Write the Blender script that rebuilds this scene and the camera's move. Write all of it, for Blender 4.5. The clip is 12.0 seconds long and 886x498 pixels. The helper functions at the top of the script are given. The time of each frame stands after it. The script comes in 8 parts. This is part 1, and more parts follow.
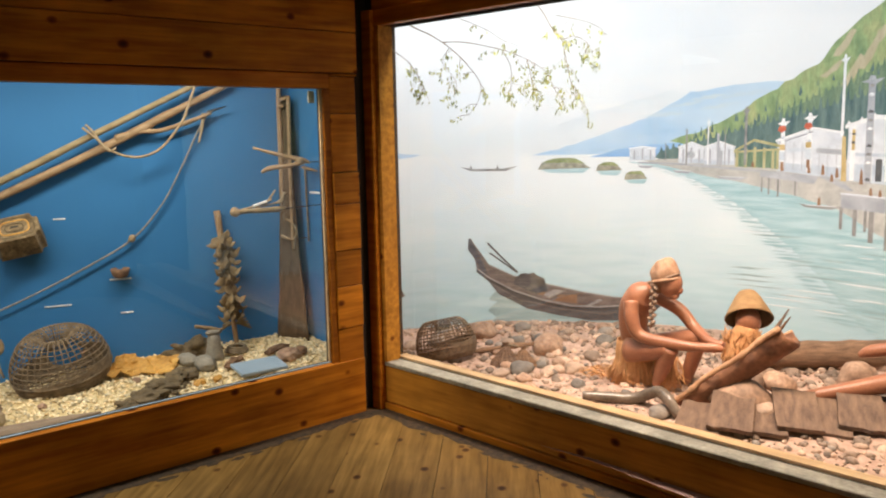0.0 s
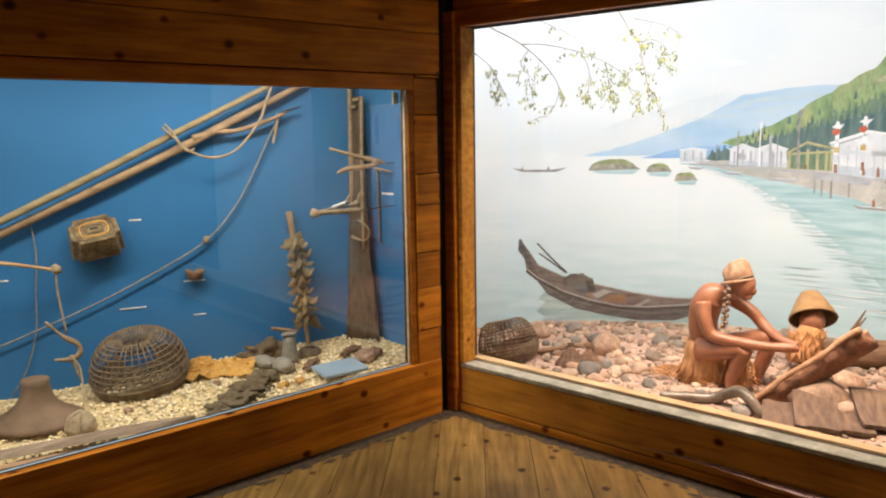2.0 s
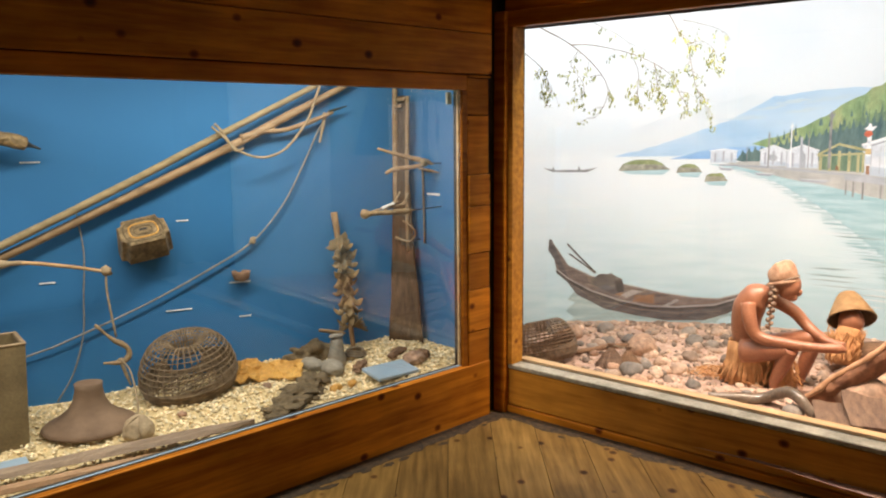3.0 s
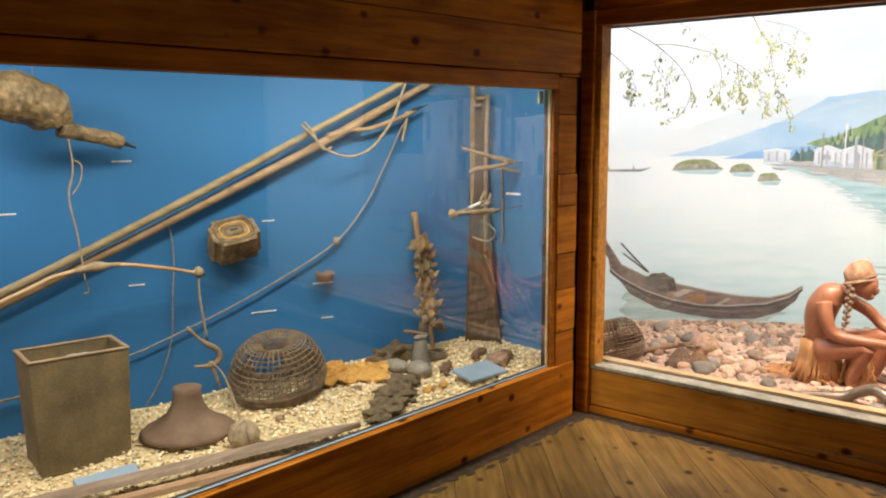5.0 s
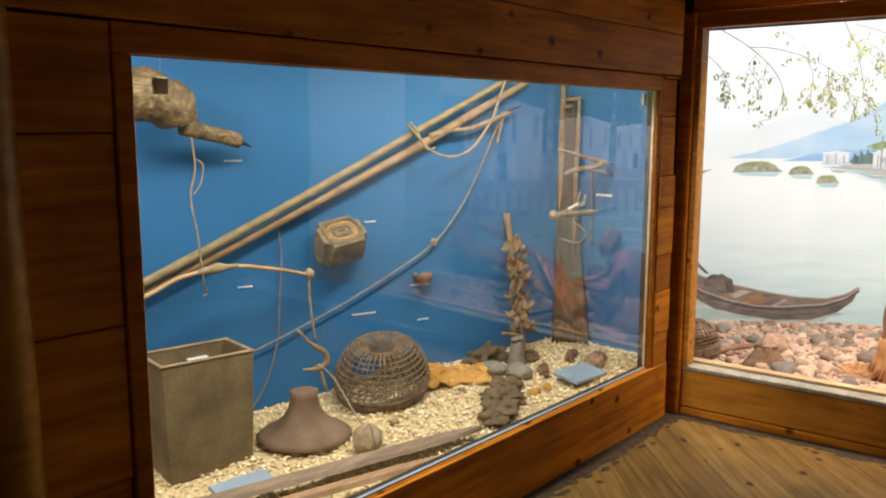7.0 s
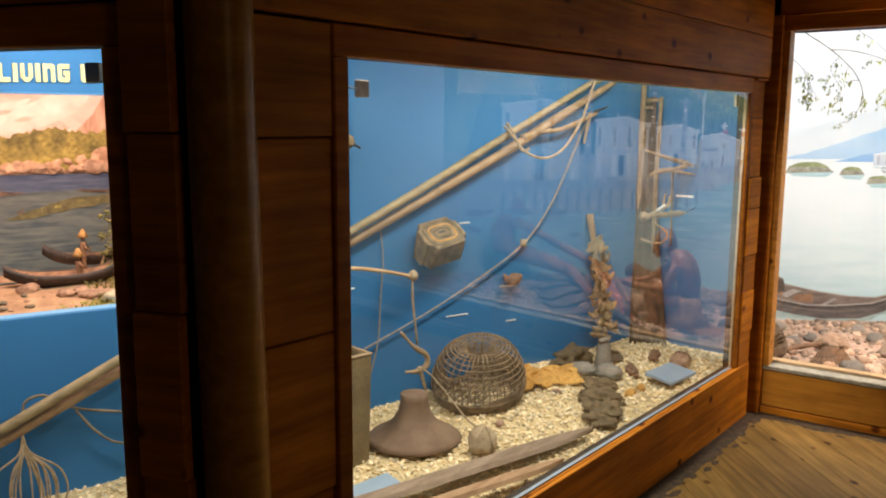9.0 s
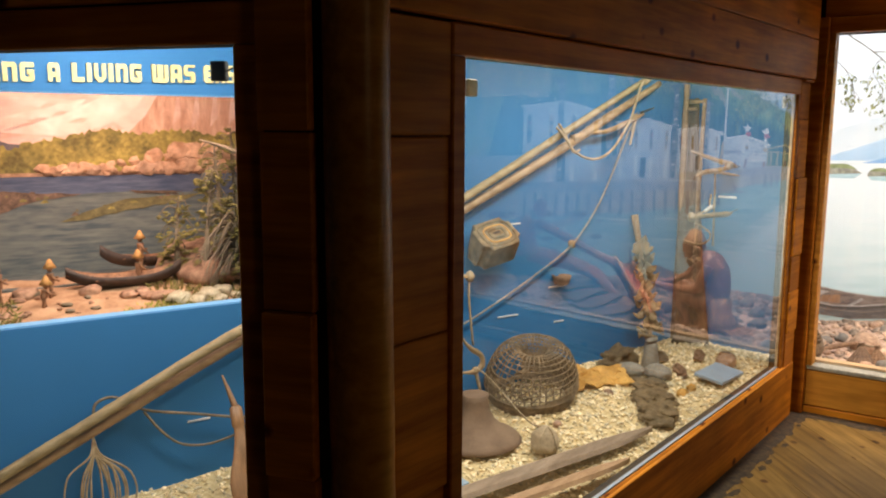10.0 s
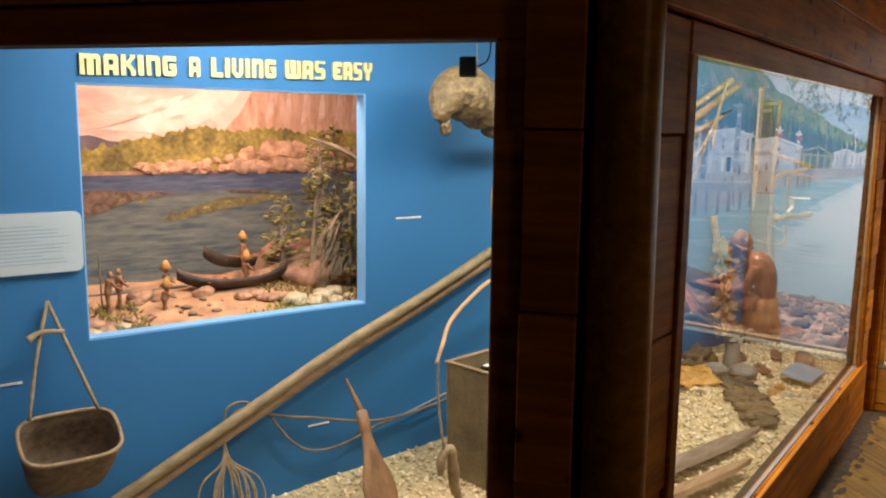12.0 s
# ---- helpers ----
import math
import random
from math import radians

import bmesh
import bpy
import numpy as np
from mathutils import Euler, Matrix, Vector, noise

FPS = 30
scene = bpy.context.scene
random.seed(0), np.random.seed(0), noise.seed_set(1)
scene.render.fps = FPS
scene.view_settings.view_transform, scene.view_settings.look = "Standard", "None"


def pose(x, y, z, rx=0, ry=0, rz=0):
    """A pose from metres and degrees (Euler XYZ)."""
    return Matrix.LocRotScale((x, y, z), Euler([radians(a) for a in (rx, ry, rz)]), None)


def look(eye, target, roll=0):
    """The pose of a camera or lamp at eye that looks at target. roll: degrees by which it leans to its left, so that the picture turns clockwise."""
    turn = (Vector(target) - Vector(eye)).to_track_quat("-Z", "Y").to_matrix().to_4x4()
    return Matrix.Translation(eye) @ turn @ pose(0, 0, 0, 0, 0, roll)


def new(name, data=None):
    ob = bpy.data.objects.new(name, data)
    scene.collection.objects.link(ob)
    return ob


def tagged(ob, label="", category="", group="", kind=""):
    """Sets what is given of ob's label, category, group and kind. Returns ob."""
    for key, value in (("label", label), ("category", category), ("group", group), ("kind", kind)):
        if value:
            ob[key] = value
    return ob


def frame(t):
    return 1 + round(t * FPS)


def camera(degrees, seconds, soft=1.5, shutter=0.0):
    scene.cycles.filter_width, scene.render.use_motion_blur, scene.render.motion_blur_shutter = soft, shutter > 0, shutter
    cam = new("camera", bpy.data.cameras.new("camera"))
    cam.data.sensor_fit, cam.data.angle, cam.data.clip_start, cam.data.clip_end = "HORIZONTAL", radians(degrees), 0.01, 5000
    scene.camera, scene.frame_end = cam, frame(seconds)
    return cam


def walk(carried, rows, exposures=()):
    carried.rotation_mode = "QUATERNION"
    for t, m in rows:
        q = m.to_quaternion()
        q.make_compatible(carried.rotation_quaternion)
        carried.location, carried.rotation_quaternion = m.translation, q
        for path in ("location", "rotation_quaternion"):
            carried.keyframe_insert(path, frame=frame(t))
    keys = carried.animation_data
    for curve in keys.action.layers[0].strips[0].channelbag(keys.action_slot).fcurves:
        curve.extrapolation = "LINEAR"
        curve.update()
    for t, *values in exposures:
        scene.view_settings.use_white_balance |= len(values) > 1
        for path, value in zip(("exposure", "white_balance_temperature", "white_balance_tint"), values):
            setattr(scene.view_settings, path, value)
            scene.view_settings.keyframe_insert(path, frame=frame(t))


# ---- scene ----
cam = camera(57.0, 12.0, soft=2.0)
PATH = [
    (0, (-0.455, -0.505, 1.503), (0.84, 0.992, 1.219), -1.1),
    (0.5, (-0.547, -0.423, 1.519), (0.758, 1.065, 1.23), -1.1),
    (1, (-0.645, -0.338, 1.52), (0.672, 1.139, 1.232), -1.0),
    (1.5, (-0.762, -0.231, 1.529), (0.572, 1.231, 1.239), -0.9),
    (2, (-0.881, -0.127, 1.531), (0.466, 1.323, 1.241), -0.8),
    (2.5, (-1.017, 0.022, 1.546), (0.353, 1.449, 1.251), -0.6),
    (3, (-1.14, 0.16, 1.551), (0.248, 1.57, 1.254), -0.5),
    (5, (-1.538, 0.616, 1.559), (-0.101, 1.973, 1.258), -0.3),
    (5.5, (-1.646, 0.735, 1.558), (-0.195, 2.079, 1.259), -0.2),
    (6, (-1.756, 0.878, 1.566), (-0.29, 2.204, 1.263), -0.1),
    (6.5, (-1.864, 1.007, 1.573), (-0.386, 2.32, 1.267), 0.0),
    (7, (-1.963, 1.127, 1.56), (-0.476, 2.43, 1.26), 0.1),
    (9, (-2.335, 1.586, 1.575), (-0.808, 2.842, 1.269), 0.3),
    (9.5, (-2.434, 1.707, 1.582), (-0.899, 2.95, 1.273), 0.5),
    (10, (-2.533, 1.822, 1.563), (-0.989, 3.057, 1.265), 0.3),
    (10.5, (-2.635, 1.986, 1.568), (-1.07, 3.194, 1.266), 0.4),
    (11, (-2.727, 2.119, 1.553), (-1.148, 3.311, 1.256), 0.5),
    (11.5, (-2.808, 2.238, 1.543), (-1.219, 3.417, 1.252), 0.5),
    (12, (-2.891, 2.353, 1.552), (-1.291, 3.515, 1.256), 0.7),
]
walk(cam, [(t, look(eye, target, roll)) for t, eye, target, roll in PATH], exposures=((0.0, -0.16), (3.0, -0.08), (6.0, -0.03), (9.0, -0.03), (12.0, 0.08)))


# ---------------------------------------------------------------- world and lamps
world = bpy.data.worlds.new("hall_world")
scene.world = world
world.use_nodes = True
world.node_tree.nodes["Background"].inputs[0].default_value = (1.0, 0.72, 0.45, 1)
world.node_tree.nodes["Background"].inputs[1].default_value = 0.0


def area_lamp(name, place, target, sx, sy, watts, colour, spread=180):
    data = bpy.data.lights.new(name, "AREA")
    data.shape, data.size, data.size_y, data.energy, data.color = "RECTANGLE", sx, sy, watts, colour
    data.spread = radians(spread)
    ob = new(name, data)
    ob.matrix_world = look(place, target)
    return ob


# tubes hidden above the openings: the shore scene, the blue case, the small inset scene; last, an unseen fill light
# added to brighten the boarded walls
area_lamp("shore_lamp", (2.72, 1.45, 2.66), (3.25, 1.75, 0.1), 2.2, 0.16, 74, (1.0, 0.74, 0.54), 105)
area_lamp("mural_lamp", (2.60, 2.2, 2.64), (4.4, 2.35, 1.0), 2.4, 0.4, 86, (0.93, 0.965, 1.0))
area_lamp("case_lamp", (0.33, 3.25, 2.04), (0.33, 3.33, 0.3), 2.3, 0.22, 50, (1.0, 0.93, 0.80))
area_lamp("case_lamp", (-1.2, 3.98, 2.04), (-0.8, 4.6, 1.0), 0.8, 0.3, 24, (1.0, 0.95, 0.88))
area_lamp("inset_lamp", (-0.85, 4.80, 1.83), (-0.66, 5.25, 1.15), 0.9, 0.2, 18, (1.0, 0.66, 0.52))
area_lamp("hall_fill", (-1.9, -2.9, 2.5), (1.3, 3.0, 1.5), 1.2, 1.2, 5.0, (1.0, 0.62, 0.30), 80)

# ---------------------------------------------------------------- materials


def nodes_of(name, rough=0.6, metal=0.0):
    m = bpy.data.materials.new(name)
    m.use_nodes = True
    t = m.node_tree
    b = t.nodes["Principled BSDF"]
    b.inputs["Roughness"].default_value, b.inputs["Metallic"].default_value = rough, metal
    return m, t.nodes, t.links, b


def ramp(ns, stops):
    r = ns.new("ShaderNodeValToRGB")
    e = r.color_ramp.elements
    while len(e) < len(stops):
        e.new(0.5)
    for k, (p, c) in zip(e, stops):
        k.position, k.color = p, (*c, 1)
    return r


def noise_node(ns, ls, vec, scale, detail=4.0, rough=0.55):
    n = ns.new("ShaderNodeTexNoise")
    n.inputs["Scale"].default_value, n.inputs["Detail"].default_value, n.inputs["Roughness"].default_value = scale, detail, rough
    if vec is not None:
        ls.new(vec, n.inputs["Vector"])
    return n


def mixer(ns, ls, fac, a, b, kind="MIX"):
    m = ns.new("ShaderNodeMix")
    m.data_type, m.blend_type = "RGBA", kind
    for sock, v in ((m.inputs[0], fac), (m.inputs[6], a), (m.inputs[7], b)):
        if isinstance(v, (int, float)):
            sock.default_value = v
        elif isinstance(v, tuple):
            sock.default_value = (*v, 1)
        else:
            ls.new(v, sock)
    return m.outputs[2]


def mapped(ns, ls, scale, source="Object"):
    tc, mp = ns.new("ShaderNodeTexCoord"), ns.new("ShaderNodeMapping")
    mp.inputs["Scale"].default_value = scale
    ls.new(tc.outputs[source], mp.inputs["Vector"])
    return mp.outputs["Vector"]


def bump_to(ns, ls, bsdf, height, strength, distance=0.01):
    bp = ns.new("ShaderNodeBump")
    bp.inputs["Strength"].default_value, bp.inputs["Distance"].default_value = strength, distance
    ls.new(height, bp.inputs["Height"])
    ls.new(bp.outputs["Normal"], bsdf.inputs["Normal"])


def mottled(name, c1, c2, scale=8.0, rough=0.7, bump=0.3, fine=60.0, stretch=(1, 1, 1), c3=None, island=0.0, distance=0.004, metal=0.0, grain=0.2):
    """Two or three tones in soft patches, with a fine second scale and relief."""
    m, ns, ls, b = nodes_of(name, rough, metal)
    v = mapped(ns, ls, stretch)
    n1, n2 = noise_node(ns, ls, v, scale), noise_node(ns, ls, v, fine, 3.0)
    r = ramp(ns, [(0.32, c1), (0.68, c2)] if c3 is None else [(0.28, c1), (0.5, c2), (0.72, c3)])
    ls.new(n1.outputs["Fac"], r.inputs["Fac"])
    g = ramp(ns, [(0.3, (1 - grain * 1.1,) * 3), (0.7, (1 + grain * 0.75,) * 3)])
    ls.new(n2.outputs["Fac"], g.inputs["Fac"])
    col = mixer(ns, ls, 1.0, r.outputs["Color"], g.outputs["Color"], "MULTIPLY")
    if island:
        geo = ns.new("ShaderNodeNewGeometry")
        oi = ns.new("ShaderNodeObjectInfo")
        add = ns.new("ShaderNodeMath")
        add.operation = "ADD"
        ls.new(geo.outputs["Random Per Island"], add.inputs[0])
        ls.new(oi.outputs["Random"], add.inputs[1])
        fr = ns.new("ShaderNodeMath")
        fr.operation = "FRACT"
        ls.new(add.outputs[0], fr.inputs[0])
        k = ramp(ns, [(0.0, (1 - island,) * 3), (0.5, (1.0, 0.97, 0.92)), (1.0, (1 + island, 1 + island * 0.8, 1 + island * 0.6))])
        ls.new(fr.outputs[0], k.inputs["Fac"])
        col = mixer(ns, ls, 1.0, col, k.outputs["Color"], "MULTIPLY")
    ls.new(col, b.inputs["Base Color"])
    if bump:
        bump_to(ns, ls, b, n2.outputs["Fac"], bump, distance)
    return m


def timber(name, dark, light, rough=0.45, knots=True, scale=1.0):
    """Planed softwood: grain along the local x, knots, tone varied from board to board."""
    m, ns, ls, b = nodes_of(name, rough)
    b.inputs["Specular IOR Level"].default_value = 0.18
    oi = ns.new("ShaderNodeObjectInfo")
    v0 = mapped(ns, ls, (1, 1, 1))
    shift = ns.new("ShaderNodeVectorMath")
    shift.operation = "MULTIPLY_ADD"
    comb = ns.new("ShaderNodeCombineXYZ")
    for k in range(3):
        ls.new(oi.outputs["Random"], comb.inputs[k])
    shift.inputs[1].default_value = (17, 23, 31)
    ls.new(comb.outputs[0], shift.inputs[0])
    ls.new(v0, shift.inputs[2])
    v = shift.outputs[0]
    st = ns.new("ShaderNodeVectorMath")
    st.operation = "MULTIPLY"
    st.inputs[1].default_value = (1.6 * scale, 22 * scale, 22 * scale)
    ls.new(v, st.inputs[0])
    g1, g2 = noise_node(ns, ls, st.outputs[0], 1.4, 6, 0.6), noise_node(ns, ls, v, 3.0, 3)
    r = ramp(ns, [(0.3, dark), (0.72, light)])
    ls.new(g1.outputs["Fac"], r.inputs["Fac"])
    r2 = ramp(ns, [(0.3, (0.72, 0.70, 0.66)), (0.7, (1.12, 1.1, 1.05))])
    ls.new(g2.outputs["Fac"], r2.inputs["Fac"])
    col = mixer(ns, ls, 1.0, r.outputs["Color"], r2.outputs["Color"], "MULTIPLY")
    tone = ramp(ns, [(0.0, (0.80, 0.76, 0.72)), (1.0, (1.14, 1.12, 1.08))])
    ls.new(oi.outputs["Random"], tone.inputs["Fac"])
    col = mixer(ns, ls, 1.0, col, tone.outputs["Color"], "MULTIPLY")
    if knots:
        kv = ns.new("ShaderNodeVectorMath")
        kv.operation = "MULTIPLY"
        kv.inputs[1].default_value = (4.6, 6.0, 6.0)
        ls.new(v, kv.inputs[0])
        vo = ns.new("ShaderNodeTexVoronoi")
        vo.inputs["Scale"].default_value = 1.25
        ls.new(kv.outputs[0], vo.inputs["Vector"])
        kr = ramp(ns, [(0.06, (0.14, 0.08, 0.04)), (0.115, (0.40, 0.28, 0.20)), (0.17, (1, 1, 1))])
        ls.new(vo.outputs["Distance"], kr.inputs["Fac"])
        col = mixer(ns, ls, 1.0, col, kr.outputs["Color"], "MULTIPLY")
    ls.new(col, b.inputs["Base Color"])
    bump_to(ns, ls, b, g1.outputs["Fac"], 0.25, 0.003)
    return m


WALL_WOOD = timber("wall_wood", (0.30, 0.092, 0.006), (0.68, 0.262, 0.019), 0.55)
TRIM_WOOD = timber("trim_wood", (0.28, 0.082, 0.006), (0.58, 0.212, 0.017), 0.5, knots=False)
FLOOR_WOOD = timber("floor_wood", (0.135, 0.078, 0.020), (0.31, 0.195, 0.062), 0.55)
# wall wood made lighter, for the spilled light the low boards catch
LIT_WOOD = timber("wall_wood_lit", (0.35, 0.145, 0.018), (0.70, 0.335, 0.050), 0.5)
POST_WOOD = timber("post_wood", (0.27, 0.12, 0.018), (0.50, 0.26, 0.055), 0.32, knots=False)
PALE_WOOD = timber("pale_wood", (0.36, 0.23, 0.12), (0.58, 0.42, 0.25), 0.6, knots=False)
SILL = mottled("sill_edge", (0.20, 0.19, 0.145), (0.40, 0.37, 0.29), 9, 0.5, 0.2, 60)
# near-black colour for the unseen shell, the wall cores and the shaded corner gap
DARK = mottled("near_black", (0.02, 0.015, 0.012), (0.035, 0.026, 0.02), 3, 0.9, 0.1)
BLUE = mottled("blue_paint", (0.019, 0.140, 0.335), (0.025, 0.164, 0.388), 1.2, 0.7, 0.10, 150, grain=0.05)
# the wall's blue made paler, for light caught by the inset's lip
BLUE_LIT = mottled("blue_paint_lit", (0.16, 0.40, 0.70), (0.20, 0.45, 0.76), 2, 0.6, 0.1, 120, grain=0.05)
YELLOW = mottled("cream_paint", (0.75, 0.60, 0.24), (0.82, 0.68, 0.32), 20, 0.5, 0.1)
GRAVEL = mottled("gravel", (0.68, 0.53, 0.28), (0.90, 0.82, 0.62), 30, 0.8, 0.3, 200, island=0.40)
GRAVEL_BED = mottled("gravel_bed", (0.50, 0.36, 0.16), (0.76, 0.62, 0.37), 60, 0.9, 0.6, 240)
SAND = mottled("shore_sand", (0.36, 0.225, 0.165), (0.58, 0.40, 0.31), 18, 0.9, 0.6, 160)
STONE = mottled("beach_stone", (0.21, 0.15, 0.115), (0.52, 0.385, 0.30), 7, 0.75, 0.4, 90, island=0.6)
STONE_GREY = mottled("grey_stone", (0.15, 0.13, 0.115), (0.30, 0.262, 0.23), 8, 0.7, 0.3, 90, island=0.35)
STONE_BUFF = mottled("buff_stone", (0.28, 0.20, 0.115), (0.48, 0.37, 0.235), 8, 0.75, 0.4, 90)
STONE_COOL = mottled("cool_grey_stone", (0.20, 0.18, 0.145), (0.33, 0.30, 0.245), 9, 0.65, 0.25, 90)
STONE_RUST = mottled("rusty_stone", (0.15, 0.085, 0.055), (0.40, 0.25, 0.165), 6, 0.7, 0.6, 40, grain=0.3)
STONE_TAN = mottled("tan_stone", (0.25, 0.15, 0.10), (0.52, 0.35, 0.25), 9, 0.7, 0.5, 45, island=0.3, grain=0.3)
SKIN = mottled("statue_skin", (0.30, 0.115, 0.06), (0.38, 0.16, 0.085), 5, 0.38, 0.08, 120)
CAP = mottled("bark_cap", (0.28, 0.145, 0.08), (0.44, 0.26, 0.16), 30, 0.7, 0.5, 160)
HAIR = mottled("braided_hair", (0.16, 0.10, 0.07), (0.34, 0.22, 0.14), 40, 0.6, 0.5, 160)
REDBARK_POLE = mottled("russet_stick", (0.19, 0.11, 0.05), (0.36, 0.22, 0.10), 8, 0.6, 0.3, 70, stretch=(6, 6, 1))
TAN_BARK = mottled("tan_bark", (0.34, 0.17, 0.085), (0.55, 0.31, 0.17), 14, 0.75, 0.6, 70)
REDBARK = mottled("red_cedar_bark", (0.13, 0.052, 0.027), (0.34, 0.155, 0.08), 12, 0.75, 1.0, 50, stretch=(1, 1, 1), distance=0.008)
STRAW = mottled("straw_fibre", (0.46, 0.205, 0.08), (0.68, 0.36, 0.15), 30, 0.8, 0.5, 180, stretch=(1, 1, 0.15))
BASKETRY = mottled("basketry", (0.085, 0.055, 0.034), (0.20, 0.135, 0.08), 40, 0.8, 0.4, 180)
CANE = mottled("split_cane", (0.12, 0.085, 0.05), (0.28, 0.20, 0.12), 25, 0.7, 0.3, 120)
FELT = mottled("woven_hat", (0.14, 0.085, 0.05), (0.25, 0.16, 0.10), 6, 0.8, 0.4, 260)
BARK = mottled("bark", (0.15, 0.085, 0.05), (0.33, 0.19, 0.11), 10, 0.8, 0.8, 60, stretch=(1, 6, 6), distance=0.008)
PLANK_OLD = mottled("weathered_plank", (0.11, 0.065, 0.045), (0.25, 0.155, 0.10), 5, 0.75, 0.9, 45, stretch=(1, 8, 8), distance=0.006)
BOXWOOD = mottled("aged_box_wood", (0.115, 0.085, 0.042), (0.25, 0.185, 0.092), 5, 0.7, 0.5, 90)
POLE_GREEN = mottled("greenish_pole", (0.20, 0.15, 0.075), (0.35, 0.265, 0.14), 6, 0.6, 0.3, 60, stretch=(1, 6, 6))
POLE = mottled("peeled_pole", (0.22, 0.138, 0.07), (0.40, 0.265, 0.145), 6, 0.6, 0.3, 60, stretch=(1, 6, 6))
ROPE = mottled("fibre_cord", (0.25, 0.18, 0.10), (0.42, 0.32, 0.20), 40, 0.85, 0.6, 220)
CORD_GREY = mottled("grey_cord", (0.16, 0.15, 0.14), (0.30, 0.28, 0.25), 40, 0.85, 0.6, 220)
FISH = mottled("dried_fish", (0.085, 0.056, 0.024), (0.31, 0.21, 0.095), 18, 0.7, 0.6, 90)
HIDE = mottled("dried_hide", (0.07, 0.045, 0.022), (0.27, 0.185, 0.085), 13, 0.55, 1.0, 38, c3=(0.13, 0.085, 0.04), distance=0.016, grain=0.45)
TURF = mottled("dried_moss", (0.09, 0.065, 0.035), (0.20, 0.145, 0.08), 20, 0.95, 1.0, 90, distance=0.012)
ORANGE_BARK = mottled("orange_bark", (0.45, 0.22, 0.04), (0.68, 0.38, 0.09), 12, 0.7, 0.6, 60)
TAG_BLUE = mottled("tag_blue", (0.25, 0.34, 0.42), (0.30, 0.39, 0.48), 6, 0.5, 0.03, grain=0.05)
LABEL = mottled("white_label", (0.74, 0.74, 0.72), (0.82, 0.82, 0.80), 20, 0.5, 0.0)
PANEL_GREY = mottled("panel_grey", (0.44, 0.50, 0.54), (0.50, 0.56, 0.60), 5, 0.5, 0.02, grain=0.03)
BLACK_METAL = mottled("black_metal", (0.012, 0.012, 0.012), (0.03, 0.03, 0.03), 9, 0.4, 0.1)
EEL = mottled("eel_skin", (0.10, 0.075, 0.055), (0.22, 0.17, 0.13), 8, 0.22, 0.1, 60)
TWIG = mottled("twig_bark", (0.13, 0.10, 0.065), (0.26, 0.20, 0.13), 20, 0.8, 0.5, 90)
# dark tone mixed into pale leaf colour, for leaves seen against the light
LEAF = mottled("backlit_leaf", (0.10, 0.14, 0.022), (0.46, 0.48, 0.12), 16, 0.6, 0.2, 60, island=0.5)
NET = mottled("tarred_net", (0.05, 0.031, 0.017), (0.125, 0.08, 0.044), 45, 0.9, 0.8, 150, stretch=(1, 1, 0.2))
BLADE_WOOD = mottled("grey_blade", (0.19, 0.13, 0.085), (0.33, 0.24, 0.165), 6, 0.7, 0.4, 60, stretch=(1, 5, 5))
RED_BLADE = mottled("tan_blade", (0.30, 0.17, 0.085), (0.47, 0.29, 0.16), 6, 0.7, 0.4, 60, stretch=(1, 5, 5))
SALMON = mottled("salmon_flesh", (0.46, 0.10, 0.05), (0.62, 0.20, 0.11), 14, 0.4, 0.4, 70)
CARVED_DARK = mottled("painted_carving", (0.10, 0.065, 0.03), (0.27, 0.19, 0.095), 16, 0.6, 0.6, 60, grain=0.4)
LADLE_WOOD = mottled("oiled_ladle", (0.17, 0.085, 0.035), (0.32, 0.165, 0.07), 7, 0.45, 0.2, 60, stretch=(4, 4, 1))
CARVED = mottled("carved_wood", (0.20, 0.13, 0.065), (0.34, 0.24, 0.13), 14, 0.6, 0.4, 90)


def glazing():
    """Plain window glass: clear, with a mirror image that grows towards grazing sight."""
    m = bpy.data.materials.new("glass")
    m.use_nodes = True
    ns, ls = m.node_tree.nodes, m.node_tree.links
    ns.remove(ns["Principled BSDF"])
    fr, tr, gl, mx = ns.new("ShaderNodeFresnel"), ns.new("ShaderNodeBsdfTransparent"), ns.new("ShaderNodeBsdfGlossy"), ns.new("ShaderNodeMixShader")
    fr.inputs["IOR"].default_value = 1.56
    # both faces of the pane mirror: 2f / (1 + f)
    dbl, plus, both = ns.new("ShaderNodeMath"), ns.new("ShaderNodeMath"), ns.new("ShaderNodeMath")
    dbl.operation, plus.operation, both.operation = "MULTIPLY", "ADD", "DIVIDE"
    dbl.inputs[1].default_value, plus.inputs[1].default_value = 2.0, 1.0
    ls.new(fr.outputs[0], dbl.inputs[0])
    ls.new(fr.outputs[0], plus.inputs[0])
    ls.new(dbl.outputs[0], both.inputs[0])
    ls.new(plus.outputs[0], both.inputs[1])
    gl.inputs["Roughness"].default_value = 0.0
    tr.inputs["Color"].default_value = (0.96, 0.98, 0.97, 1)
    ls.new(both.outputs[0], mx.inputs[0])
    ls.new(tr.outputs[0], mx.inputs[1])
    ls.new(gl.outputs[0], mx.inputs[2])
    ls.new(mx.outputs[0], ns["Material Output"].inputs["Surface"])
    return m


GLASS = glazing()

# ---------------------------------------------------------------- mesh helpers
CASE = Matrix(((1, 0, 0, 0), (0, 1, 0, 3.06), (0, 0, 1, 0), (0, 0, 0, 1)))


def wall_frame(x, y, ux, uy):
    """Local x along the wall, local y into it, z up."""
    n = math.hypot(ux, uy)
    ux, uy = ux / n, uy / n
    return Matrix(((ux, -uy, 0, x), (uy, ux, 0, y), (0, 0, 1, 0), (0, 0, 0, 1)))


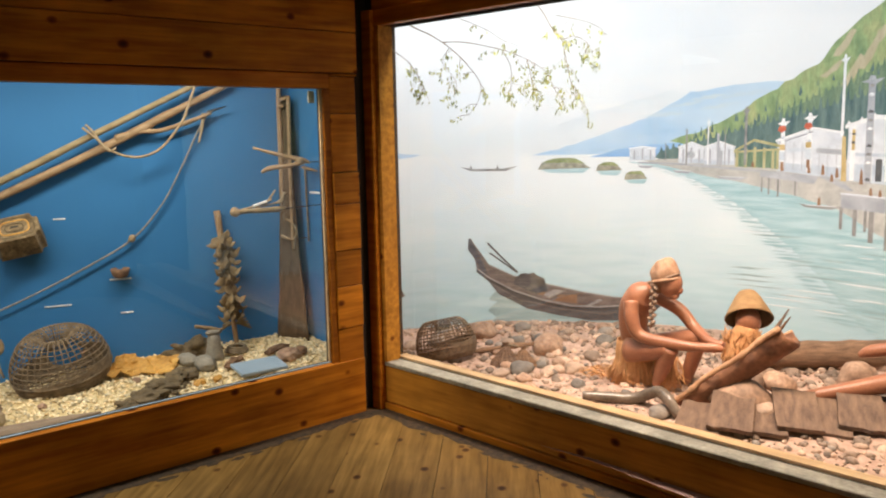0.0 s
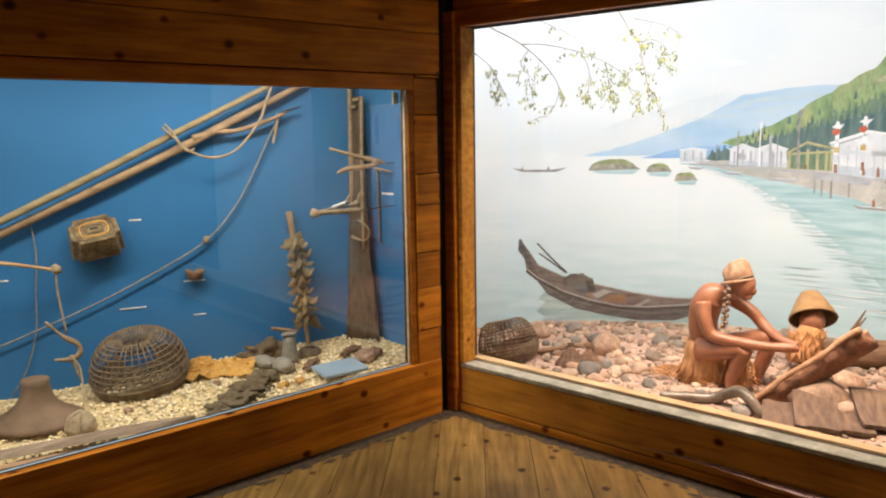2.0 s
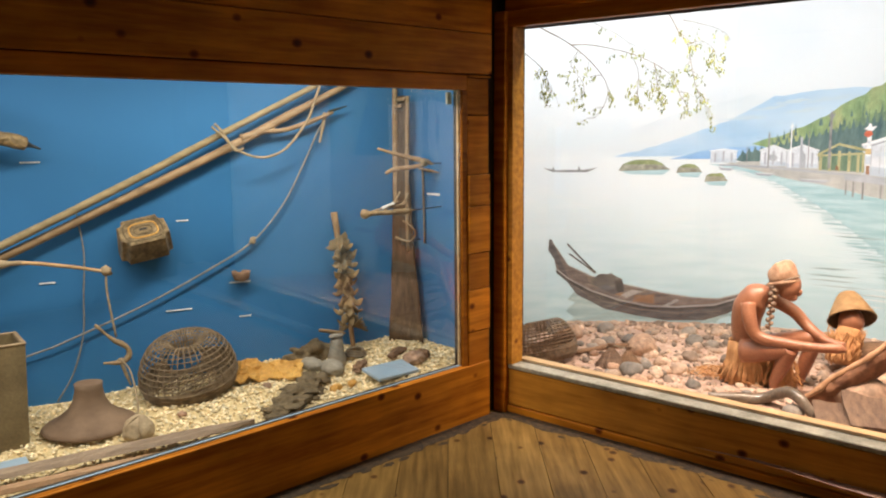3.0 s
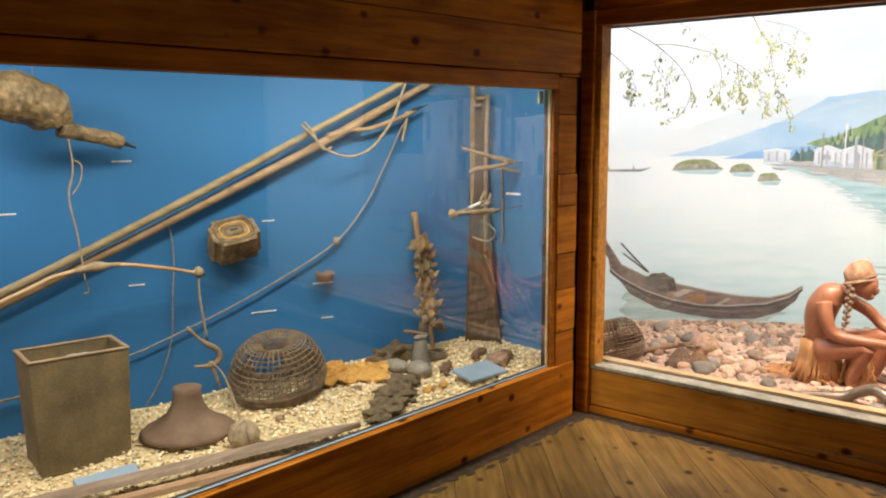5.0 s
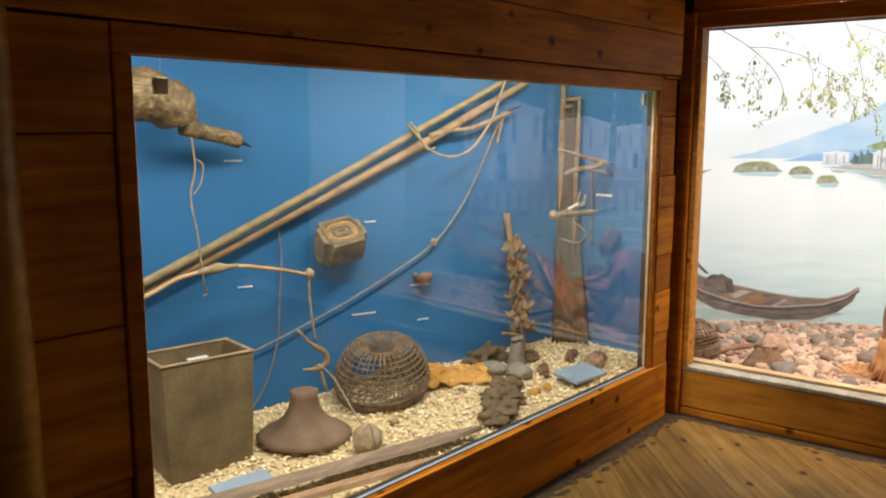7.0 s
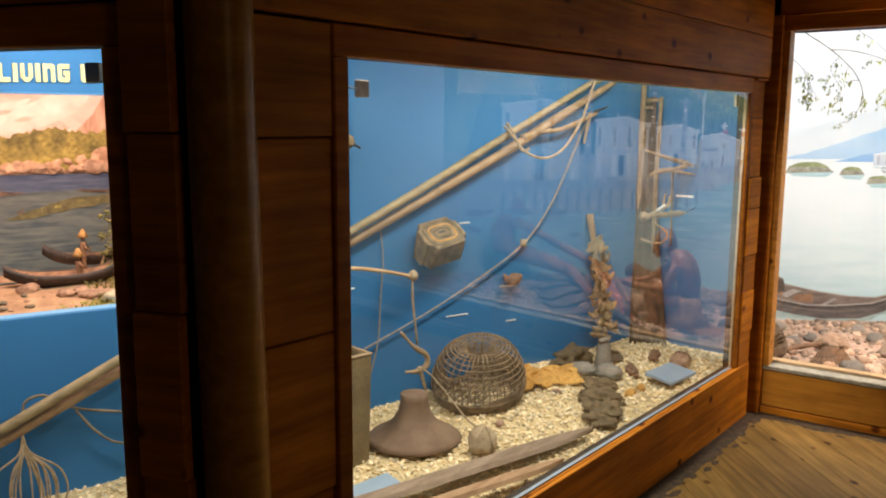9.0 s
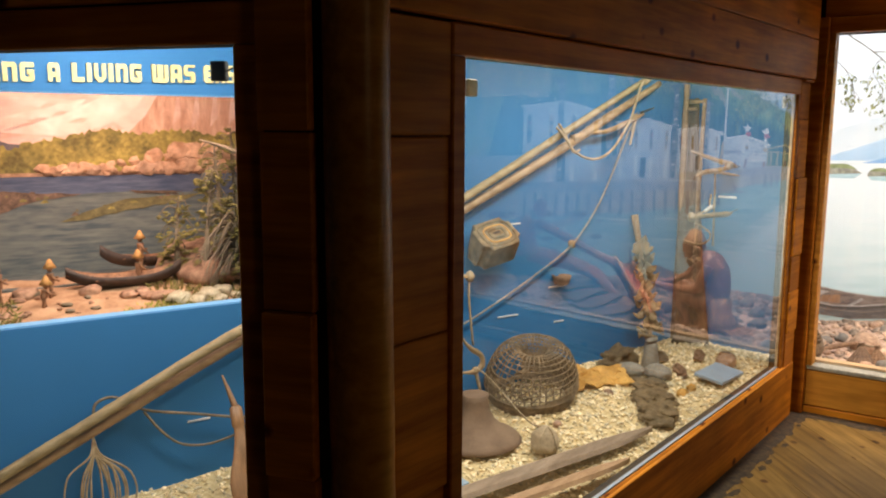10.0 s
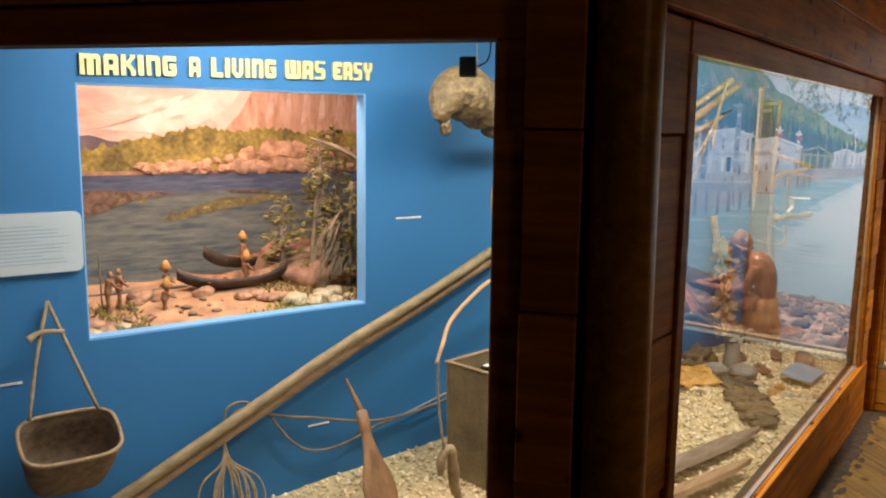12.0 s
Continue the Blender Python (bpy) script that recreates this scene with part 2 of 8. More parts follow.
SHORE = wall_frame(2.16, 2.98, 0.07, -1.0)
WING = wall_frame(-1.405, 3.30, 0.363, -0.932)
BACK = wall_frame(-1.50, 4.80, 0.951, -0.310)
IDENT = Matrix()


def on_back(s, z, off=0.0):
    return BACK @ Vector((s, -off, z))


def mesh_from(name, bm, mats, smooth=False):
    me = bpy.data.meshes.new(name)
    bmesh.ops.recalc_face_normals(bm, faces=bm.faces[:])
    bm.to_mesh(me)
    bm.free()
    for m in mats if isinstance(mats, (list, tuple)) else [mats]:
        me.materials.append(m)
    if smooth:
        for p in me.polygons:
            p.use_smooth = True
    return me


def thing(name, at=IDENT, label="", category="", group="", kind=""):
    ob = new(name)
    ob.empty_display_size = 0.05
    ob.matrix_world = Matrix.Translation(at) if isinstance(at, Vector) else at
    return tagged(ob, label, category, group, kind)


def part(name, bm, material, parent, label="", at=IDENT, smooth=False):
    ob = new(name, mesh_from(name, bm, material, smooth))
    ob.parent = parent
    ob.matrix_local = at
    return tagged(ob, label)


def solo(name, bm, material, at=IDENT, label="", category="", group="", kind="", smooth=False):
    ob = new(name, mesh_from(name, bm, material, smooth))
    ob.matrix_world = at
    return tagged(ob, label, category, group, kind)


def box(x0, x1, y0, y1, z0, z1, bevel=0.0, bm=None):
    b = bmesh.new()
    bmesh.ops.create_cube(b, size=1.0)
    for v in b.verts:
        v.co = Vector((x0 + (v.co.x + 0.5) * (x1 - x0), y0 + (v.co.y + 0.5) * (y1 - y0), z0 + (v.co.z + 0.5) * (z1 - z0)))
    if bevel:
        bmesh.ops.bevel(b, geom=b.edges[:], offset=bevel, segments=1, affect="EDGES")
    return merge(bm, b)


def merge(bm, b, mat=0):
    if mat:
        for f in b.faces:
            f.material_index = mat
    if bm is None:
        return b
    me = bpy.data.meshes.new("tmp")
    b.to_mesh(me)
    b.free()
    bm.from_mesh(me)
    bpy.data.meshes.remove(me)
    return bm


def smooth_path(pts, steps=6):
    """Catmull-Rom through the points."""
    p = [Vector(q) for q in pts]
    if len(p) < 3:
        return [p[0].lerp(p[-1], k / steps) for k in range(steps + 1)]
    p = [p[0] * 2 - p[1]] + p + [p[-1] * 2 - p[-2]]
    out = []
    for i in range(1, len(p) - 2):
        a, b, c, d = p[i - 1 : i + 3]
        for k in range(steps):
            t = k / steps
            out.append(0.5 * (2 * b + (c - a) * t + (2 * a - 5 * b + 4 * c - d) * t * t + (3 * b - a - 3 * c + d) * t ** 3))
    return out + [p[-2]]


def tube(pts, radius, sides=8, steps=6, bm=None, mat=0, wobble=0.0, flat=1.0, smooth=True):
    """A tapered, closed sweep. radius: one number or one per point."""
    path = smooth_path(pts, steps) if smooth else [Vector(q) for q in pts]
    rad = list(radius) if isinstance(radius, (list, tuple)) else [radius] * 2
    b = bmesh.new()
    rings, ref = [], Vector((0.31, 0.17, 0.93))
    for i, c in enumerate(path):
        d = (path[min(i + 1, len(path) - 1)] - path[max(i - 1, 0)]).normalized()
        if abs(d.dot(ref)) > 0.95:
            ref = Vector((1, 0.1, 0))
        u = (ref - d * ref.dot(d)).normalized()
        w = d.cross(u)
        ref = u
        f = i / (len(path) - 1) * (len(rad) - 1)
        k = min(int(f), len(rad) - 2)
        r = rad[k] + (rad[k + 1] - rad[k]) * (f - k)
        r *= 1 + wobble * noise.noise(c * 23)
        rings.append([b.verts.new(c + u * (r * math.cos(6.2832 * j / sides)) + w * (r * flat * math.sin(6.2832 * j / sides))) for j in range(sides)])
    for a, c in zip(rings, rings[1:]):
        for j in range(sides):
            b.faces.new((a[j], a[(j + 1) % sides], c[(j + 1) % sides], c[j]))
    b.faces.new(rings[0][::-1])
    b.faces.new(rings[-1])
    return merge(bm, b, mat)


def lathe(profile, sides=32, bm=None, mat=0, wobble=0.0):
    """Turned round z from (radius, height) pairs."""
    b = bmesh.new()
    rings = []
    for r, z in profile:
        rings.append([b.verts.new((r * (1 + wobble * noise.noise(Vector((math.cos(6.2832 * j / sides), math.sin(6.2832 * j / sides), z * 6)))) * math.cos(6.2832 * j / sides), r * math.sin(6.2832 * j / sides), z)) for j in range(sides)])
    for a, c in zip(rings, rings[1:]):
        for j in range(sides):
            b.faces.new((a[j], a[(j + 1) % sides], c[(j + 1) % sides], c[j]))
    b.faces.new(rings[0][::-1])
    b.faces.new(rings[-1])
    return merge(bm, b, mat)


def blob(size, rough=0.2, detail=3, seed=0.0, freq=1.3, bm=None, mat=0, at=IDENT):
    b = bmesh.new()
    bmesh.ops.create_icosphere(b, subdivisions=detail, radius=1.0)
    for v in b.verts:
        p = v.co.copy()
        k = 1 + rough * noise.noise(p * freq + Vector((seed, seed * 1.7, seed * 0.3))) + rough * 0.35 * noise.noise(p * freq * 3 + Vector((seed, 5, 1)))
        v.co = at @ Vector((p.x * size[0] * k, p.y * size[1] * k, p.z * size[2] * k))
    return merge(bm, b, mat)


def gravel_z(x, y):
    yb = 4.80 - 0.326 * (x + 1.5)
    return 0.213 + 0.068 * x - 0.05 * (yb - y)


def on_gravel(x, y, turn=0.0, lift=0.0):
    return pose(x, y, gravel_z(x, y) + lift, 0, 0, turn)


# ---------------------------------------------------------------- hall: floor, walls, ceiling
def slab(name, x0, x1, y0, y1, z0, z1, mat, label, at=IDENT, category="wall"):
    return solo(name, box(x0, x1, y0, y1, z0, z1), mat, at, label, category, kind="structure")


slab("floor_base", -6.2, 2.4, -3.7, 6.2, -0.12, -0.014, DARK, "dark sub-floor under the boards", category="floor")
# unseen walls and ceiling, added to close the hall and keep it dark
slab("wall_south", -6.2, 2.6, -3.7, -3.5, 0, 2.75, DARK, "added unseen hall wall behind the visitor")
slab("wall_west", -6.2, -6.0, -3.5, 6.0, 0, 2.75, DARK, "added unseen hall wall")
slab("wall_north", -6.0, -2.2, 5.8, 6.0, 0, 2.75, DARK, "added unseen hall wall beyond the case")
slab("ceiling", -6.2, 6.0, -3.7, 6.6, 2.75, 2.85, DARK, "added unseen hall ceiling", category="ceiling")


def boards(parent, u0, u1, joints, y0, mat, seed, proud=0.006, thick=0.03, gap=0.004):
    """Horizontal boards between the joint heights, each a little more or less proud."""
    rng = random.Random(seed)
    for za, zb in zip(joints, joints[1:]):
        p = rng.uniform(0, proud)
        part("board", box(u0, u1, y0 - p, y0 - p + thick, za + gap / 2, zb - gap / 2, 0.003), mat, parent)


def window_wall(name, at, label, u0, u1, o0, o1, z0, z1, depth=0.1, top=2.75):
    """A wall core with one opening through it."""
    b = box(u0, o0, 0, depth, 0, top)
    b = box(o1, u1, 0, depth, 0, top, bm=b)
    b = box(o0, o1, 0, depth, 0, z0, bm=b)
    b = box(o0, o1, 0, depth, z1, top, bm=b)
    return solo(name, b, DARK, at, label, "wall", kind="structure")


def frame_trim(wall, name, o0, o1, z0, z1, wl, wr, wt, wb, front, back, label):
    fr = part(name, box(o0 - wl, o1 + wr, front, back, z1, z1 + wt, 0.004), TRIM_WOOD, wall, label)
    for x0, x1, a, b in ((o0 - wl, o0, z0 - wb, z1), (o1, o1 + wr, z0 - wb, z1)):
        ob = part("jamb", box(x0, x1, front - 0.001, back, a, b - 0.002, 0.004), TRIM_WOOD, wall)
    part("sill", box(o0, o1, front + 0.002, back, z0 - wb, z0, 0.003), WALL_WOOD, wall)
    return fr


# case front towards the hall
wall_a = window_wall("wall_case_front", CASE, "knotty cedar-boarded wall round the case window", -1.24, 2.12, -0.94, 1.825, 0.31, 1.73, 0.03)
frame_trim(wall_a, "head", -0.937, 1.825, 0.31, 1.73, 0.05, 0.045, 0.075, 0.045, -0.03, 0.0, "dark-stained wooden window frame")
boards(wall_a, -1.24, 2.02, (0.0, 0.308), -0.042, WALL_WOOD, 1)
boards(wall_a, -1.24, 2.02, (1.807, 2.01, 2.24, 2.48, 2.75), -0.045, WALL_WOOD, 2, 0.012)
boards(wall_a, 1.862, 2.02, (0.265, 0.485, 0.709, 0.90, 1.144, 1.306, 1.606, 1.792, 1.805), -0.032, WALL_WOOD, 3, 0.022)
boards(wall_a, -1.24, -0.990, (0.265, 0.66, 1.063, 1.54, 1.805), -0.010, WALL_WOOD, 14, 0.018)

# shore-scene front
wall_b = window_wall("wall_shore_front", SHORE, "knotty cedar-boarded wall under the large diorama window", -0.14, 4.3, 0.0, 4.0, 0.27, 2.05, 0.1)
boards(wall_b, -0.03, 4.3, (0.045, 0.246), -0.03, LIT_WOOD, 5)
boards(wall_b, -0.03, 4.3, (2.13, 2.36, 2.75), -0.03, WALL_WOOD, 6)
part("sill", box(0.0, 4.0, -0.04, 0.05, 0.248, 0.272, 0.004), SILL, wall_b, "worn greyish painted sill edge")
part("jamb", box(-0.075, -0.001, -0.07, 0.08, 0.0, 2.128, 0.004), TRIM_WOOD, wall_b, "cedar jamb post beside the glass")
part("head", box(0.0, 4.3, -0.05, 0.07, 2.05, 2.128, 0.004), TRIM_WOOD, wall_b)
part("kick_board", box(-0.03, 4.3, -0.045, -0.002, 0.0, 0.042, 0.003), WALL_WOOD, wall_b)
# brighter strip standing for the jamb face lit from the mural
part("glazing_bead", box(0.001, 0.030, -0.045, 0.05, 0.275, 2.049), LIT_WOOD, wall_b, "orange strip for the lit inner face of the jamb")

# wing window wall
wall_c = window_wall("wall_wing_front", WING, "dark cedar wall round the wing window of the case", -2.3, 0.262, -2.1, 0.0, 0.31, 1.735, 0.06)
frame_trim(wall_c, "head", -2.1, 0.0, 0.31, 1.735, 0.05, 0.066, 0.09, 0.045, -0.014, 0.0, "dark-stained wooden window frame")
boards(wall_c, 0.068, 0.19, (0.0, 0.4, 0.78, 1.16, 1.55, 1.93, 2.3, 2.75), -0.03, WALL_WOOD, 7, 0.02)
boards(wall_c, -2.3, 0.066, (1.828, 2.05, 2.4, 2.75), -0.03, WALL_WOOD, 8, 0.01)
boards(wall_c, -2.3, 0.066, (0.0, 0.263), -0.03, WALL_WOOD, 9)

# pale strip put in as the bright line of light on the right jamb
part("glazing_bead", box(1.812, 1.8245, -0.016, -0.004, 0.318, 1.728), PALE_WOOD, wall_a, "thin pale strip for the lit edge of the jamb")
part("inner_sill", box(-0.94, 1.825, -0.017, -0.003, 0.311, 0.317), TAG_BLUE, wall_a, "pale blue inner sill along the glass")
part("inner_sill", box(0.0, 4.0, 0.06, 0.12, 0.271, 0.284), PALE_WOOD, wall_b, "pale wooden inner sill along the glass")


EDGE_DARK = mottled("dark_floor_edge", (0.020, 0.013, 0.007), (0.075, 0.045, 0.018), 30, 0.8, 0.3, 120)


def edge_strip(name, at, u0, u1, y0, seed):
    """A near-black strip with a ragged edge where floor and wall meet."""
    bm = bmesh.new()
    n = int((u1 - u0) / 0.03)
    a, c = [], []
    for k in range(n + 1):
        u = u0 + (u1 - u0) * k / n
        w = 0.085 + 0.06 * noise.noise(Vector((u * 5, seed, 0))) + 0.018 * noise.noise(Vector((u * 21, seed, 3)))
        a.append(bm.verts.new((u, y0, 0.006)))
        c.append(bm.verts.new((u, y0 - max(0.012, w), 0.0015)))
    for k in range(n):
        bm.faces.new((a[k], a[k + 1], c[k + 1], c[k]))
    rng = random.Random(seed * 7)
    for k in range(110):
        # ragged dark blotches, thinning out away from the wall
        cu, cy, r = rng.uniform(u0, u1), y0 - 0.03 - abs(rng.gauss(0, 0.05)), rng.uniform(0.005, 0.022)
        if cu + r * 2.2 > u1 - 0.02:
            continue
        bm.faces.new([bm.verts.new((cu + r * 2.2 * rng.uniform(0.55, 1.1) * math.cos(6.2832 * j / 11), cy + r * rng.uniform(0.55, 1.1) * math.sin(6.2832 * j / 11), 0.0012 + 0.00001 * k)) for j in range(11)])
    return solo(name, bm, EDGE_DARK, at, "black ragged strip along the foot of the wall", "dirt", kind="structure")


edge_strip("floor_edge_dirt", CASE, -1.2, 2.08, -0.04, 1)
edge_strip("floor_edge_dirt", SHORE, -0.02, 4.2, -0.043, 2)

# corner post, a peeled log
post = thing("corner_post", pose(-1.283, 3.052, 0), "peeled round log post, varnished dark brown", "post")
part("shaft", tube([(0, 0, 0), (0.004, 0, 0.7), (-0.003, 0.002, 1.6), (0, 0, 2.75)], [0.078, 0.073, 0.071, 0.069], 28, 8, wobble=0.03), POST_WOOD, post, smooth=True)

# panes
for nm, at, a, b, z0, z1, y in (("window_1", CASE, -0.94, 1.825, 0.31, 1.73, -0.02), ("window_2", SHORE, 0.0, 4.0, 0.27, 2.05, 0.055), ("window_3", WING, -2.1, 0.0, 0.31, 1.735, -0.004)):
    w = thing(nm, at, "large clear display glass pane", "window", kind="structure")
    lean = 0.004 if nm == "window_1" else 0.0
    bm = bmesh.new()
    bm.faces.new([bm.verts.new(p) for p in ((a, y + lean, z0), (b, y + lean, z0), (b, y - lean, z1), (a, y - lean, z1))])
    me = bpy.data.meshes.new("pane")
    bm.to_mesh(me)
    bm.free()
    me.materials.append(GLASS)
    pane = new("pane", me)
    pane.parent = w
    pane.visible_shadow = False

# ---------------------------------------------------------------- blue case
slab("case_end_wall", 2.0, 2.06, 3.092, 3.95, 0, 2.1, BLUE, "blue-painted end wall of the case", category="wall")
slab("case_ceiling", -2.3, 2.06, 3.092, 5.15, 2.1, 2.14, LABEL, "white-painted light box over the case", category="ceiling")
b = box(-0.9, 0.02, 0, 0.06, 0, 2.1)
b = box(1.062, 3.70, 0, 0.06, 0, 2.1, bm=b)
b = box(0.02, 1.062, 0, 0.06, 0, 0.85, bm=b)
b = box(0.02, 1.062, 0, 0.06, 1.675, 2.1, bm=b)
solo("case_back_wall", b, BLUE, BACK, "blue-painted back wall of the case with an inset opening", "wall", kind="structure")

# gravel: a bed that rises to one end, and loose chips on it
rng = np.random.default_rng(4)
bm = bmesh.new()
nu, nv = 60, 24
grid = []
for i in range(nu + 1):
    row = []
    for j in range(nv + 1):
        x = -2.2 + 4.20 * i / nu
        yf = 3.092 if x > -1.36 else 3.3 + (-1.38 - x) * 2.57
        yb = 4.80 - 0.326 * (x + 1.5)
        y = yf + (yb - yf) * j / nv
        row.append(bm.verts.new((x, y, gravel_z(x, y) + 0.012 * noise.noise(Vector((x * 6, y * 6, 0))) - 0.004)))
    grid.append(row)
for i in range(nu):
    for j in range(nv):
        bm.faces.new((grid[i][j], grid[i + 1][j], grid[i + 1][j + 1], grid[i][j + 1]))
bed = solo("gravel_bed", bm, GRAVEL_BED, label="pale yellow gravel bed in the case", category="gravel", kind="structure", smooth=True)


def scatter(name, template, count, place, size, mat, label, category, seed, squash=0.7):
    """Many small stones in one mesh."""
    r = np.random.default_rng(seed)
    tb = bmesh.new()
    bmesh.ops.create_icosphere(tb, subdivisions=template, radius=1.0)
    tv = np.array([v.co[:] for v in tb.verts])
    tf = np.array([[v.index for v in f.verts] for f in tb.faces])
    tb.free()
    vs, fs = [], []
    for k in range(count):
        p, s0 = place(r)
        if p is None:
            continue
        s = size(r) * s0
        sc = np.array([s * r.uniform(0.8, 1.35), s * r.uniform(0.7, 1.1), s * squash * r.uniform(0.7, 1.1)])
        w = tv * (1 + r.uniform(-0.16, 0.16, (len(tv), 1))) * sc
        e = np.array(Euler(r.uniform(-0.5, 0.5, 2).tolist() + [r.uniform(0, 6.28)]).to_matrix())
        vs.append(w @ e.T + p)
        fs.append(tf + len(tv) * (len(vs) - 1))
    me = bpy.data.meshes.new(name)
    me.from_pydata(np.concatenate(vs).tolist(), [], np.concatenate(fs).tolist())
    me.materials.append(mat)
    if template > 1:
        for p in me.polygons:
            p.use_smooth = True
    return tagged(new(name, me), label, category, kind="stuff")


def chip_place(r):
    x = r.uniform(-1.3, 1.985)
    yb = 4.80 - 0.326 * (x + 1.5)
    yf = 3.10 if x > -1.25 else 3.6
    y = r.uniform(yf, yb - 0.01)
    return np.array((x, y, gravel_z(x, y) + r.uniform(-0.002, 0.006) + 0.012 * noise.noise(Vector((x * 6, y * 6, 0))))), 1.0


scatter("gravel_chips", 1, 9600, chip_place, lambda r: r.uniform(0.005, 0.0115), GRAVEL, "pale yellow and white crushed gravel", "gravel", 5)

# ---------------------------------------------------------------- shore scene: mural, ground
MC, MR = (2.2, 1.7), 2.44


def on_mural(s, z, off=0.0):
    a = s / 2.42
    return Vector((MC[0] + (MR - off) * math.cos(a), MC[1] + (MR - off) * math.sin(a), z))


def mural_ground():
    """Painted sky above, hazy water below, in one sheet of paint."""
    m, ns, ls, b = nodes_of("mural_paint", 0.85)
    tc = ns.new("ShaderNodeTexCoord")
    sep = ns.new("ShaderNodeSeparateXYZ")
    ls.new(tc.outputs["Object"], sep.inputs[0])
    mr = ns.new("ShaderNodeMapRange")
    mr.inputs["From Min"].default_value, mr.inputs["From Max"].default_value = 0.0, 2.6
    ls.new(sep.outputs["Z"], mr.inputs["Value"])
    r = ramp(ns, [(0.0, (0.40, 0.57, 0.62)), (0.14, (0.53, 0.69, 0.745)), (0.30, (0.68, 0.785, 0.825)), (0.44, (0.77, 0.82, 0.845)), (0.508, (0.80, 0.82, 0.82)), (0.52, (0.76, 0.80, 0.80)), (0.62, (0.82, 0.83, 0.83)), (1.0, (0.84, 0.84, 0.85))])
    ls.new(mr.outputs[0], r.inputs["Fac"])
    v = mapped(ns, ls, (3, 3, 26))
    n = noise_node(ns, ls, v, 1.0, 5, 0.6)
    streak = ramp(ns, [(0.38, (0.90, 0.95, 0.955)), (0.60, (1.04, 1.02, 1.02))])
    ls.new(n.outputs["Fac"], streak.inputs["Fac"])
    low = ns.new("ShaderNodeMapRange")
    low.inputs["From Min"].default_value, low.inputs["From Max"].default_value = 1.25, 0.5
    ls.new(sep.outputs["Z"], low.inputs["Value"])
    water = mixer(ns, ls, low.outputs[0], (1.0, 1.0, 1.0), streak.outputs["Color"])
    col = mixer(ns, ls, 1.0, r.outputs["Color"], water, "MULTIPLY")
    cloud = noise_node(ns, ls, mapped(ns, ls, (1, 1, 2.2)), 1.6, 5, 0.6)
    cr = ramp(ns, [(0.40, (0.93, 0.95, 0.97)), (0.60, (1, 1, 1))])
    ls.new(cloud.outputs["Fac"], cr.inputs["Fac"])
    ls.new(mixer(ns, ls, 1.0, col, cr.outputs["Color"], "MULTIPLY"), b.inputs["Base Color"])
    return m


bm = bmesh.new()
cols = []
for k in range(81):
    s = -3.3 + 7.3 * k / 80
    cols.append([bm.verts.new(on_mural(s, z, o)) for z, o in ((0.0, 0), (2.75, 0), (2.75, -0.05), (0.0, -0.05))])
for a, c in zip(cols, cols[1:]):
    for j in range(4):
        bm.faces.new((a[j], a[(j + 1) % 4], c[(j + 1) % 4], c[j]))
mural = solo("mural_backdrop", bm, mural_ground(), label="curved painted backdrop of a misty inlet", category="mural", kind="structure", smooth=False)
slab("wall_shore_side", 2.08, 2.16, 3.1, 4.2, 0, 2.75, DARK, "dark side wall of the diorama")
slab("shore_base", 2.2, 4.9, -1.6, 4.3, -0.12, -0.02, DARK, "dark base under the diorama", category="floor")


def ground_z(x, y):
    return 0.085 + 0.03 * max(0.0, math.hypot(x - MC[0], y - MC[1]) - 1.3) + 0.02 * noise.noise(Vector((x * 2.3, y * 2.3, 3)))


bm = bmesh.new()
grid = []
for i in range(71):
    grid.append([bm.verts.new((2.2 + 2.5 * i / 70, -1.2 + 5.3 * j / 90, ground_z(2.2 + 2.5 * i / 70, -1.2 + 5.3 * j / 90) + 0.006 * noise.noise(Vector((i * 0.9, j * 0.9, 0))))) for j in range(91)])
for i in range(70):
    for j in range(90):
        bm.faces.new((grid[i][j], grid[i + 1][j], grid[i + 1][j + 1], grid[i][j + 1]))
solo("ground", bm, SAND, label="pinkish sand and grit of the diorama beach", category="ground", kind="structure", smooth=True)


def inside_shore(x, y, margin=0.0):
    return math.hypot(x - MC[0], y - MC[1]) < MR - 0.03 - margin and x > 2.27 + 0.07 * (2.98 - y) + margin * 0.4


def pebble_place(r):
    for _ in range(20):
        x, y = r.uniform(2.27, 4.7), r.uniform(-0.4, 4.0)
        if inside_shore(x, y):
            return np.array((x, y, ground_z(x, y) + 0.003)), 1.0 if x < 3.3 else 1.3
    return None, 1


scatter("pebbles", 2, 4200, pebble_place, lambda r: 0.007 + 0.024 * r.random() ** 3, STONE, "mixed rounded beach pebbles", "pebbles", 8)


def mural_patch(name, poly, mats, layer, parent=mural, label=""):
    """A flat painted shape on the curved backdrop: outline in metres along and up the wall."""
    bm = bmesh.new()
    f = bm.faces.new([bm.verts.new((s, 0, z)) for s, z in poly])
    s0, s1 = min(p[0] for p in poly), max(p[0] for p in poly)
    k = math.ceil(s0 / 0.03) * 0.03
    while k < s1:
        bmesh.ops.bisect_plane(bm, geom=bm.verts[:] + bm.edges[:] + bm.faces[:], plane_co=(k, 0, 0), plane_no=(1, 0, 0))
        k += 0.03
    bmesh.ops.triangulate(bm, faces=bm.faces[:])
    for v in bm.verts:
        v.co = on_mural(v.co.x, v.co.z, 0.0002 * layer + 0.0008)
    ob = part(name, bm, mats, parent, label)
    return ob


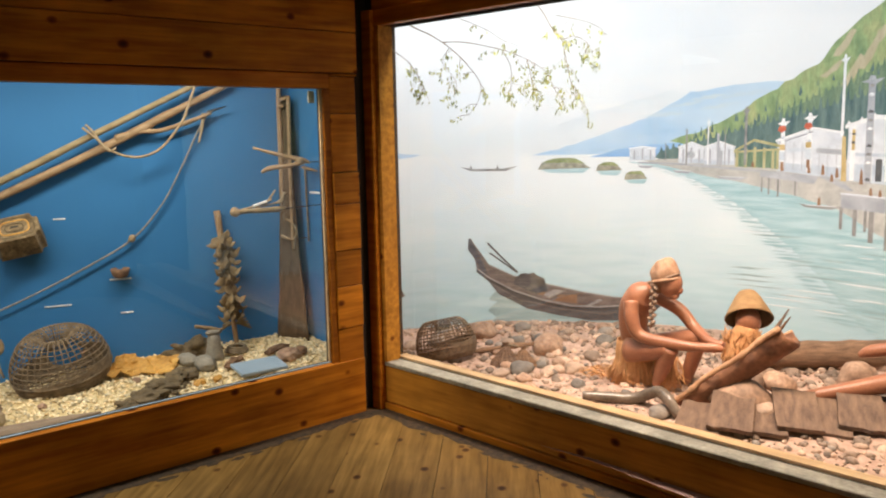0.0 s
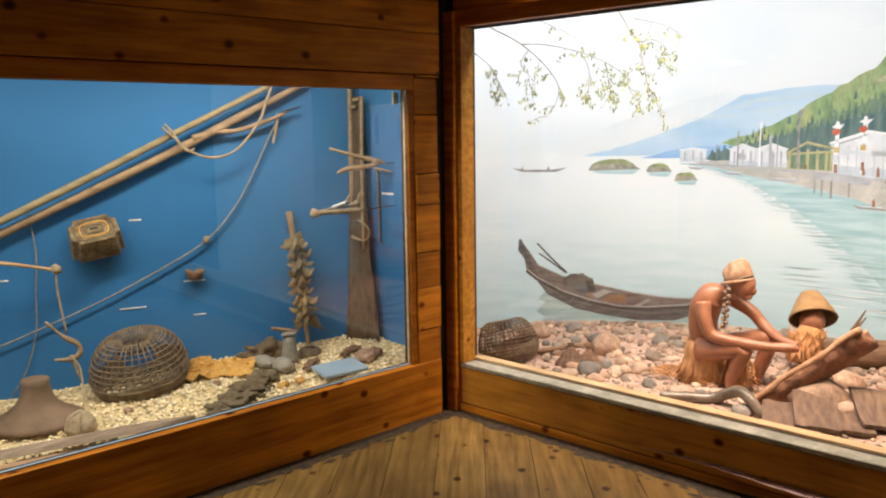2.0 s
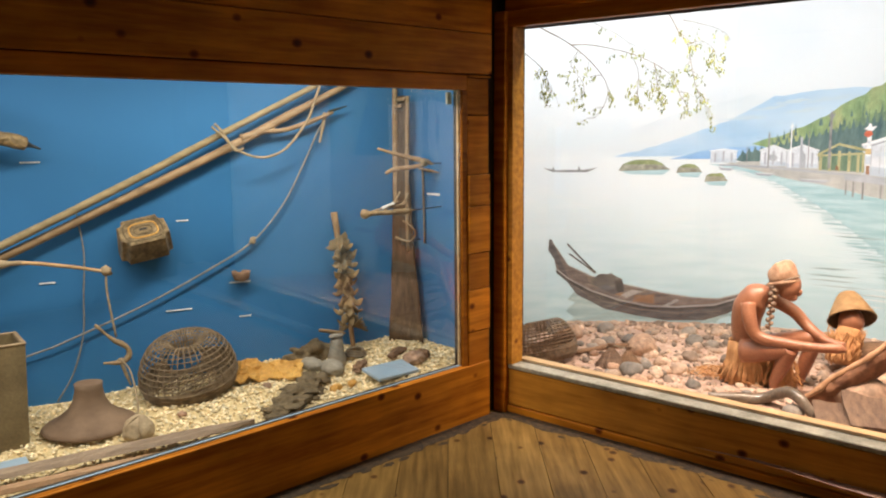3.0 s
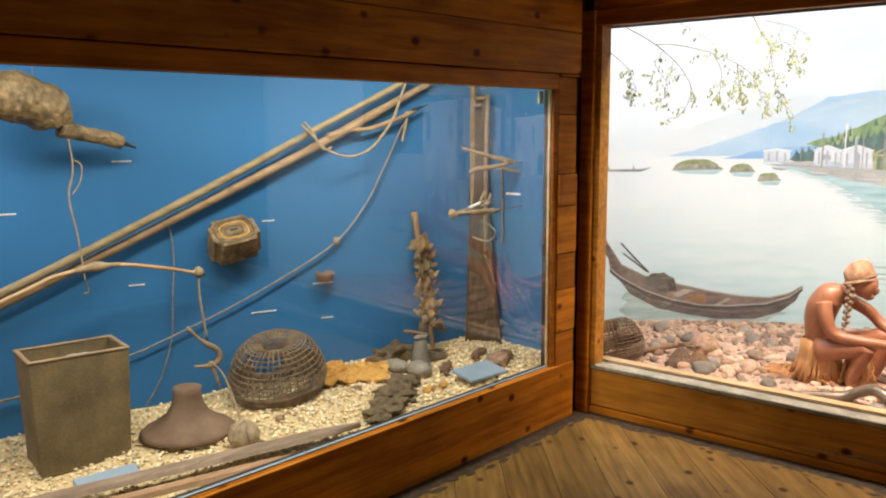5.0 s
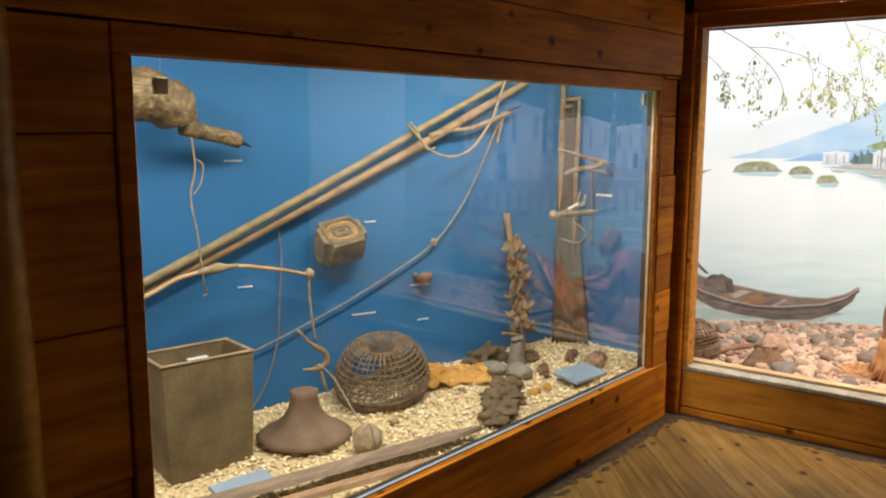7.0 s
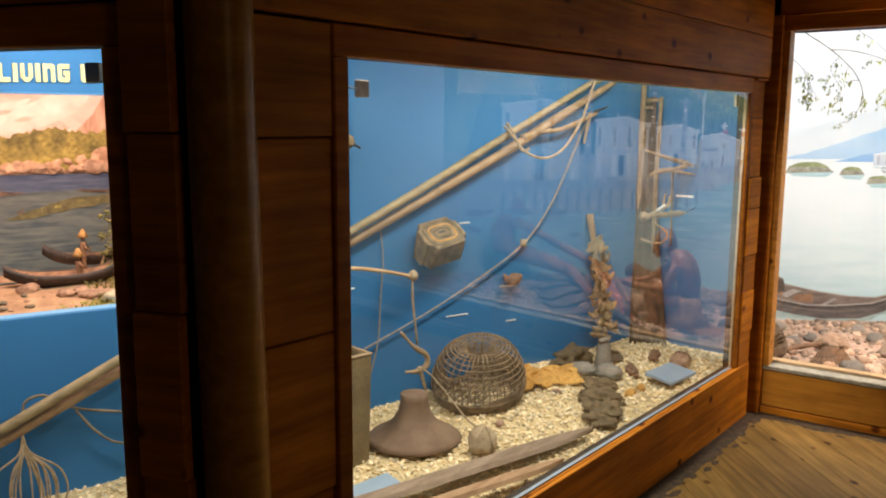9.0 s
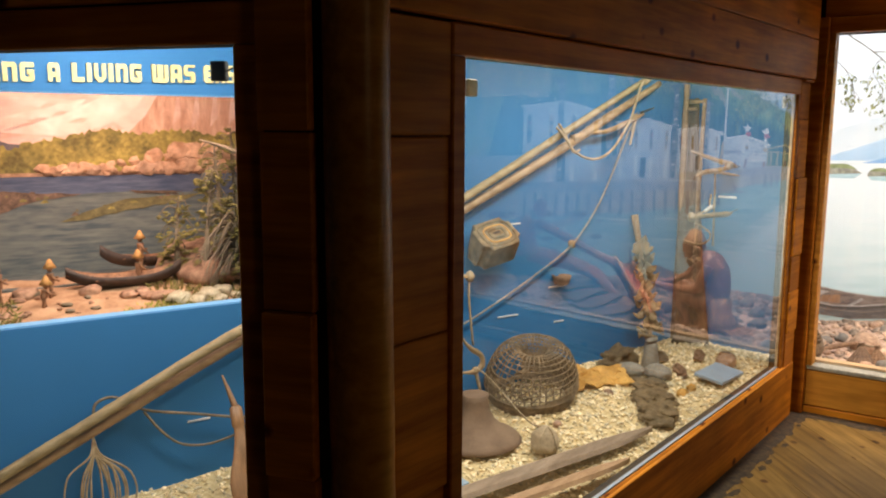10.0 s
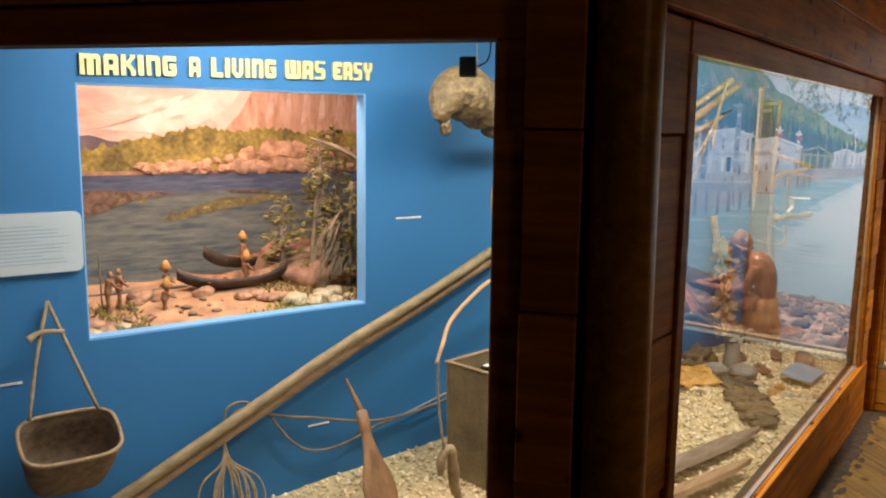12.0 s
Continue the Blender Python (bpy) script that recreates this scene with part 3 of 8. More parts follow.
def jag(pts, amp, step, seed):
    """Roughens an outline."""
    r = random.Random(seed)
    out = []
    for (a, b), (c, d) in zip(pts, pts[1:]):
        n = max(1, int(math.hypot(c - a, d - b) / step))
        for k in range(n):
            out.append((a + (c - a) * k / n + (r.uniform(-amp, amp) * 0.4 if k else 0), b + (d - b) * k / n + r.uniform(-amp, amp)))
    return out + [pts[-1]]


def paint(name, c1, c2, scale=6, stretch=(1, 1, 1), c3=None, grain=0.08):
    return mottled(name, c1, c2, scale, 0.85, 0.05, scale * 7, stretch, c3, grain=grain)


P_FAR = paint("haze_mountain", (0.70, 0.74, 0.76), (0.77, 0.80, 0.81), 2, (1, 1, 2), grain=0.03)
P_BLUE = paint("blue_mountain", (0.38, 0.56, 0.75), (0.55, 0.68, 0.79), 1.6, (1, 1, 2.5), grain=0.04)
P_STREAK = paint("mountain_streak", (0.52, 0.64, 0.74), (0.60, 0.69, 0.74), 8, grain=0.05)
P_BLUE2 = paint("deep_blue_ridge", (0.20, 0.38, 0.68), (0.34, 0.53, 0.76), 2, (1, 1, 2), grain=0.05)
P_GREEN = paint("green_slope", (0.16, 0.26, 0.14), (0.30, 0.40, 0.19), 7, (1, 1, 0.5), (0.47, 0.45, 0.22), grain=0.2)
P_FIR = paint("dark_firs", (0.07, 0.13, 0.14), (0.16, 0.24, 0.22), 9, (3, 3, 0.5), grain=0.2)
P_ISLE = paint("mossy_islet", (0.22, 0.21, 0.17), (0.46, 0.44, 0.34), 26, grain=0.3)
P_ISLE_TOP = paint("islet_moss", (0.20, 0.24, 0.10), (0.36, 0.40, 0.20), 26, grain=0.3)
P_TEAL = paint("teal_shallows", (0.30, 0.49, 0.54), (0.50, 0.66, 0.70), 3, (1, 1, 10))
P_BEACH = paint("painted_beach", (0.42, 0.42, 0.40), (0.57, 0.56, 0.52), 7, grain=0.12)
P_HOUSE = paint("white_houses", (0.58, 0.62, 0.68), (0.74, 0.77, 0.81), 6)
P_SHADE = paint("house_shade", (0.34, 0.36, 0.40), (0.46, 0.48, 0.52), 8)
P_POST = paint("painted_posts", (0.20, 0.20, 0.20), (0.36, 0.35, 0.34), 12)
P_POST_GREY = paint("weathered_deck", (0.34, 0.36, 0.40), (0.48, 0.50, 0.54), 9)
P_TIMBER = paint("painted_timber", (0.34, 0.33, 0.16), (0.52, 0.48, 0.28), 12)
P_RED = paint("red_marks", (0.5, 0.10, 0.06), (0.62, 0.18, 0.10), 9)
P_HULL = paint("canoe_hull", (0.075, 0.068, 0.068), (0.16, 0.14, 0.135), 7, (1, 1, 5), grain=0.25)
P_HULL_IN = paint("canoe_inside", (0.13, 0.10, 0.09), (0.24, 0.19, 0.17), 7, (1, 1, 5), grain=0.25)
P_HULL_EDGE = paint("canoe_edge", (0.26, 0.24, 0.23), (0.40, 0.37, 0.35), 9, grain=0.2)
P_DEEP = paint("canoe_deep", (0.045, 0.04, 0.04), (0.09, 0.08, 0.075), 9)
P_SHADOW = paint("water_shade", (0.27, 0.37, 0.38), (0.42, 0.53, 0.54), 4, (1, 1, 8))
P_BROWN = paint("painted_brown", (0.22, 0.12, 0.07), (0.34, 0.20, 0.12), 9)

mural_patch("far_mountain", jag([(2.7, 1.335), (2.45, 1.42), (2.3, 1.40), (2.1, 1.345)], 0.006, 0.05, 1), P_FAR, 1)
mural_patch("far_mountain", jag([(2.44, 1.335), (2.08, 1.428), (1.764, 1.561), (1.532, 1.634), (1.25, 1.70), (1.05, 1.75), (0.6, 1.60), (0.6, 1.335)], 0.006, 0.06, 2), P_FAR, 2)
mural_patch("blue_mountain", jag([(1.99, 1.33), (1.75, 1.385), (1.53, 1.455), (1.377, 1.512), (1.15, 1.60), (0.92, 1.735), (0.643, 1.773), (0.33, 1.782), (0.1, 1.70), (0.1, 1.33)], 0.007, 0.05, 3), P_BLUE, 3)
for s, z, l in ((0.80, 1.70, 0.16), (0.95, 1.66, 0.14), (0.62, 1.71, 0.12), (1.12, 1.59, 0.2), (0.72, 1.64, 0.14), (0.5, 1.72, 0.1)):
    mural_patch("haze_streak", jag([(s + l, z - 0.02), (s, z + 0.012), (s - l, z + 0.018), (s - l * 0.2, z - 0.012)], 0.008, 0.03, int(s * 50)), P_STREAK, 3.3)
mural_patch("blue_ridge", jag([(1.6, 1.31), (1.45, 1.345), (1.3, 1.38), (0.94, 1.40), (0.55, 1.50), (0.3, 1.55), (0.3, 1.31)], 0.006, 0.04, 4), P_BLUE2, 4)
mural_patch("green_slope", jag([(1.05, 1.41), (0.82, 1.49), (0.64, 1.58), (0.33, 1.77), (0.13, 1.87), (0.0, 2.03), (-0.11, 2.13), (-0.24, 2.2), (-0.5, 2.34), (-0.9, 2.45), (-2.4, 2.5), (-2.4, 1.1), (0.4, 1.25)], 0.01, 0.05, 5), P_GREEN, 5)
firs = [(1.15, 1.30)]
r5 = random.Random(12)
for k in range(80):
    s = 1.12 - 0.04 * k
    base = 1.33 + 0.36 * max(0.0, min(1.0, (1.15 - s) / 1.4))
    h = r5.uniform(0.03, 0.085) * (0.6 + 0.5 * min(1.0, (1.2 - s)))
    firs += [(s, base), (s - 0.012, base + h), (s - 0.024, base + 0.01)]
firs += [(-2.2, 1.15), (1.0, 1.26)]
mural_patch("fir_forest", firs, P_FIR, 6)
P_FIR2 = paint("pale_firs", (0.12, 0.20, 0.14), (0.22, 0.30, 0.19), 9, (3, 3, 0.5), grain=0.2)
firs = [(0.75, 1.42)]
for k in range(75):
    s = 0.72 - 0.037 * k
    base = 1.42 + 0.42 * max(0.0, min(1.0, (0.75 - s) / 1.0))
    h = r5.uniform(0.02, 0.075)
    firs += [(s, base), (s - 0.010, base + h), (s - 0.022, base + r5.uniform(-0.03, 0.015))]
firs += [(-2.05, 1.3), (0.6, 1.38)]
mural_patch("upper_firs", firs, P_FIR2, 5.5)
edge = [(1.34, 1.275)]
r4 = random.Random(3)
for k in range(60):
    t, t2 = (k + 1) / 61, (k + 1.5) / 61
    edge.append((1.34 - 1.55 * t ** 0.9 + r4.uniform(-0.012, 0.012), 1.265 - 1.0 * t ** 1.55))
    for q in range(2):
        w, c = r4.uniform(0.02, 0.16) * (0.15 + t), 1.34 - 1.55 * t2 ** 0.9 + r4.uniform(-0.02, 0.16) * (0.1 + t)
        zc, h = 1.265 - 1.0 * t2 ** 1.55 + r4.uniform(-0.008, 0.008), r4.uniform(0.0015, 0.006) * (0.3 + t)
        mural_patch("ripple", [(c + w, zc), (c + w * 0.4, zc + h), (c - w * 0.5, zc + h), (c - w, zc), (c - w * 0.4, zc - h), (c + w * 0.5, zc - h)], P_TEAL, 5 + q)
mural_patch("teal_shallows", edge + [(-0.35, 0.2), (-2.4, 0.2), (-2.4, 1.2), (0.6, 1.22)], P_TEAL, 4, label="painted teal water near the village")
mural_patch("painted_beach", jag([(1.25, 1.285), (1.107, 1.25), (0.844, 1.181), (0.551, 1.129), (0.264, 1.064), (-0.013, 0.99), (-0.29, 0.84), (-0.9, 0.74), (-2.4, 0.62), (-2.4, 1.25), (0.6, 1.30)], 0.004, 0.05, 6), P_BEACH, 7)
for s, w, h, z in ((1.77, 0.185, 0.058, 1.24), (1.46, 0.09, 0.045, 1.222), (1.275, 0.08, 0.043, 1.162)):
    mural_patch("reflection", [(s + w, z - 0.005), (s - w, z - 0.005), (s - w * 0.7, z - 0.045), (s + w * 0.6, z - 0.04)], P_TEAL, 3)
    mural_patch("islet", jag([(s + w, z - 0.012), (s + w * 0.85, z + h * 0.6), (s + w * 0.4, z + h), (s - w * 0.4, z + h), (s - w, z - 0.008)], 0.005, 0.03, s), P_ISLE, 5)
    mural_patch("islet_top", jag([(s + w * 0.85, z + h * 0.55), (s + w * 0.4, z + h + 0.004), (s - w * 0.4, z + h + 0.004), (s - w * 0.8, z + h * 0.4), (s, z + h * 0.55)], 0.004, 0.03, s + 1), P_ISLE_TOP, 6)
mural_patch("headland", jag([(3.4, 1.31), (3.3, 1.40), (3.05, 1.37), (2.79, 1.345), (2.9, 1.325)], 0.004, 0.04, 9), P_BLUE, 2)
# village
P_TRIM = paint("painted_white_trim", (0.74, 0.76, 0.78), (0.84, 0.85, 0.86), 9)
P_BLUEGREY = paint("painted_blue_grey", (0.46, 0.53, 0.62), (0.60, 0.66, 0.72), 7)
P_GOLD = paint("painted_gold", (0.46, 0.34, 0.14), (0.62, 0.48, 0.24), 14)
P_DOOR = paint("painted_dark_door", (0.07, 0.08, 0.09), (0.15, 0.15, 0.15), 12)
P_SCAR = paint("bare_slope", (0.46, 0.40, 0.26), (0.58, 0.51, 0.36), 9, (2, 2, 0.6))


def bar(name, s, z0, z1, w, mt, layer):
    """An upright painted stroke."""
    return mural_patch(name, [(s + w / 2, z0), (s + w / 2, z1), (s - w / 2, z1), (s - w / 2, z0)], mt, layer)


def strip(name, s0, z0, s1, z1, t, mt, layer):
    """A painted stroke from one place to another, of even thickness up and down."""
    return mural_patch(name, [(s0, z0 - t / 2), (s0, z0 + t / 2), (s1, z1 + t / 2), (s1, z1 - t / 2)], mt, layer)


# bare scars and lone firs on the slope
r14 = random.Random(41)
for s, z, l in ((-0.06, 1.80, 0.20), (-0.01, 1.98, 0.16), (-0.16, 1.92, 0.22), (0.06, 1.83, 0.10), (-0.24, 2.04, 0.16), (-0.40, 1.95, 0.24), (-0.62, 2.10, 0.2), (-0.9, 2.05, 0.3)):
    mural_patch("slope_scar", jag([(s + 0.06, z - l * 0.4), (s + 0.015, z), (s - 0.05, z + l * 0.55), (s - 0.075, z + l * 0.5), (s - 0.04, z), (s + 0.02, z - l * 0.45)], 0.008, 0.03, int(s * 100)), P_SCAR, 5.2)
for k in range(90):
    f = r14.random()
    s = 0.95 - 2.6 * f
    z = 1.40 + 0.62 * min(1.0, f * 2.1) * r14.uniform(0.2, 0.9)
    h = r14.uniform(0.03, 0.075)
    mural_patch("painted_fir", [(s + 0.009, z), (s, z + h), (s - 0.009, z)], P_FIR if k % 3 else P_FIR2, 5.6)
# small gabled houses: eaves, ridge, foot
for s0, s1, z0, ze, zr in ((1.32, 1.146, 1.282, 1.362, 1.376), (0.992, 0.825, 1.26, 1.366, 1.402), (0.822, 0.628, 1.25, 1.366, 1.404)):
    m = (s0 + s1) / 2
    mural_patch("house_front", [(s0, z0), (s0, ze), (m, zr), (s1, ze), (s1, z0)], P_HOUSE, 9)
    strip("house_eave", s0 + 0.008, ze + 0.002, m, zr + 0.002, 0.007, P_TRIM, 10)
    strip("house_eave", m, zr + 0.002, s1 - 0.008, ze + 0.002, 0.007, P_TRIM, 10)
    mural_patch("house_base", [(s0, z0), (s0, z0 + 0.03), (s1, z0 + 0.03), (s1, z0)], P_BLUEGREY, 9.4)
    for k in range(3):
        bar("house_marking", s0 + (s1 - s0) * (k + 0.6) / 3.2, z0 + 0.01, ze - 0.012 + 0.012 * (k == 1), 0.012, P_SHADE, 10)
mural_patch("house_crest", [(0.935, 1.30), (0.94, 1.335), (0.905, 1.345), (0.88, 1.32), (0.895, 1.295)], P_SHADE, 10.5)
bar("house_door", 0.722, 1.25, 1.345, 0.034, P_SHADE, 10.4)
# open timber frame
mural_patch("frame_shade", [(0.61, 1.24), (0.61, 1.34), (0.36, 1.36), (0.36, 1.23)], P_FIR2, 8.8)
for k, s in enumerate((0.612, 0.556, 0.50, 0.44, 0.385, 0.355)):
    bar("house_post", s, 1.235 - 0.002 * k, 1.35 + 0.018 * (1 - abs(k - 2.2) / 2.6), 0.017, P_TIMBER, 10)
strip("house_beam", 0.635, 1.338, 0.507, 1.412, 0.018, P_TIMBER, 11)
strip("house_beam", 0.507, 1.412, 0.345, 1.374, 0.018, P_TIMBER, 11)
strip("house_beam", 0.63, 1.335, 0.35, 1.352, 0.014, P_TIMBER, 11)
# large white plank house
mural_patch("house_front", [(0.36, 1.215), (0.362, 1.404), (0.144, 1.479), (-0.036, 1.446), (-0.046, 1.17)], P_HOUSE, 9)
mural_patch("house_base", [(0.358, 1.215), (0.358, 1.27), (-0.043, 1.24), (-0.046, 1.17)], P_BLUEGREY, 9.3)
strip("house_eave", 0.372, 1.406, 0.144, 1.484, 0.014, P_TRIM, 10)
strip("house_eave", 0.144, 1.484, -0.04, 1.452, 0.014, P_TRIM, 10)
strip("house_shade", 0.35, 1.392, 0.144, 1.462, 0.010, P_SHADE, 9.8)
for k in range(7):
    bar("house_plank", 0.31 - 0.052 * k, 1.225 - 0.006 * k, 1.40 - 0.004 * k, 0.004, P_SHADE, 9.6)
strip("house_marking", 0.12, 1.345, -0.03, 1.335, 0.03, P_SHADE, 9.9)
strip("house_marking", 0.30, 1.345, 0.19, 1.35, 0.022, P_BLUEGREY, 9.9)
# facades with pillars further along the shore, each with its lintel, doorway and carved posts
for s0, s1, z0, z1, tilt in ((-0.066, -0.44, 1.165, 1.492, 0.05), (-0.50, -0.98, 1.08, 1.54, 0.07), (-1.12, -1.85, 1.0, 1.66, 0.10)):
    w = s0 - s1
    mural_patch("house_front", [(s0, z0), (s0, z1), (s0 - w * 0.45, z1 + tilt), (s1, z1 + tilt * 0.5), (s1, z0 - 0.03)], P_HOUSE, 9)
    mural_patch("house_base", [(s0, z0), (s0, z0 + 0.10), (s1, z0 + 0.09), (s1, z0 - 0.03)], P_BLUEGREY, 9.3)
    strip("lintel", s0 + 0.02, z1 - 0.004, s0 - w * 0.45, z1 + tilt, 0.026, P_TRIM, 11)
    strip("lintel", s0 - w * 0.45, z1 + tilt, s1 - 0.02, z1 + tilt * 0.5, 0.026, P_TRIM, 11)
    for k in range(6):
        mural_patch("lintel_knob", [(s0 - w * k / 5 + 0.012, z1 + 0.012 + tilt * min(1, k / 2.4)), (s0 - w * k / 5, z1 + 0.034 + tilt * min(1, k / 2.4)), (s0 - w * k / 5 - 0.014, z1 + 0.012 + tilt * min(1, k / 2.4))], P_TRIM, 12)
    for k in range(4):
        c = s0 - w * (0.08 + 0.28 * k)
        bar("pillar", c, z0, z1 + tilt * 0.4, w * 0.075, P_TRIM, 10)
        bar("carved_post", c - 0.002, z0 + (z1 - z0) * 0.56, z1 - 0.02, w * 0.05, P_GOLD if k % 2 == 0 else P_POST, 11)
        bar("carved_band", c - 0.002, z0 + (z1 - z0) * 0.68, z0 + (z1 - z0) * 0.72, w * 0.06, P_DOOR, 12)
        bar("carved_band", c - 0.002, z0 + (z1 - z0) * 0.84, z0 + (z1 - z0) * 0.87, w * 0.06, P_RED if k % 2 else P_DOOR, 12)
    bar("doorway", s0 - w * 0.50, z0, z0 + (z1 - z0) * 0.40, w * 0.10, P_DOOR, 10.5)
    strip("house_marking", s0 - w * 0.12, z0 + (z1 - z0) * 0.48, s1 + w * 0.08, z0 + (z1 - z0) * 0.47, 0.02, P_BLUEGREY, 10.2)
# totem poles, each of stacked bands with a figure-like top
for s, z0, z1, w, mt in ((0.94, 1.25, 1.49, 0.010, P_POST), (0.80, 1.25, 1.53, 0.008, P_TRIM), (0.735, 1.25, 1.46, 0.016, P_SHADE), (0.56, 1.25, 1.60, 0.015, P_POST), (0.328, 1.22, 1.515, 0.024, P_TRIM), (0.165, 1.21, 1.545, 0.026, P_TRIM), (-0.028, 1.43, 1.885, 0.017, P_TRIM), (-0.19, 1.15, 1.75, 0.042, P_SHADE), (-0.47, 1.08, 1.9, 0.045, P_POST), (-1.05, 1.02, 2.05, 0.06, P_SHADE), (-1.5, 1.0, 1.95, 0.05, P_POST), (1.08, 1.28, 1.40, 0.006, P_POST), (0.69, 1.25, 1.50, 0.005, P_POST)):
    mural_patch("totem_pole", jag([(s + w / 2, z0), (s + w / 2, z1), (s - w / 2, z1), (s - w / 2, z0)], 0.003, 0.03, s * 9), mt, 12)
    n = int((z1 - z0) / 0.05) if w > 0.02 else 0
    for k in range(n):
        zb = z0 + (z1 - z0) * (k + 0.4) / n
        mural_patch("pole_band", [(s + w * 0.45, zb), (s + w * 0.1, zb + 0.016), (s - w * 0.45, zb + 0.006), (s - w * 0.2, zb - 0.006)], (P_DOOR, P_SHADE, P_TRIM, P_POST)[k % 4] if mt is not P_TRIM else (P_SHADE, P_BLUEGREY)[k % 2], 13)
    if z1 > 1.5:
        mural_patch("pole_top", [(s + w * 1.5, z1 - 0.004), (s + w * 0.5, z1 + 0.012), (s + w * 0.3, z1 + 0.034), (s - w * 0.4, z1 + 0.03), (s - w * 0.5, z1 + 0.01), (s - w * 1.7, z1 + 0.016), (s - w * 0.6, z1 - 0.018)], mt, 13.5)
mural_patch("pole_foot", [(-0.034, 1.16), (-0.03, 1.43), (-0.052, 1.43), (-0.066, 1.16)], P_GOLD, 12.5)
for s, zr in ((0.328, 1.472), (0.168, 1.488)):
    mural_patch("pole_marking", [(s + 0.034, zr), (s + 0.024, zr + 0.026), (s - 0.008, zr + 0.03), (s - 0.02, zr + 0.004), (s + 0.006, zr - 0.016)], P_RED, 14)
    bar("pole_marking", s + 0.002, zr - 0.125, zr - 0.09, 0.034, P_GOLD, 14)
    bar("pole_marking", s + 0.002, zr - 0.19, zr - 0.135, 0.036, P_BLUEGREY, 14)
    bar("pole_marking", s, zr - 0.25, zr - 0.20, 0.02, P_BROWN, 14)
# landing stages
mural_patch("pier_deck", [(1.26, 1.272), (0.98, 1.262), (0.62, 1.232), (0.30, 1.205), (0.30, 1.192), (0.62, 1.217), (0.98, 1.248), (1.26, 1.262)], P_SHADE, 11.5)
mural_patch("pier_deck", [(0.464, 1.21), (0.097, 1.188), (0.125, 1.137), (0.463, 1.176)], P_POST_GREY, 12)
mural_patch("pier_deck", [(0.10, 1.185), (-0.08, 1.10), (-0.12, 1.10), (-0.06, 1.145), (0.06, 1.192)], P_SHADE, 12)
mural_patch("pier_deck", [(-0.037, 1.085), (-0.75, 1.045), (-1.9, 1.0), (-1.9, 0.90), (-0.75, 0.95), (-0.308, 0.978), (-0.041, 0.998)], P_POST_GREY, 12)
strip("deck_edge", -0.037, 1.085, -0.75, 1.045, 0.012, P_HOUSE, 12.5)
for s, zt, zb, w in ((0.449, 1.18, 1.076, 0.009), (0.405, 1.175, 1.062, 0.010), (0.347, 1.165, 1.048, 0.011), (0.24, 1.15, 1.06, 0.010), (-0.045, 1.0, 0.865, 0.020), (-0.128, 1.0, 0.83, 0.024), (-0.19, 0.99, 0.86, 0.016), (-0.226, 0.99, 0.798, 0.030)):
    bar("pier_pile", s, zb, zt, w, P_POST, 11.8)
for k in range(16):
    s = -0.32 - 0.10 * k
    bar("pier_pile", s, 0.76 - 0.006 * k + 0.03 * (k % 2), 0.97, 0.026, P_POST, 11.8)
for s, z, w, mt in ((1.21, 1.232, 0.055, P_SHADE), (0.96, 1.197, 0.072, P_SHADE), (0.64, 1.158, 0.11, P_SHADE), (0.08, 0.99, 0.135, P_POST), (-1.0, 0.86, 0.3, P_POST)):
    mural_patch("beached_canoe", [(s + w, z + 0.022), (s + w * 0.7, z), (s - w * 0.5, z - 0.008), (s - w, z + 0.016), (s - w * 0.5, z + 0.010), (s + w * 0.5, z + 0.012)], mt, 13)
    strip("canoe_edge", s + w * 0.7, z + 0.014, s - w * 0.7, z + 0.011, 0.004, P_HOUSE, 13.4)
for s, z, h in ((0.325, 1.215, 0.055), (0.16, 1.205, 0.05), (0.075, 1.195, 0.07), (-0.01, 1.18, 0.065), (0.02, 1.155, 0.05), (-0.155, 1.145, 0.10), (-0.215, 1.08, 0.05), (-0.27, 1.075, 0.045), (0.09, 1.005, 0.055), (0.51, 1.24, 0.035)):
    mural_patch("brown_mark", [(s + 0.011, z), (s + 0.008, z + h * 0.7), (s + 0.002, z + h), (s - 0.006, z + h * 0.75), (s - 0.011, z)], P_BROWN, 15)
# long log and boulders painted along the near end of the shore
mural_patch("painted_log", [(-1.25, 0.72), (-1.9, 0.52), (-1.9, 0.44), (-1.25, 0.66)], P_POST_GREY, 9)
for k in range(26):
    s, z = -0.9 - 1.3 * r14.random(), 0.30 + 0.42 * r14.random()
    w = r14.uniform(0.03, 0.10)
    mural_patch("painted_boulder", jag([(s + w, z), (s + w * 0.6, z + w * 0.5), (s - w * 0.4, z + w * 0.55), (s - w, z), (s, z - w * 0.2)], 0.006, 0.03, k), (P_POST, P_SHADE, P_BROWN)[k % 3], 9 + 0.05 * k)
for k in range(46):
    s, z = r14.uniform(-0.9, 0.55), r14.uniform(0.32, 0.82)
    w, h = r14.uniform(0.05, 0.22), r14.uniform(0.002, 0.006)
    mural_patch("ripple", [(s + w, z), (s + w * 0.3, z + h), (s - w, z + h * 0.3), (s - w * 0.4, z - h)], P_SHADOW if k % 2 else P_TRIM, 6.2 + 0.01 * k)
# small boat far out, gulls
mural_patch("painted_stone", jag([(3.05, 0.42), (3.0, 0.44), (2.95, 0.40), (2.93, 0.36), (2.96, 0.33), (3.05, 0.30)], 0.004, 0.03, 8), P_HULL, 4)
for s in (2.43, 2.24):
    mural_patch("brown_mark", [(s + 0.010, 1.235), (s, 1.268), (s - 0.010, 1.235)], P_POST, 5)
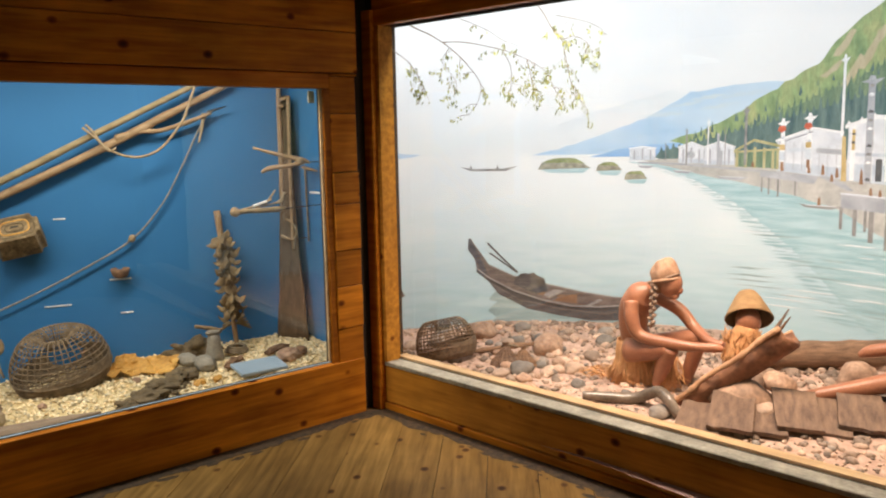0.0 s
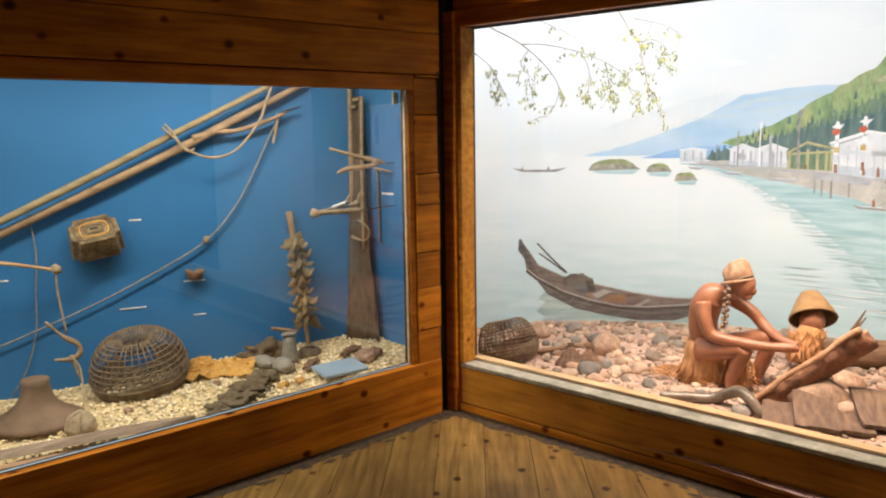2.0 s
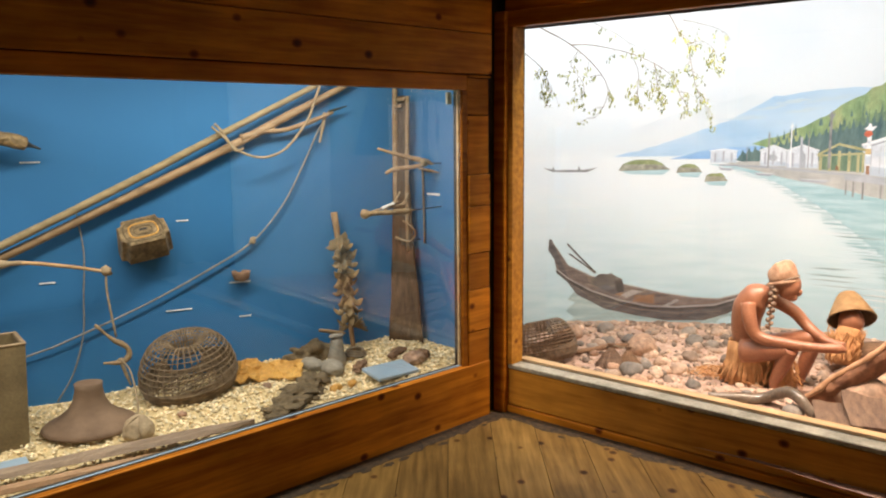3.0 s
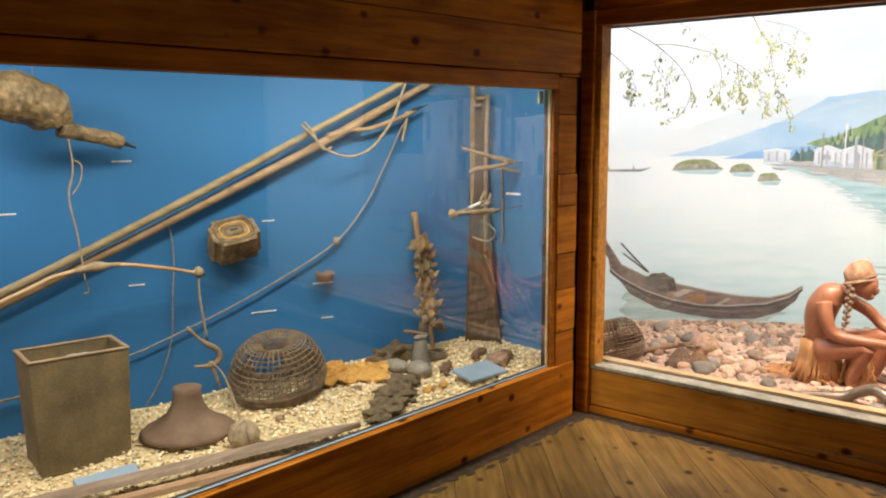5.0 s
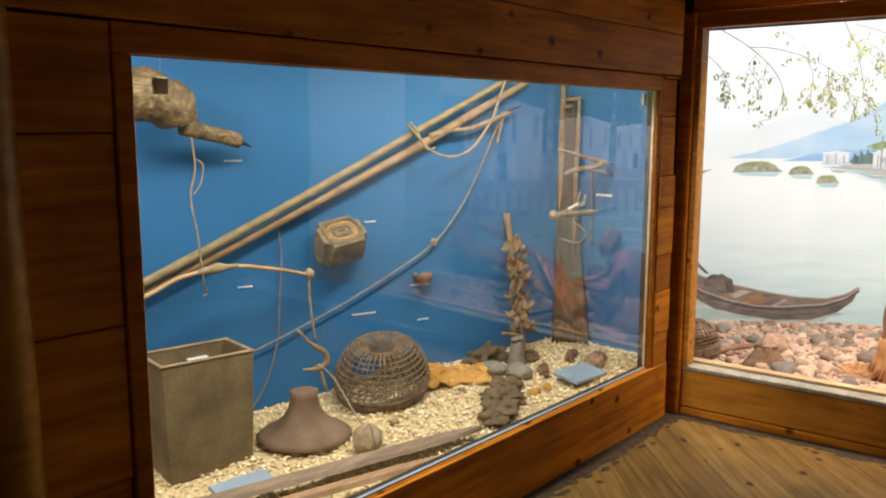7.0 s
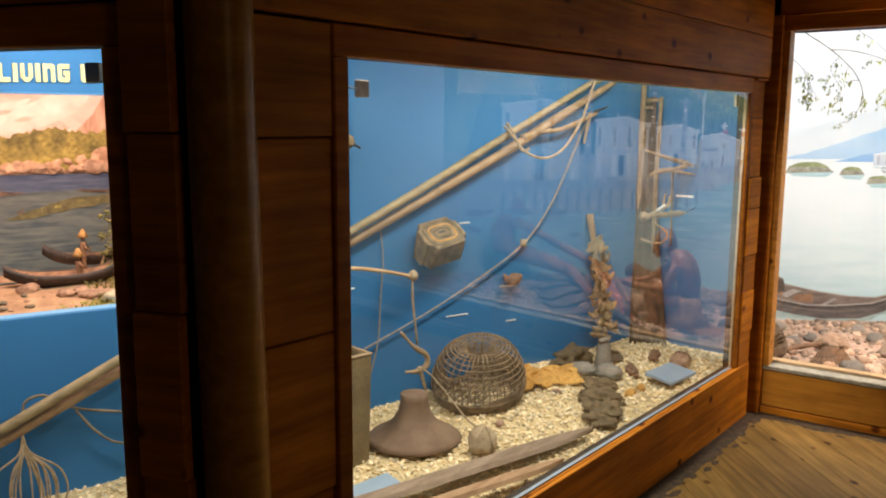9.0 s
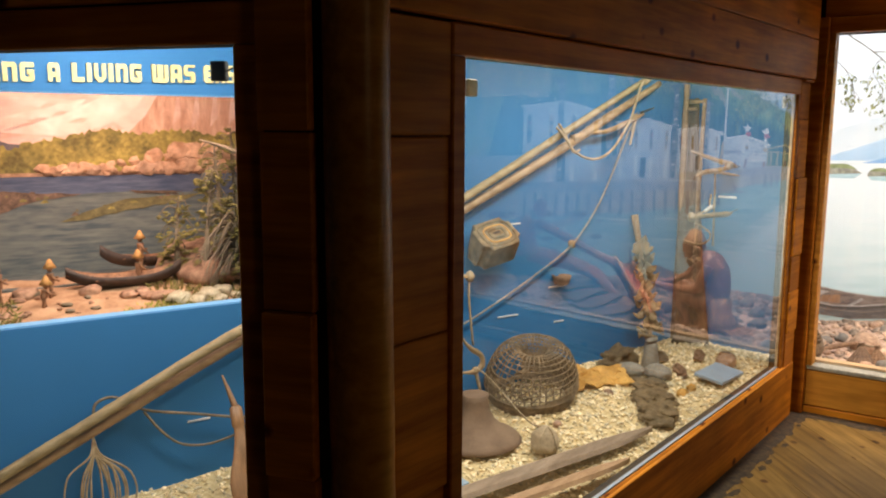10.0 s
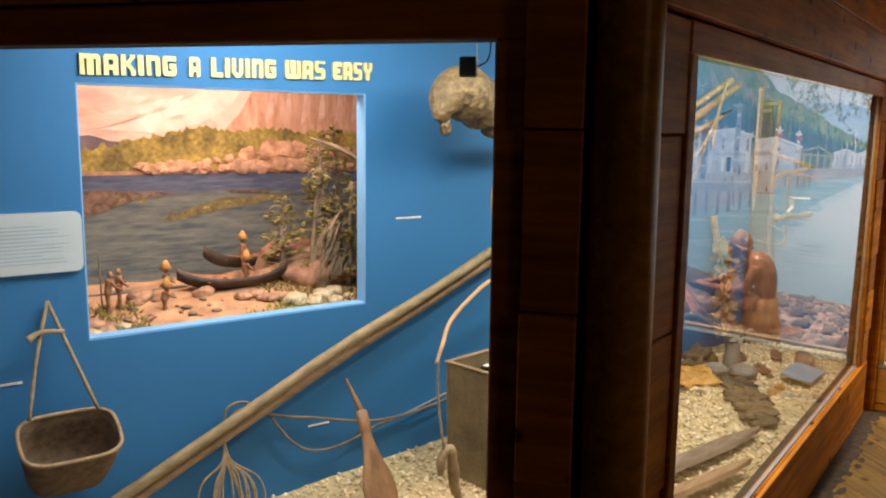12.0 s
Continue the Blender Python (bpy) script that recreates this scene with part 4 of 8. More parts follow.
mural_patch("far_canoe", [(2.51, 1.256), (2.43, 1.222), (2.18, 1.218), (2.10, 1.252), (2.2, 1.236), (2.42, 1.238)], P_POST, 4)
for s, z in ((1.99, 1.40), (1.93, 1.37), (1.70, 1.43)):
    mural_patch("gull", [(s + 0.025, z + 0.008), (s, z), (s - 0.025, z + 0.008), (s, z - 0.004)], P_SHADE, 4)
# the near canoe
mural_patch("water_shadow", jag([(2.26, 0.36), (2.31, 0.30), (2.25, 0.26), (2.32, 0.21), (2.26, 0.165), (2.30, 0.12), (1.95, 0.09), (1.3, 0.10), (1.1, 0.2), (1.6, 0.2), (2.1, 0.3)], 0.012, 0.03, 4), P_SHADOW, 2)
far_rim = [(2.44, 0.737), (2.38, 0.655), (2.31, 0.549), (2.13, 0.462), (1.92, 0.405), (1.63, 0.338), (1.41, 0.308), (1.23, 0.305), (1.10, 0.345), (1.02, 0.40)]
near_rim = [(2.40, 0.53), (2.31, 0.456), (2.13, 0.356), (1.92, 0.282), (1.72, 0.240), (1.52, 0.236), (1.25, 0.262), (1.10, 0.32), (1.012, 0.395)]
keel = [(1.05, 0.29), (1.15, 0.20), (1.32, 0.137), (1.58, 0.126), (1.81, 0.162), (2.03, 0.212), (2.24, 0.326), (2.335, 0.45)]
mural_patch("canoe_inside", far_rim + near_rim[::-1], P_HULL_IN, 5)
mural_patch("canoe_hull", near_rim + keel, P_HULL, 6)
mural_patch("canoe_prow", [(2.455, 0.74), (2.435, 0.74), (2.35, 0.55), (2.30, 0.44), (2.335, 0.44), (2.40, 0.575), (2.46, 0.66)], P_HULL, 7)
for rim, w in ((far_rim, 0.010), (near_rim, 0.013)):
    mural_patch("canoe_rim", rim + [(p, q - w) for p, q in rim[::-1]], P_HULL_EDGE, 8)
mural_patch("canoe_shade", [(p, q - 0.013) for p, q in near_rim] + [(p, q - 0.035) for p, q in near_rim[::-1]], P_DEEP, 7)
mural_patch("plank_line", [(2.28, 0.40), (2.1, 0.29), (1.8, 0.215), (1.5, 0.185), (1.2, 0.215), (1.2, 0.207), (1.5, 0.177), (1.8, 0.206), (2.1, 0.279)], P_HULL_IN, 7)
mural_patch("canoe_load", jag([(2.13, 0.40), (2.12, 0.44), (2.08, 0.474), (1.99, 0.478), (1.91, 0.433), (1.885, 0.34), (1.97, 0.32)], 0.005, 0.03, 3), P_HULL, 9)
mural_patch("load_shade", jag([(1.97, 0.43), (1.91, 0.42), (1.89, 0.345), (1.94, 0.335)], 0.004, 0.03, 5), P_DEEP, 10)
mural_patch("canoe_load", [(1.83, 0.27), (1.81, 0.314), (1.675, 0.318), (1.675, 0.25)], P_BROWN, 8)
mural_patch("canoe_load", [(1.99, 0.33), (1.99, 0.35), (1.90, 0.33), (1.86, 0.29)], P_BROWN, 8)
mural_patch("canoe_thwart", [(1.92, 0.315), (1.835, 0.356), (1.755, 0.344), (1.875, 0.293)], P_HULL_EDGE, 9)
mural_patch("canoe_thwart", [(1.615, 0.236), (1.515, 0.291), (1.495, 0.278), (1.583, 0.229)], P_HULL_EDGE, 9)
for q in (((2.325, 0.703), (2.22, 0.591), (2.11, 0.484)), ((2.31, 0.629), (2.195, 0.544), (2.11, 0.479))):
    mural_patch("canoe_stick", [*q, *[(s - 0.013, z + 0.004) for s, z in q[::-1]]], P_HULL, 10)


# ---------------------------------------------------------------- things in the blue case: on the back wall
def wpts(off, *sz):
    return [on_back(s, z, off) for s, z in sz]


poles = thing("harpoon_shafts", on_back(1.6, 1.0, 0.08), "two long peeled wooden harpoon shafts on the blue wall", "harpoon")
inv = poles.matrix_world.inverted()
part("upper_shaft", tube([inv @ p for p in wpts(0.09, (-0.2, 0.205), (0.395, 0.482), (0.9, 0.720), (1.347, 0.903), (2.09, 1.250), (2.66, 1.534), (3.22, 1.81))], [0.019, 0.020, 0.020, 0.019, 0.014], 12, 8, wobble=0.1), POLE_GREEN, poles, "greenish peeled shaft", smooth=True)
part("lower_shaft", tube([inv @ p for p in wpts(0.055, (-0.2, 0.150), (0.407, 0.432), (0.9, 0.662), (1.347, 0.850), (2.097, 1.185), (2.68, 1.455), (2.99, 1.612), (3.36, 1.795))], [0.020, 0.021, 0.021, 0.021, 0.024, 0.015], 12, 8, wobble=0.12), POLE, poles, smooth=True)
part("butt", tube([inv @ p for p in wpts(0.09, (3.19, 1.79), (3.24, 1.815))], [0.021, 0.017], 8, 2, wobble=0.4), ROPE, poles, "cord binding at the shaft's end", smooth=True)
part("fork", tube([inv @ p for p in wpts(0.06, (2.74, 1.50), (2.86, 1.535), (2.96, 1.538), (3.09, 1.574), (3.24, 1.632))], [0.022, 0.016, 0.012, 0.014, 0.009], 10, 8, wobble=0.15), POLE, poles, smooth=True)
part("barb", tube([inv @ p for p in wpts(0.06, (3.22, 1.636), (3.32, 1.665))], [0.009, 0.003], 8, 4), BLACK_METAL, poles, "dark pointed barb", smooth=True)

cord = thing("cord_loop", on_back(2.62, 1.55, 0.11), "pale fibre cord hanging in a loop from the shafts", "cord")
inv = cord.matrix_world.inverted()
part("loop", tube([inv @ p for p in wpts(0.118, (2.60, 1.575), (2.628, 1.545), (2.70, 1.448), (2.832, 1.402), (2.96, 1.446), (3.075, 1.582), (3.11, 1.66), (3.155, 1.775), (3.17, 1.80))], 0.0068, 8, 8, wobble=0.1), ROPE, cord, smooth=True)
part("loop", tube([inv @ p for p in wpts(0.12, (2.585, 1.56), (2.65, 1.50), (2.70, 1.44), (2.74, 1.45))], 0.0065, 8, 8), ROPE, cord, smooth=True)

line = thing("harpoon_line", on_back(2.8, 0.97, 0.03), "thin grey twisted line with a knot, sagging across the wall", "cord")
inv = line.matrix_world.inverted()
part("strand", tube([inv @ p for p in wpts(0.03, (1.0, 0.335), (1.252, 0.372), (1.735, 0.495), (1.85, 0.530), (2.22, 0.672), (2.55, 0.826), (2.79, 0.963), (2.955, 1.145), (3.062, 1.330), (3.155, 1.515), (3.215, 1.615), (3.225, 1.64))], 0.0052, 7, 8, wobble=0.15), CORD_GREY, line, smooth=True)
part("knot", blob((0.022, 0.018, 0.02), 0.5, 2, 3.0, 2.5, at=inv @ Matrix.Translation(on_back(2.785, 0.965, 0.032))), ROPE, line, smooth=True)
part("tassel", tube([inv @ p for p in wpts(0.045, (3.2, 1.63), (3.18, 1.53), (3.165, 1.47))], [0.012, 0.008, 0.006], 7, 6, wobble=0.3), ROPE, line, smooth=True)

thin = solo("snare_cord", tube([p for p in wpts(0.03, (1.945, 1.16), (1.966, 0.963), (1.951, 0.747), (1.936, 0.556), (1.88, 0.37), (1.80, 0.238))], 0.0042, 6, 8, wobble=0.1), CORD_GREY, label="thin grey cord hanging down the blue wall", category="cord", smooth=True)

# inflated hide float
fl_at = on_back(1.36, 1.645, 0.25)
skin = thing("hide_float", Matrix.Translation(fl_at) @ BACK.to_3x3().to_4x4() @ pose(0, 0, 0, 0, 0, 17), "inflated brown sealskin float with a wooden plug, hung on thread", "float")
bm = tube([(-0.145, 0, -0.075), (-0.155, 0, -0.035), (-0.115, 0, 0.02), (-0.02, 0, 0.034), (0.085, 0, -0.002), (0.14, 0, -0.03), (0.185, 0, -0.07)], [0.018, 0.045, 0.078, 0.106, 0.104, 0.085, 0.03], 28, 9, wobble=0.16)
bm = blob((0.05, 0.05, 0.05), 0.25, 3, 6.0, 1.8, bm=bm, at=pose(0.10, -0.04, -0.05))
for v in bm.verts:
    v.co += v.normal * (0.014 * noise.noise(v.co * 17) + 0.007 * noise.noise(Vector((v.co.x * 70, v.co.y * 22, v.co.z * 45))))
body = part("body", bm, HIDE, skin, smooth=True)
part("flipper", blob((0.02, 0.02, 0.034), 0.5, 3, 9.0, 2, at=pose(-0.142, -0.005, -0.09, 0, -15, 0)), HIDE, skin, smooth=True)
part("neck", tube([(0.15, 0, -0.09), (0.24, 0, -0.115), (0.34, -0.005, -0.135), (0.41, 0, -0.155)], [0.045, 0.036, 0.032, 0.03], 12, 6, wobble=0.25), HIDE, skin, smooth=True)
part("plug", tube([(0.40, 0, -0.152), (0.44, 0, -0.165), (0.475, 0, -0.18)], [0.022, 0.008, 0.005], 8, 4), BLACK_METAL, skin, "dark wooden plug", smooth=True)
for k in range(7):
    part("seam", tube([(0.125 + 0.012 * k, -0.062 + 0.004 * k, 0.045 - 0.022 * k), (0.135 + 0.012 * k, -0.066, 0.03 - 0.022 * k)], 0.003, 5, 2), TWIG, skin)
part("hanging_thread", tube([(0.06, 0, 0.09), (0.075, 0.01, 0.42)], 0.0015, 5, 2), CORD_GREY, skin)
part("tie_cord", tube([(0.175, -0.01, -0.1), (0.19, -0.01, -0.26), (0.165, -0.01, -0.38), (0.19, -0.01, -0.55), (0.205, -0.012, -0.72), (0.215, -0.02, -0.79), (0.195, -0.02, -0.80)], 0.004, 7, 8, wobble=0.12), ROPE, skin, "pale tie cord", smooth=True)
part("tie_cord", tube([(0.185, -0.012, -0.22), (0.225, -0.012, -0.25), (0.215, -0.012, -0.32), (0.18, -0.012, -0.37)], 0.0034, 6, 8), ROPE, skin, smooth=True)

# trap bow with hooks
bow = thing("fishing_bow", on_back(1.68, 0.95, 0.24), "bent springy bow of pale wood carrying hooks on cords", "fishing gear")
inv = bow.matrix_world.inverted()


def bow_at(s, off, z):
    return inv @ on_back(s, z, off)


part("bow_rod", tube([bow_at(*q) for q in ((1.03, 0.53, 0.74), (1.075, 0.50, 0.79), (1.17, 0.42, 0.85), (1.338, 0.33, 0.908), (1.47, 0.29, 0.951), (1.68, 0.24, 0.964), (1.874, 0.20, 0.929), (2.065, 0.16, 0.878))], [0.006, 0.008, 0.009, 0.009, 0.008], 9, 8, wobble=0.1), PALE_WOOD, bow, smooth=True)
part("binding", tube([bow_at(*q) for q in ((1.50, 0.282, 0.955), (1.60, 0.26, 0.966), (1.70, 0.237, 0.965))], [0.009, 0.018, 0.009], 10, 8, wobble=0.6), ROPE, bow, "bound cord wrapping", smooth=True)
part("end_knot", blob((0.026, 0.02, 0.024), 0.6, 2, 5.0, 2.2, at=Matrix.Translation(bow_at(2.052, 0.16, 0.885))), ROPE, bow, smooth=True)
part("drop_cord", tube([bow_at(*q) for q in ((2.05, 0.16, 0.88), (2.05, 0.16, 0.773), (2.075, 0.16, 0.56))], 0.0055, 7, 6, wobble=0.15), ROPE, bow, smooth=True)
part("hook", tube([bow_at(s, 0.16, z) for s, z in ((1.985, 0.63), (2.058, 0.55), (2.12, 0.505), (2.128, 0.46), (2.09, 0.432), (2.01, 0.437))], [0.008, 0.011, 0.014, 0.015, 0.014, 0.006], 10, 6, wobble=0.5), CARVED, bow, "bent wooden hook", smooth=True)
part("hook_tail", tube([bow_at(s, 0.16, z) for s, z in ((2.085, 0.45), (2.10, 0.40), (2.128, 0.31))], [0.012, 0.010, 0.006], 8, 6, wobble=0.3), ROPE, bow, smooth=True)
part("side_cord", tube([bow_at(*q) for q in ((1.04, 0.525, 0.755), (1.04, 0.53, 0.60), (1.06, 0.54, 0.42))], 0.005, 6, 6), ROPE, bow, smooth=True)
part("hook", tube([bow_at(*q) for q in ((1.045, 0.54, 0.33), (1.05, 0.54, 0.39), (1.085, 0.54, 0.42), (1.10, 0.54, 0.36), (1.11, 0.54, 0.27), (1.14, 0.54, 0.20))], [0.010, 0.018, 0.02, 0.02, 0.018, 0.010], 9, 6, wobble=0.3), CARVED, bow, smooth=True)

# carved bowl-shaped block
mask = thing("carved_block", Matrix.Translation(on_back(2.24, 1.018, 0.075)) @ BACK.to_3x3().to_4x4() @ pose(0, 0, 0, 38, -10, 4) @ Matrix.Diagonal((0.95, 1.15, 1.12, 1)), "carved brown wooden block with curved line ornament, fixed to the wall", "carving")
bm = box(-0.12, 0.12, -0.075, 0.075, -0.06, 0.06)
for v in bm.verts:
    if v.co.z < 0:
        v.co.x *= 1.1
        v.co.y = v.co.y * 0.8 - 0.02
bmesh.ops.bevel(bm, geom=[e for e in bm.edges if abs(e.verts[0].co.z - e.verts[1].co.z) > 0.05], offset=0.03, segments=3, affect="EDGES")
bmesh.ops.bevel(bm, geom=bm.edges[:], offset=0.005, segments=1, affect="EDGES")
part("block", bm, CARVED_DARK, mask)
for k, (rx, rz) in enumerate(((0.096, 0.052), (0.07, 0.036), (0.044, 0.02))):
    part("ornament", tube([(rx * math.copysign(abs(math.cos(a)) ** 0.6, math.cos(a)), rz * 1.15 * math.copysign(abs(math.sin(a)) ** 0.6, math.sin(a)) - 0.004, 0.060) for a in [6.2832 * j / 16 for j in range(17)]], 0.0042, 6, 3), TURF if k != 1 else ORANGE_BARK, mask, "dark painted ornament line")
part("slot", box(-0.02, 0.02, -0.005, 0.005, 0.058, 0.062), BLACK_METAL, mask)

cup = thing("small_bowl", Matrix.Translation(on_back(2.715, 0.80, 0.04)) @ BACK.to_3x3().to_4x4(), "small dark wooden half-bowl on the wall", "bowl")
part("bowl", lathe([(0.012, -0.045), (0.035, -0.038), (0.046, -0.012), (0.05, 0.008), (0.044, 0.008), (0.036, -0.02), (0.01, -0.03)], 20), BARK, cup, smooth=True)

LABELS = ((1.765, 1.401, 0.085), (1.26, 1.185, 0.12), (2.437, 1.088, 0.06), (2.715, 0.744, 0.11), (2.398, 0.626, 0.13), (2.735, 0.557, 0.065), (1.798, 0.823, 0.07), (0.844, 0.395, 0.09), (-0.216, 0.747, 0.07))
for s, z, w in LABELS:
    lb = thing("label_strip", Matrix.Translation(on_back(s, z, 0.001)) @ BACK.to_3x3().to_4x4(), "thin white label strip with tiny dark print on the blue wall", "label", "labels in the case")
    part("strip", box(-w / 2, w / 2, -0.003, 0, -0.0038, 0.0038), LABEL, lb)
    x = -w / 2 + 0.006
    rr = random.Random(s)
    while x < w / 2 - 0.012:
        l = rr.uniform(0.006, 0.014)
        part("print_bar", box(x, min(x + l, w / 2 - 0.004), -0.0042, -0.003, -0.002, 0.002), PANEL_GREY, lb)
        x += l + 0.004

# gear on the end wall
staff = thing("net_staff", (pose(1.93, 3.572, 0.3)), "pale wooden staff with a long dark folded net", "fishing net")
# foot coloured like the net, so only the upper staff stands out
part("foot", tube([(0.004, 0.10, 0.0), (0.004, 0.095, 0.35), (0.002, 0.085, 0.70)], [0.014, 0.015, 0.016], 10, 6, wobble=0.1), NET, staff, "dark foot of the staff in the net's colour", smooth=True)
part("staff", tube([(0.002, 0.085, 0.69), (0.0, 0.085, 1.1), (0.004, 0.085, 1.5)], [0.016, 0.016, 0.015], 10, 6, wobble=0.1), POLE, staff, smooth=True)
part("staff", tube([(0, -0.01, 0.55), (0.0, -0.012, 1.0), (0.004, -0.02, 1.42)], [0.011, 0.012, 0.011], 10, 6, wobble=0.1), POLE, staff, smooth=True)
bm = bmesh.new()
rows = []
for i in range(25):
    z = 1.42 - 1.4 * i / 24
    w0, w1 = 0.118 - 0.05 * i / 24, 0.015 - 0.13 * (i / 24) ** 1.5
    rows.append([bm.verts.new((0.012 - 0.10 * (i / 24) ** 1.5 * (1 - j / 10) + 0.008 * noise.noise(Vector((j * 0.8, z * 5, 0))), w0 + (w1 - w0) * j / 10, z + 0.01 * noise.noise(Vector((j, z * 3, 4))))) for j in range(11)])
for a, c in zip(rows, rows[1:]):
    for j in range(10):
        bm.faces.new((a[j], a[j + 1], c[j + 1], c[j]))
ext = bmesh.ops.extrude_face_region(bm, geom=bm.faces[:])
bmesh.ops.translate(bm, vec=(0.006, 0, 0), verts=[v for v in ext["geom"] if isinstance(v, bmesh.types.BMVert)])
part("net", bm, NET, staff, "dark brown folded net", smooth=True)
for z, w in ((1.40, 0.10), (1.36, 0.06)):
    part("crosspiece", tube([(-0.006, 0.08 - w * 0.2, z), (-0.012, 0.08 - w * 1.0, z + 0.004)], 0.01, 8, 3), POLE, staff, smooth=True)


angle = thing("forked_hook", pose(1.99, 3.36, 1.354), "V-shaped wooden halibut hook on the end wall", "hook", "hooks on the end wall")
part("upper_arm", tube([(-0.31, 0.155, 0.084), (-0.20, 0.085, 0.045), (-0.09, 0.02, 0.012), (-0.06, -0.01, -0.004)], [0.007, 0.011, 0.015, 0.005], 9, 6, wobble=0.2), POLE, angle, smooth=True)
part("lower_arm", tube([(-0.275, 0.135, -0.05), (-0.24, 0.105, -0.028), (-0.15, 0.05, -0.016), (-0.085, 0.012, 0.0)], [0.008, 0.014, 0.012, 0.012], 9, 6, wobble=0.2), POLE, angle, smooth=True)
part("binding", blob((0.026, 0.02, 0.02), 0.5, 2, 4.0, 2.2, at=pose(-0.10, 0.022, 0.006)), ROPE, angle, smooth=True)
part("wall_pin", tube([(-0.08, 0.0, 0.0), (0.01, 0.0, 0.0)], 0.003, 6, 2), BLACK_METAL, angle)
claw = thing("bird_club", pose(1.51, 3.42, 1.108), "small carved club with a round head and splayed pale cord ends", "club")
part("head", blob((0.026, 0.026, 0.024), 0.3, 3, 3), CARVED, claw, smooth=True)
part("handle", tube([(0.0, 0.0, 0.0), (0.09, -0.045, 0.004), (0.19, -0.105, 0.008), (0.23, -0.12, 0.014)], [0.012, 0.014, 0.016, 0.004], 9, 6, wobble=0.2), CARVED_DARK, claw, smooth=True)
for a, b_, c in (((0.02, -0.01, 0.008), (0.14, -0.03, 0.035), (0.20, -0.03, 0.055)), ((0.10, -0.03, 0.02), (0.24, -0.01, 0.035), (0.30, 0.0, 0.085)), ((0.16, -0.03, 0.03), (0.20, -0.01, 0.06), (0.24, 0.0, 0.10)), ((0.22, -0.02, 0.03), (0.27, -0.01, 0.04), (0.29, 0.0, 0.085))):
    part("cord_end", tube([a, b_, c], 0.0055, 7, 6), ROPE, claw, smooth=True)
part("white_tie", tube([(0.09, -0.025, 0.026), (0.17, -0.03, 0.046)], 0.008, 6, 3), LABEL, claw, "white tie")
part("wall_pin", tube([(0.20, -0.105, 0.008), (0.49, -0.06, 0.008)], 0.003, 6, 2), BLACK_METAL, claw)
ring = thing("bent_hook", pose(1.99, 3.55, 0.95), "slender bent wooden hook on the end wall", "hook", "hooks on the end wall")
part("bend", tube([(-0.10, 0.07, -0.02), (-0.09, -0.02, -0.035), (-0.09, -0.07, -0.01), (-0.09, -0.08, 0.03), (-0.10, -0.03, 0.07), (-0.10, 0.01, 0.08)], [0.009, 0.006, 0.005, 0.005, 0.005, 0.004], 8, 6), CARVED, ring, smooth=True)
part("wall_pin", tube([(-0.09, -0.02, -0.033), (0.01, -0.02, -0.033)], 0.003, 6, 2), BLACK_METAL, ring)
gaff = thing("gaff_hook", pose(1.985, 3.487, 1.3), "thin dark gaff rod with a short pale crosspiece", "hook")
part("rod", tube([(0, 0.012, 0.03), (0, 0.005, 0.0), (0, -0.002, -0.25), (0, -0.004, -0.40)], 0.006, 8, 4), TWIG, gaff, smooth=True)
part("crosspiece", tube([(-0.004, 0.03, 0.02), (-0.004, -0.05, 0.012), (-0.004, -0.13, 0.002)], [0.006, 0.009, 0.003], 8, 4), POLE, gaff, smooth=True)
lb = thing("label_strip", pose(1.999, 3.42, 1.18, 0, 0, -90), "thin white label strip on the end wall", "label", "labels in the case")
part("strip", box(-0.05, 0.05, -0.003, 0, -0.006, 0.006), LABEL, lb)
clipb = thing("glass_clip", CASE @ pose(1.79, 0.02, 1.69), "small pale metal glass clip", "clip", "glass clips")
part("plate", box(-0.018, 0.018, 0.0, 0.014, -0.03, 0.03, 0.003), SILL, clipb)
for at, lab in ((CASE @ pose(-0.825, 0.03, 1.66), "small brass alarm sensor on the glass"), (WING @ pose(-0.07, 0.035, 1.682), "small black alarm sensor on the glass")):
    cb = thing("glass_sensor", at, lab, "sensor", "glass sensors")
    dark = "black" in lab
    part("housing", box(-0.019, 0.019, 0.0, 0.02, -0.022, 0.022, 0.003), BLACK_METAL if dark else CARVED, cb)
    part("lead", tube([(0.02, 0.01, 0.0), (0.045, 0.012, 0.02), (0.05, 0.012, 0.09)] if dark else [(-0.019, 0.01, 0.0), (-0.06, 0.011, 0.002), (-0.10, 0.012, 0.004)], 0.002, 5, 4), BLACK_METAL if dark else SILL, cb)

# ---------------------------------------------------------------- things on the gravel


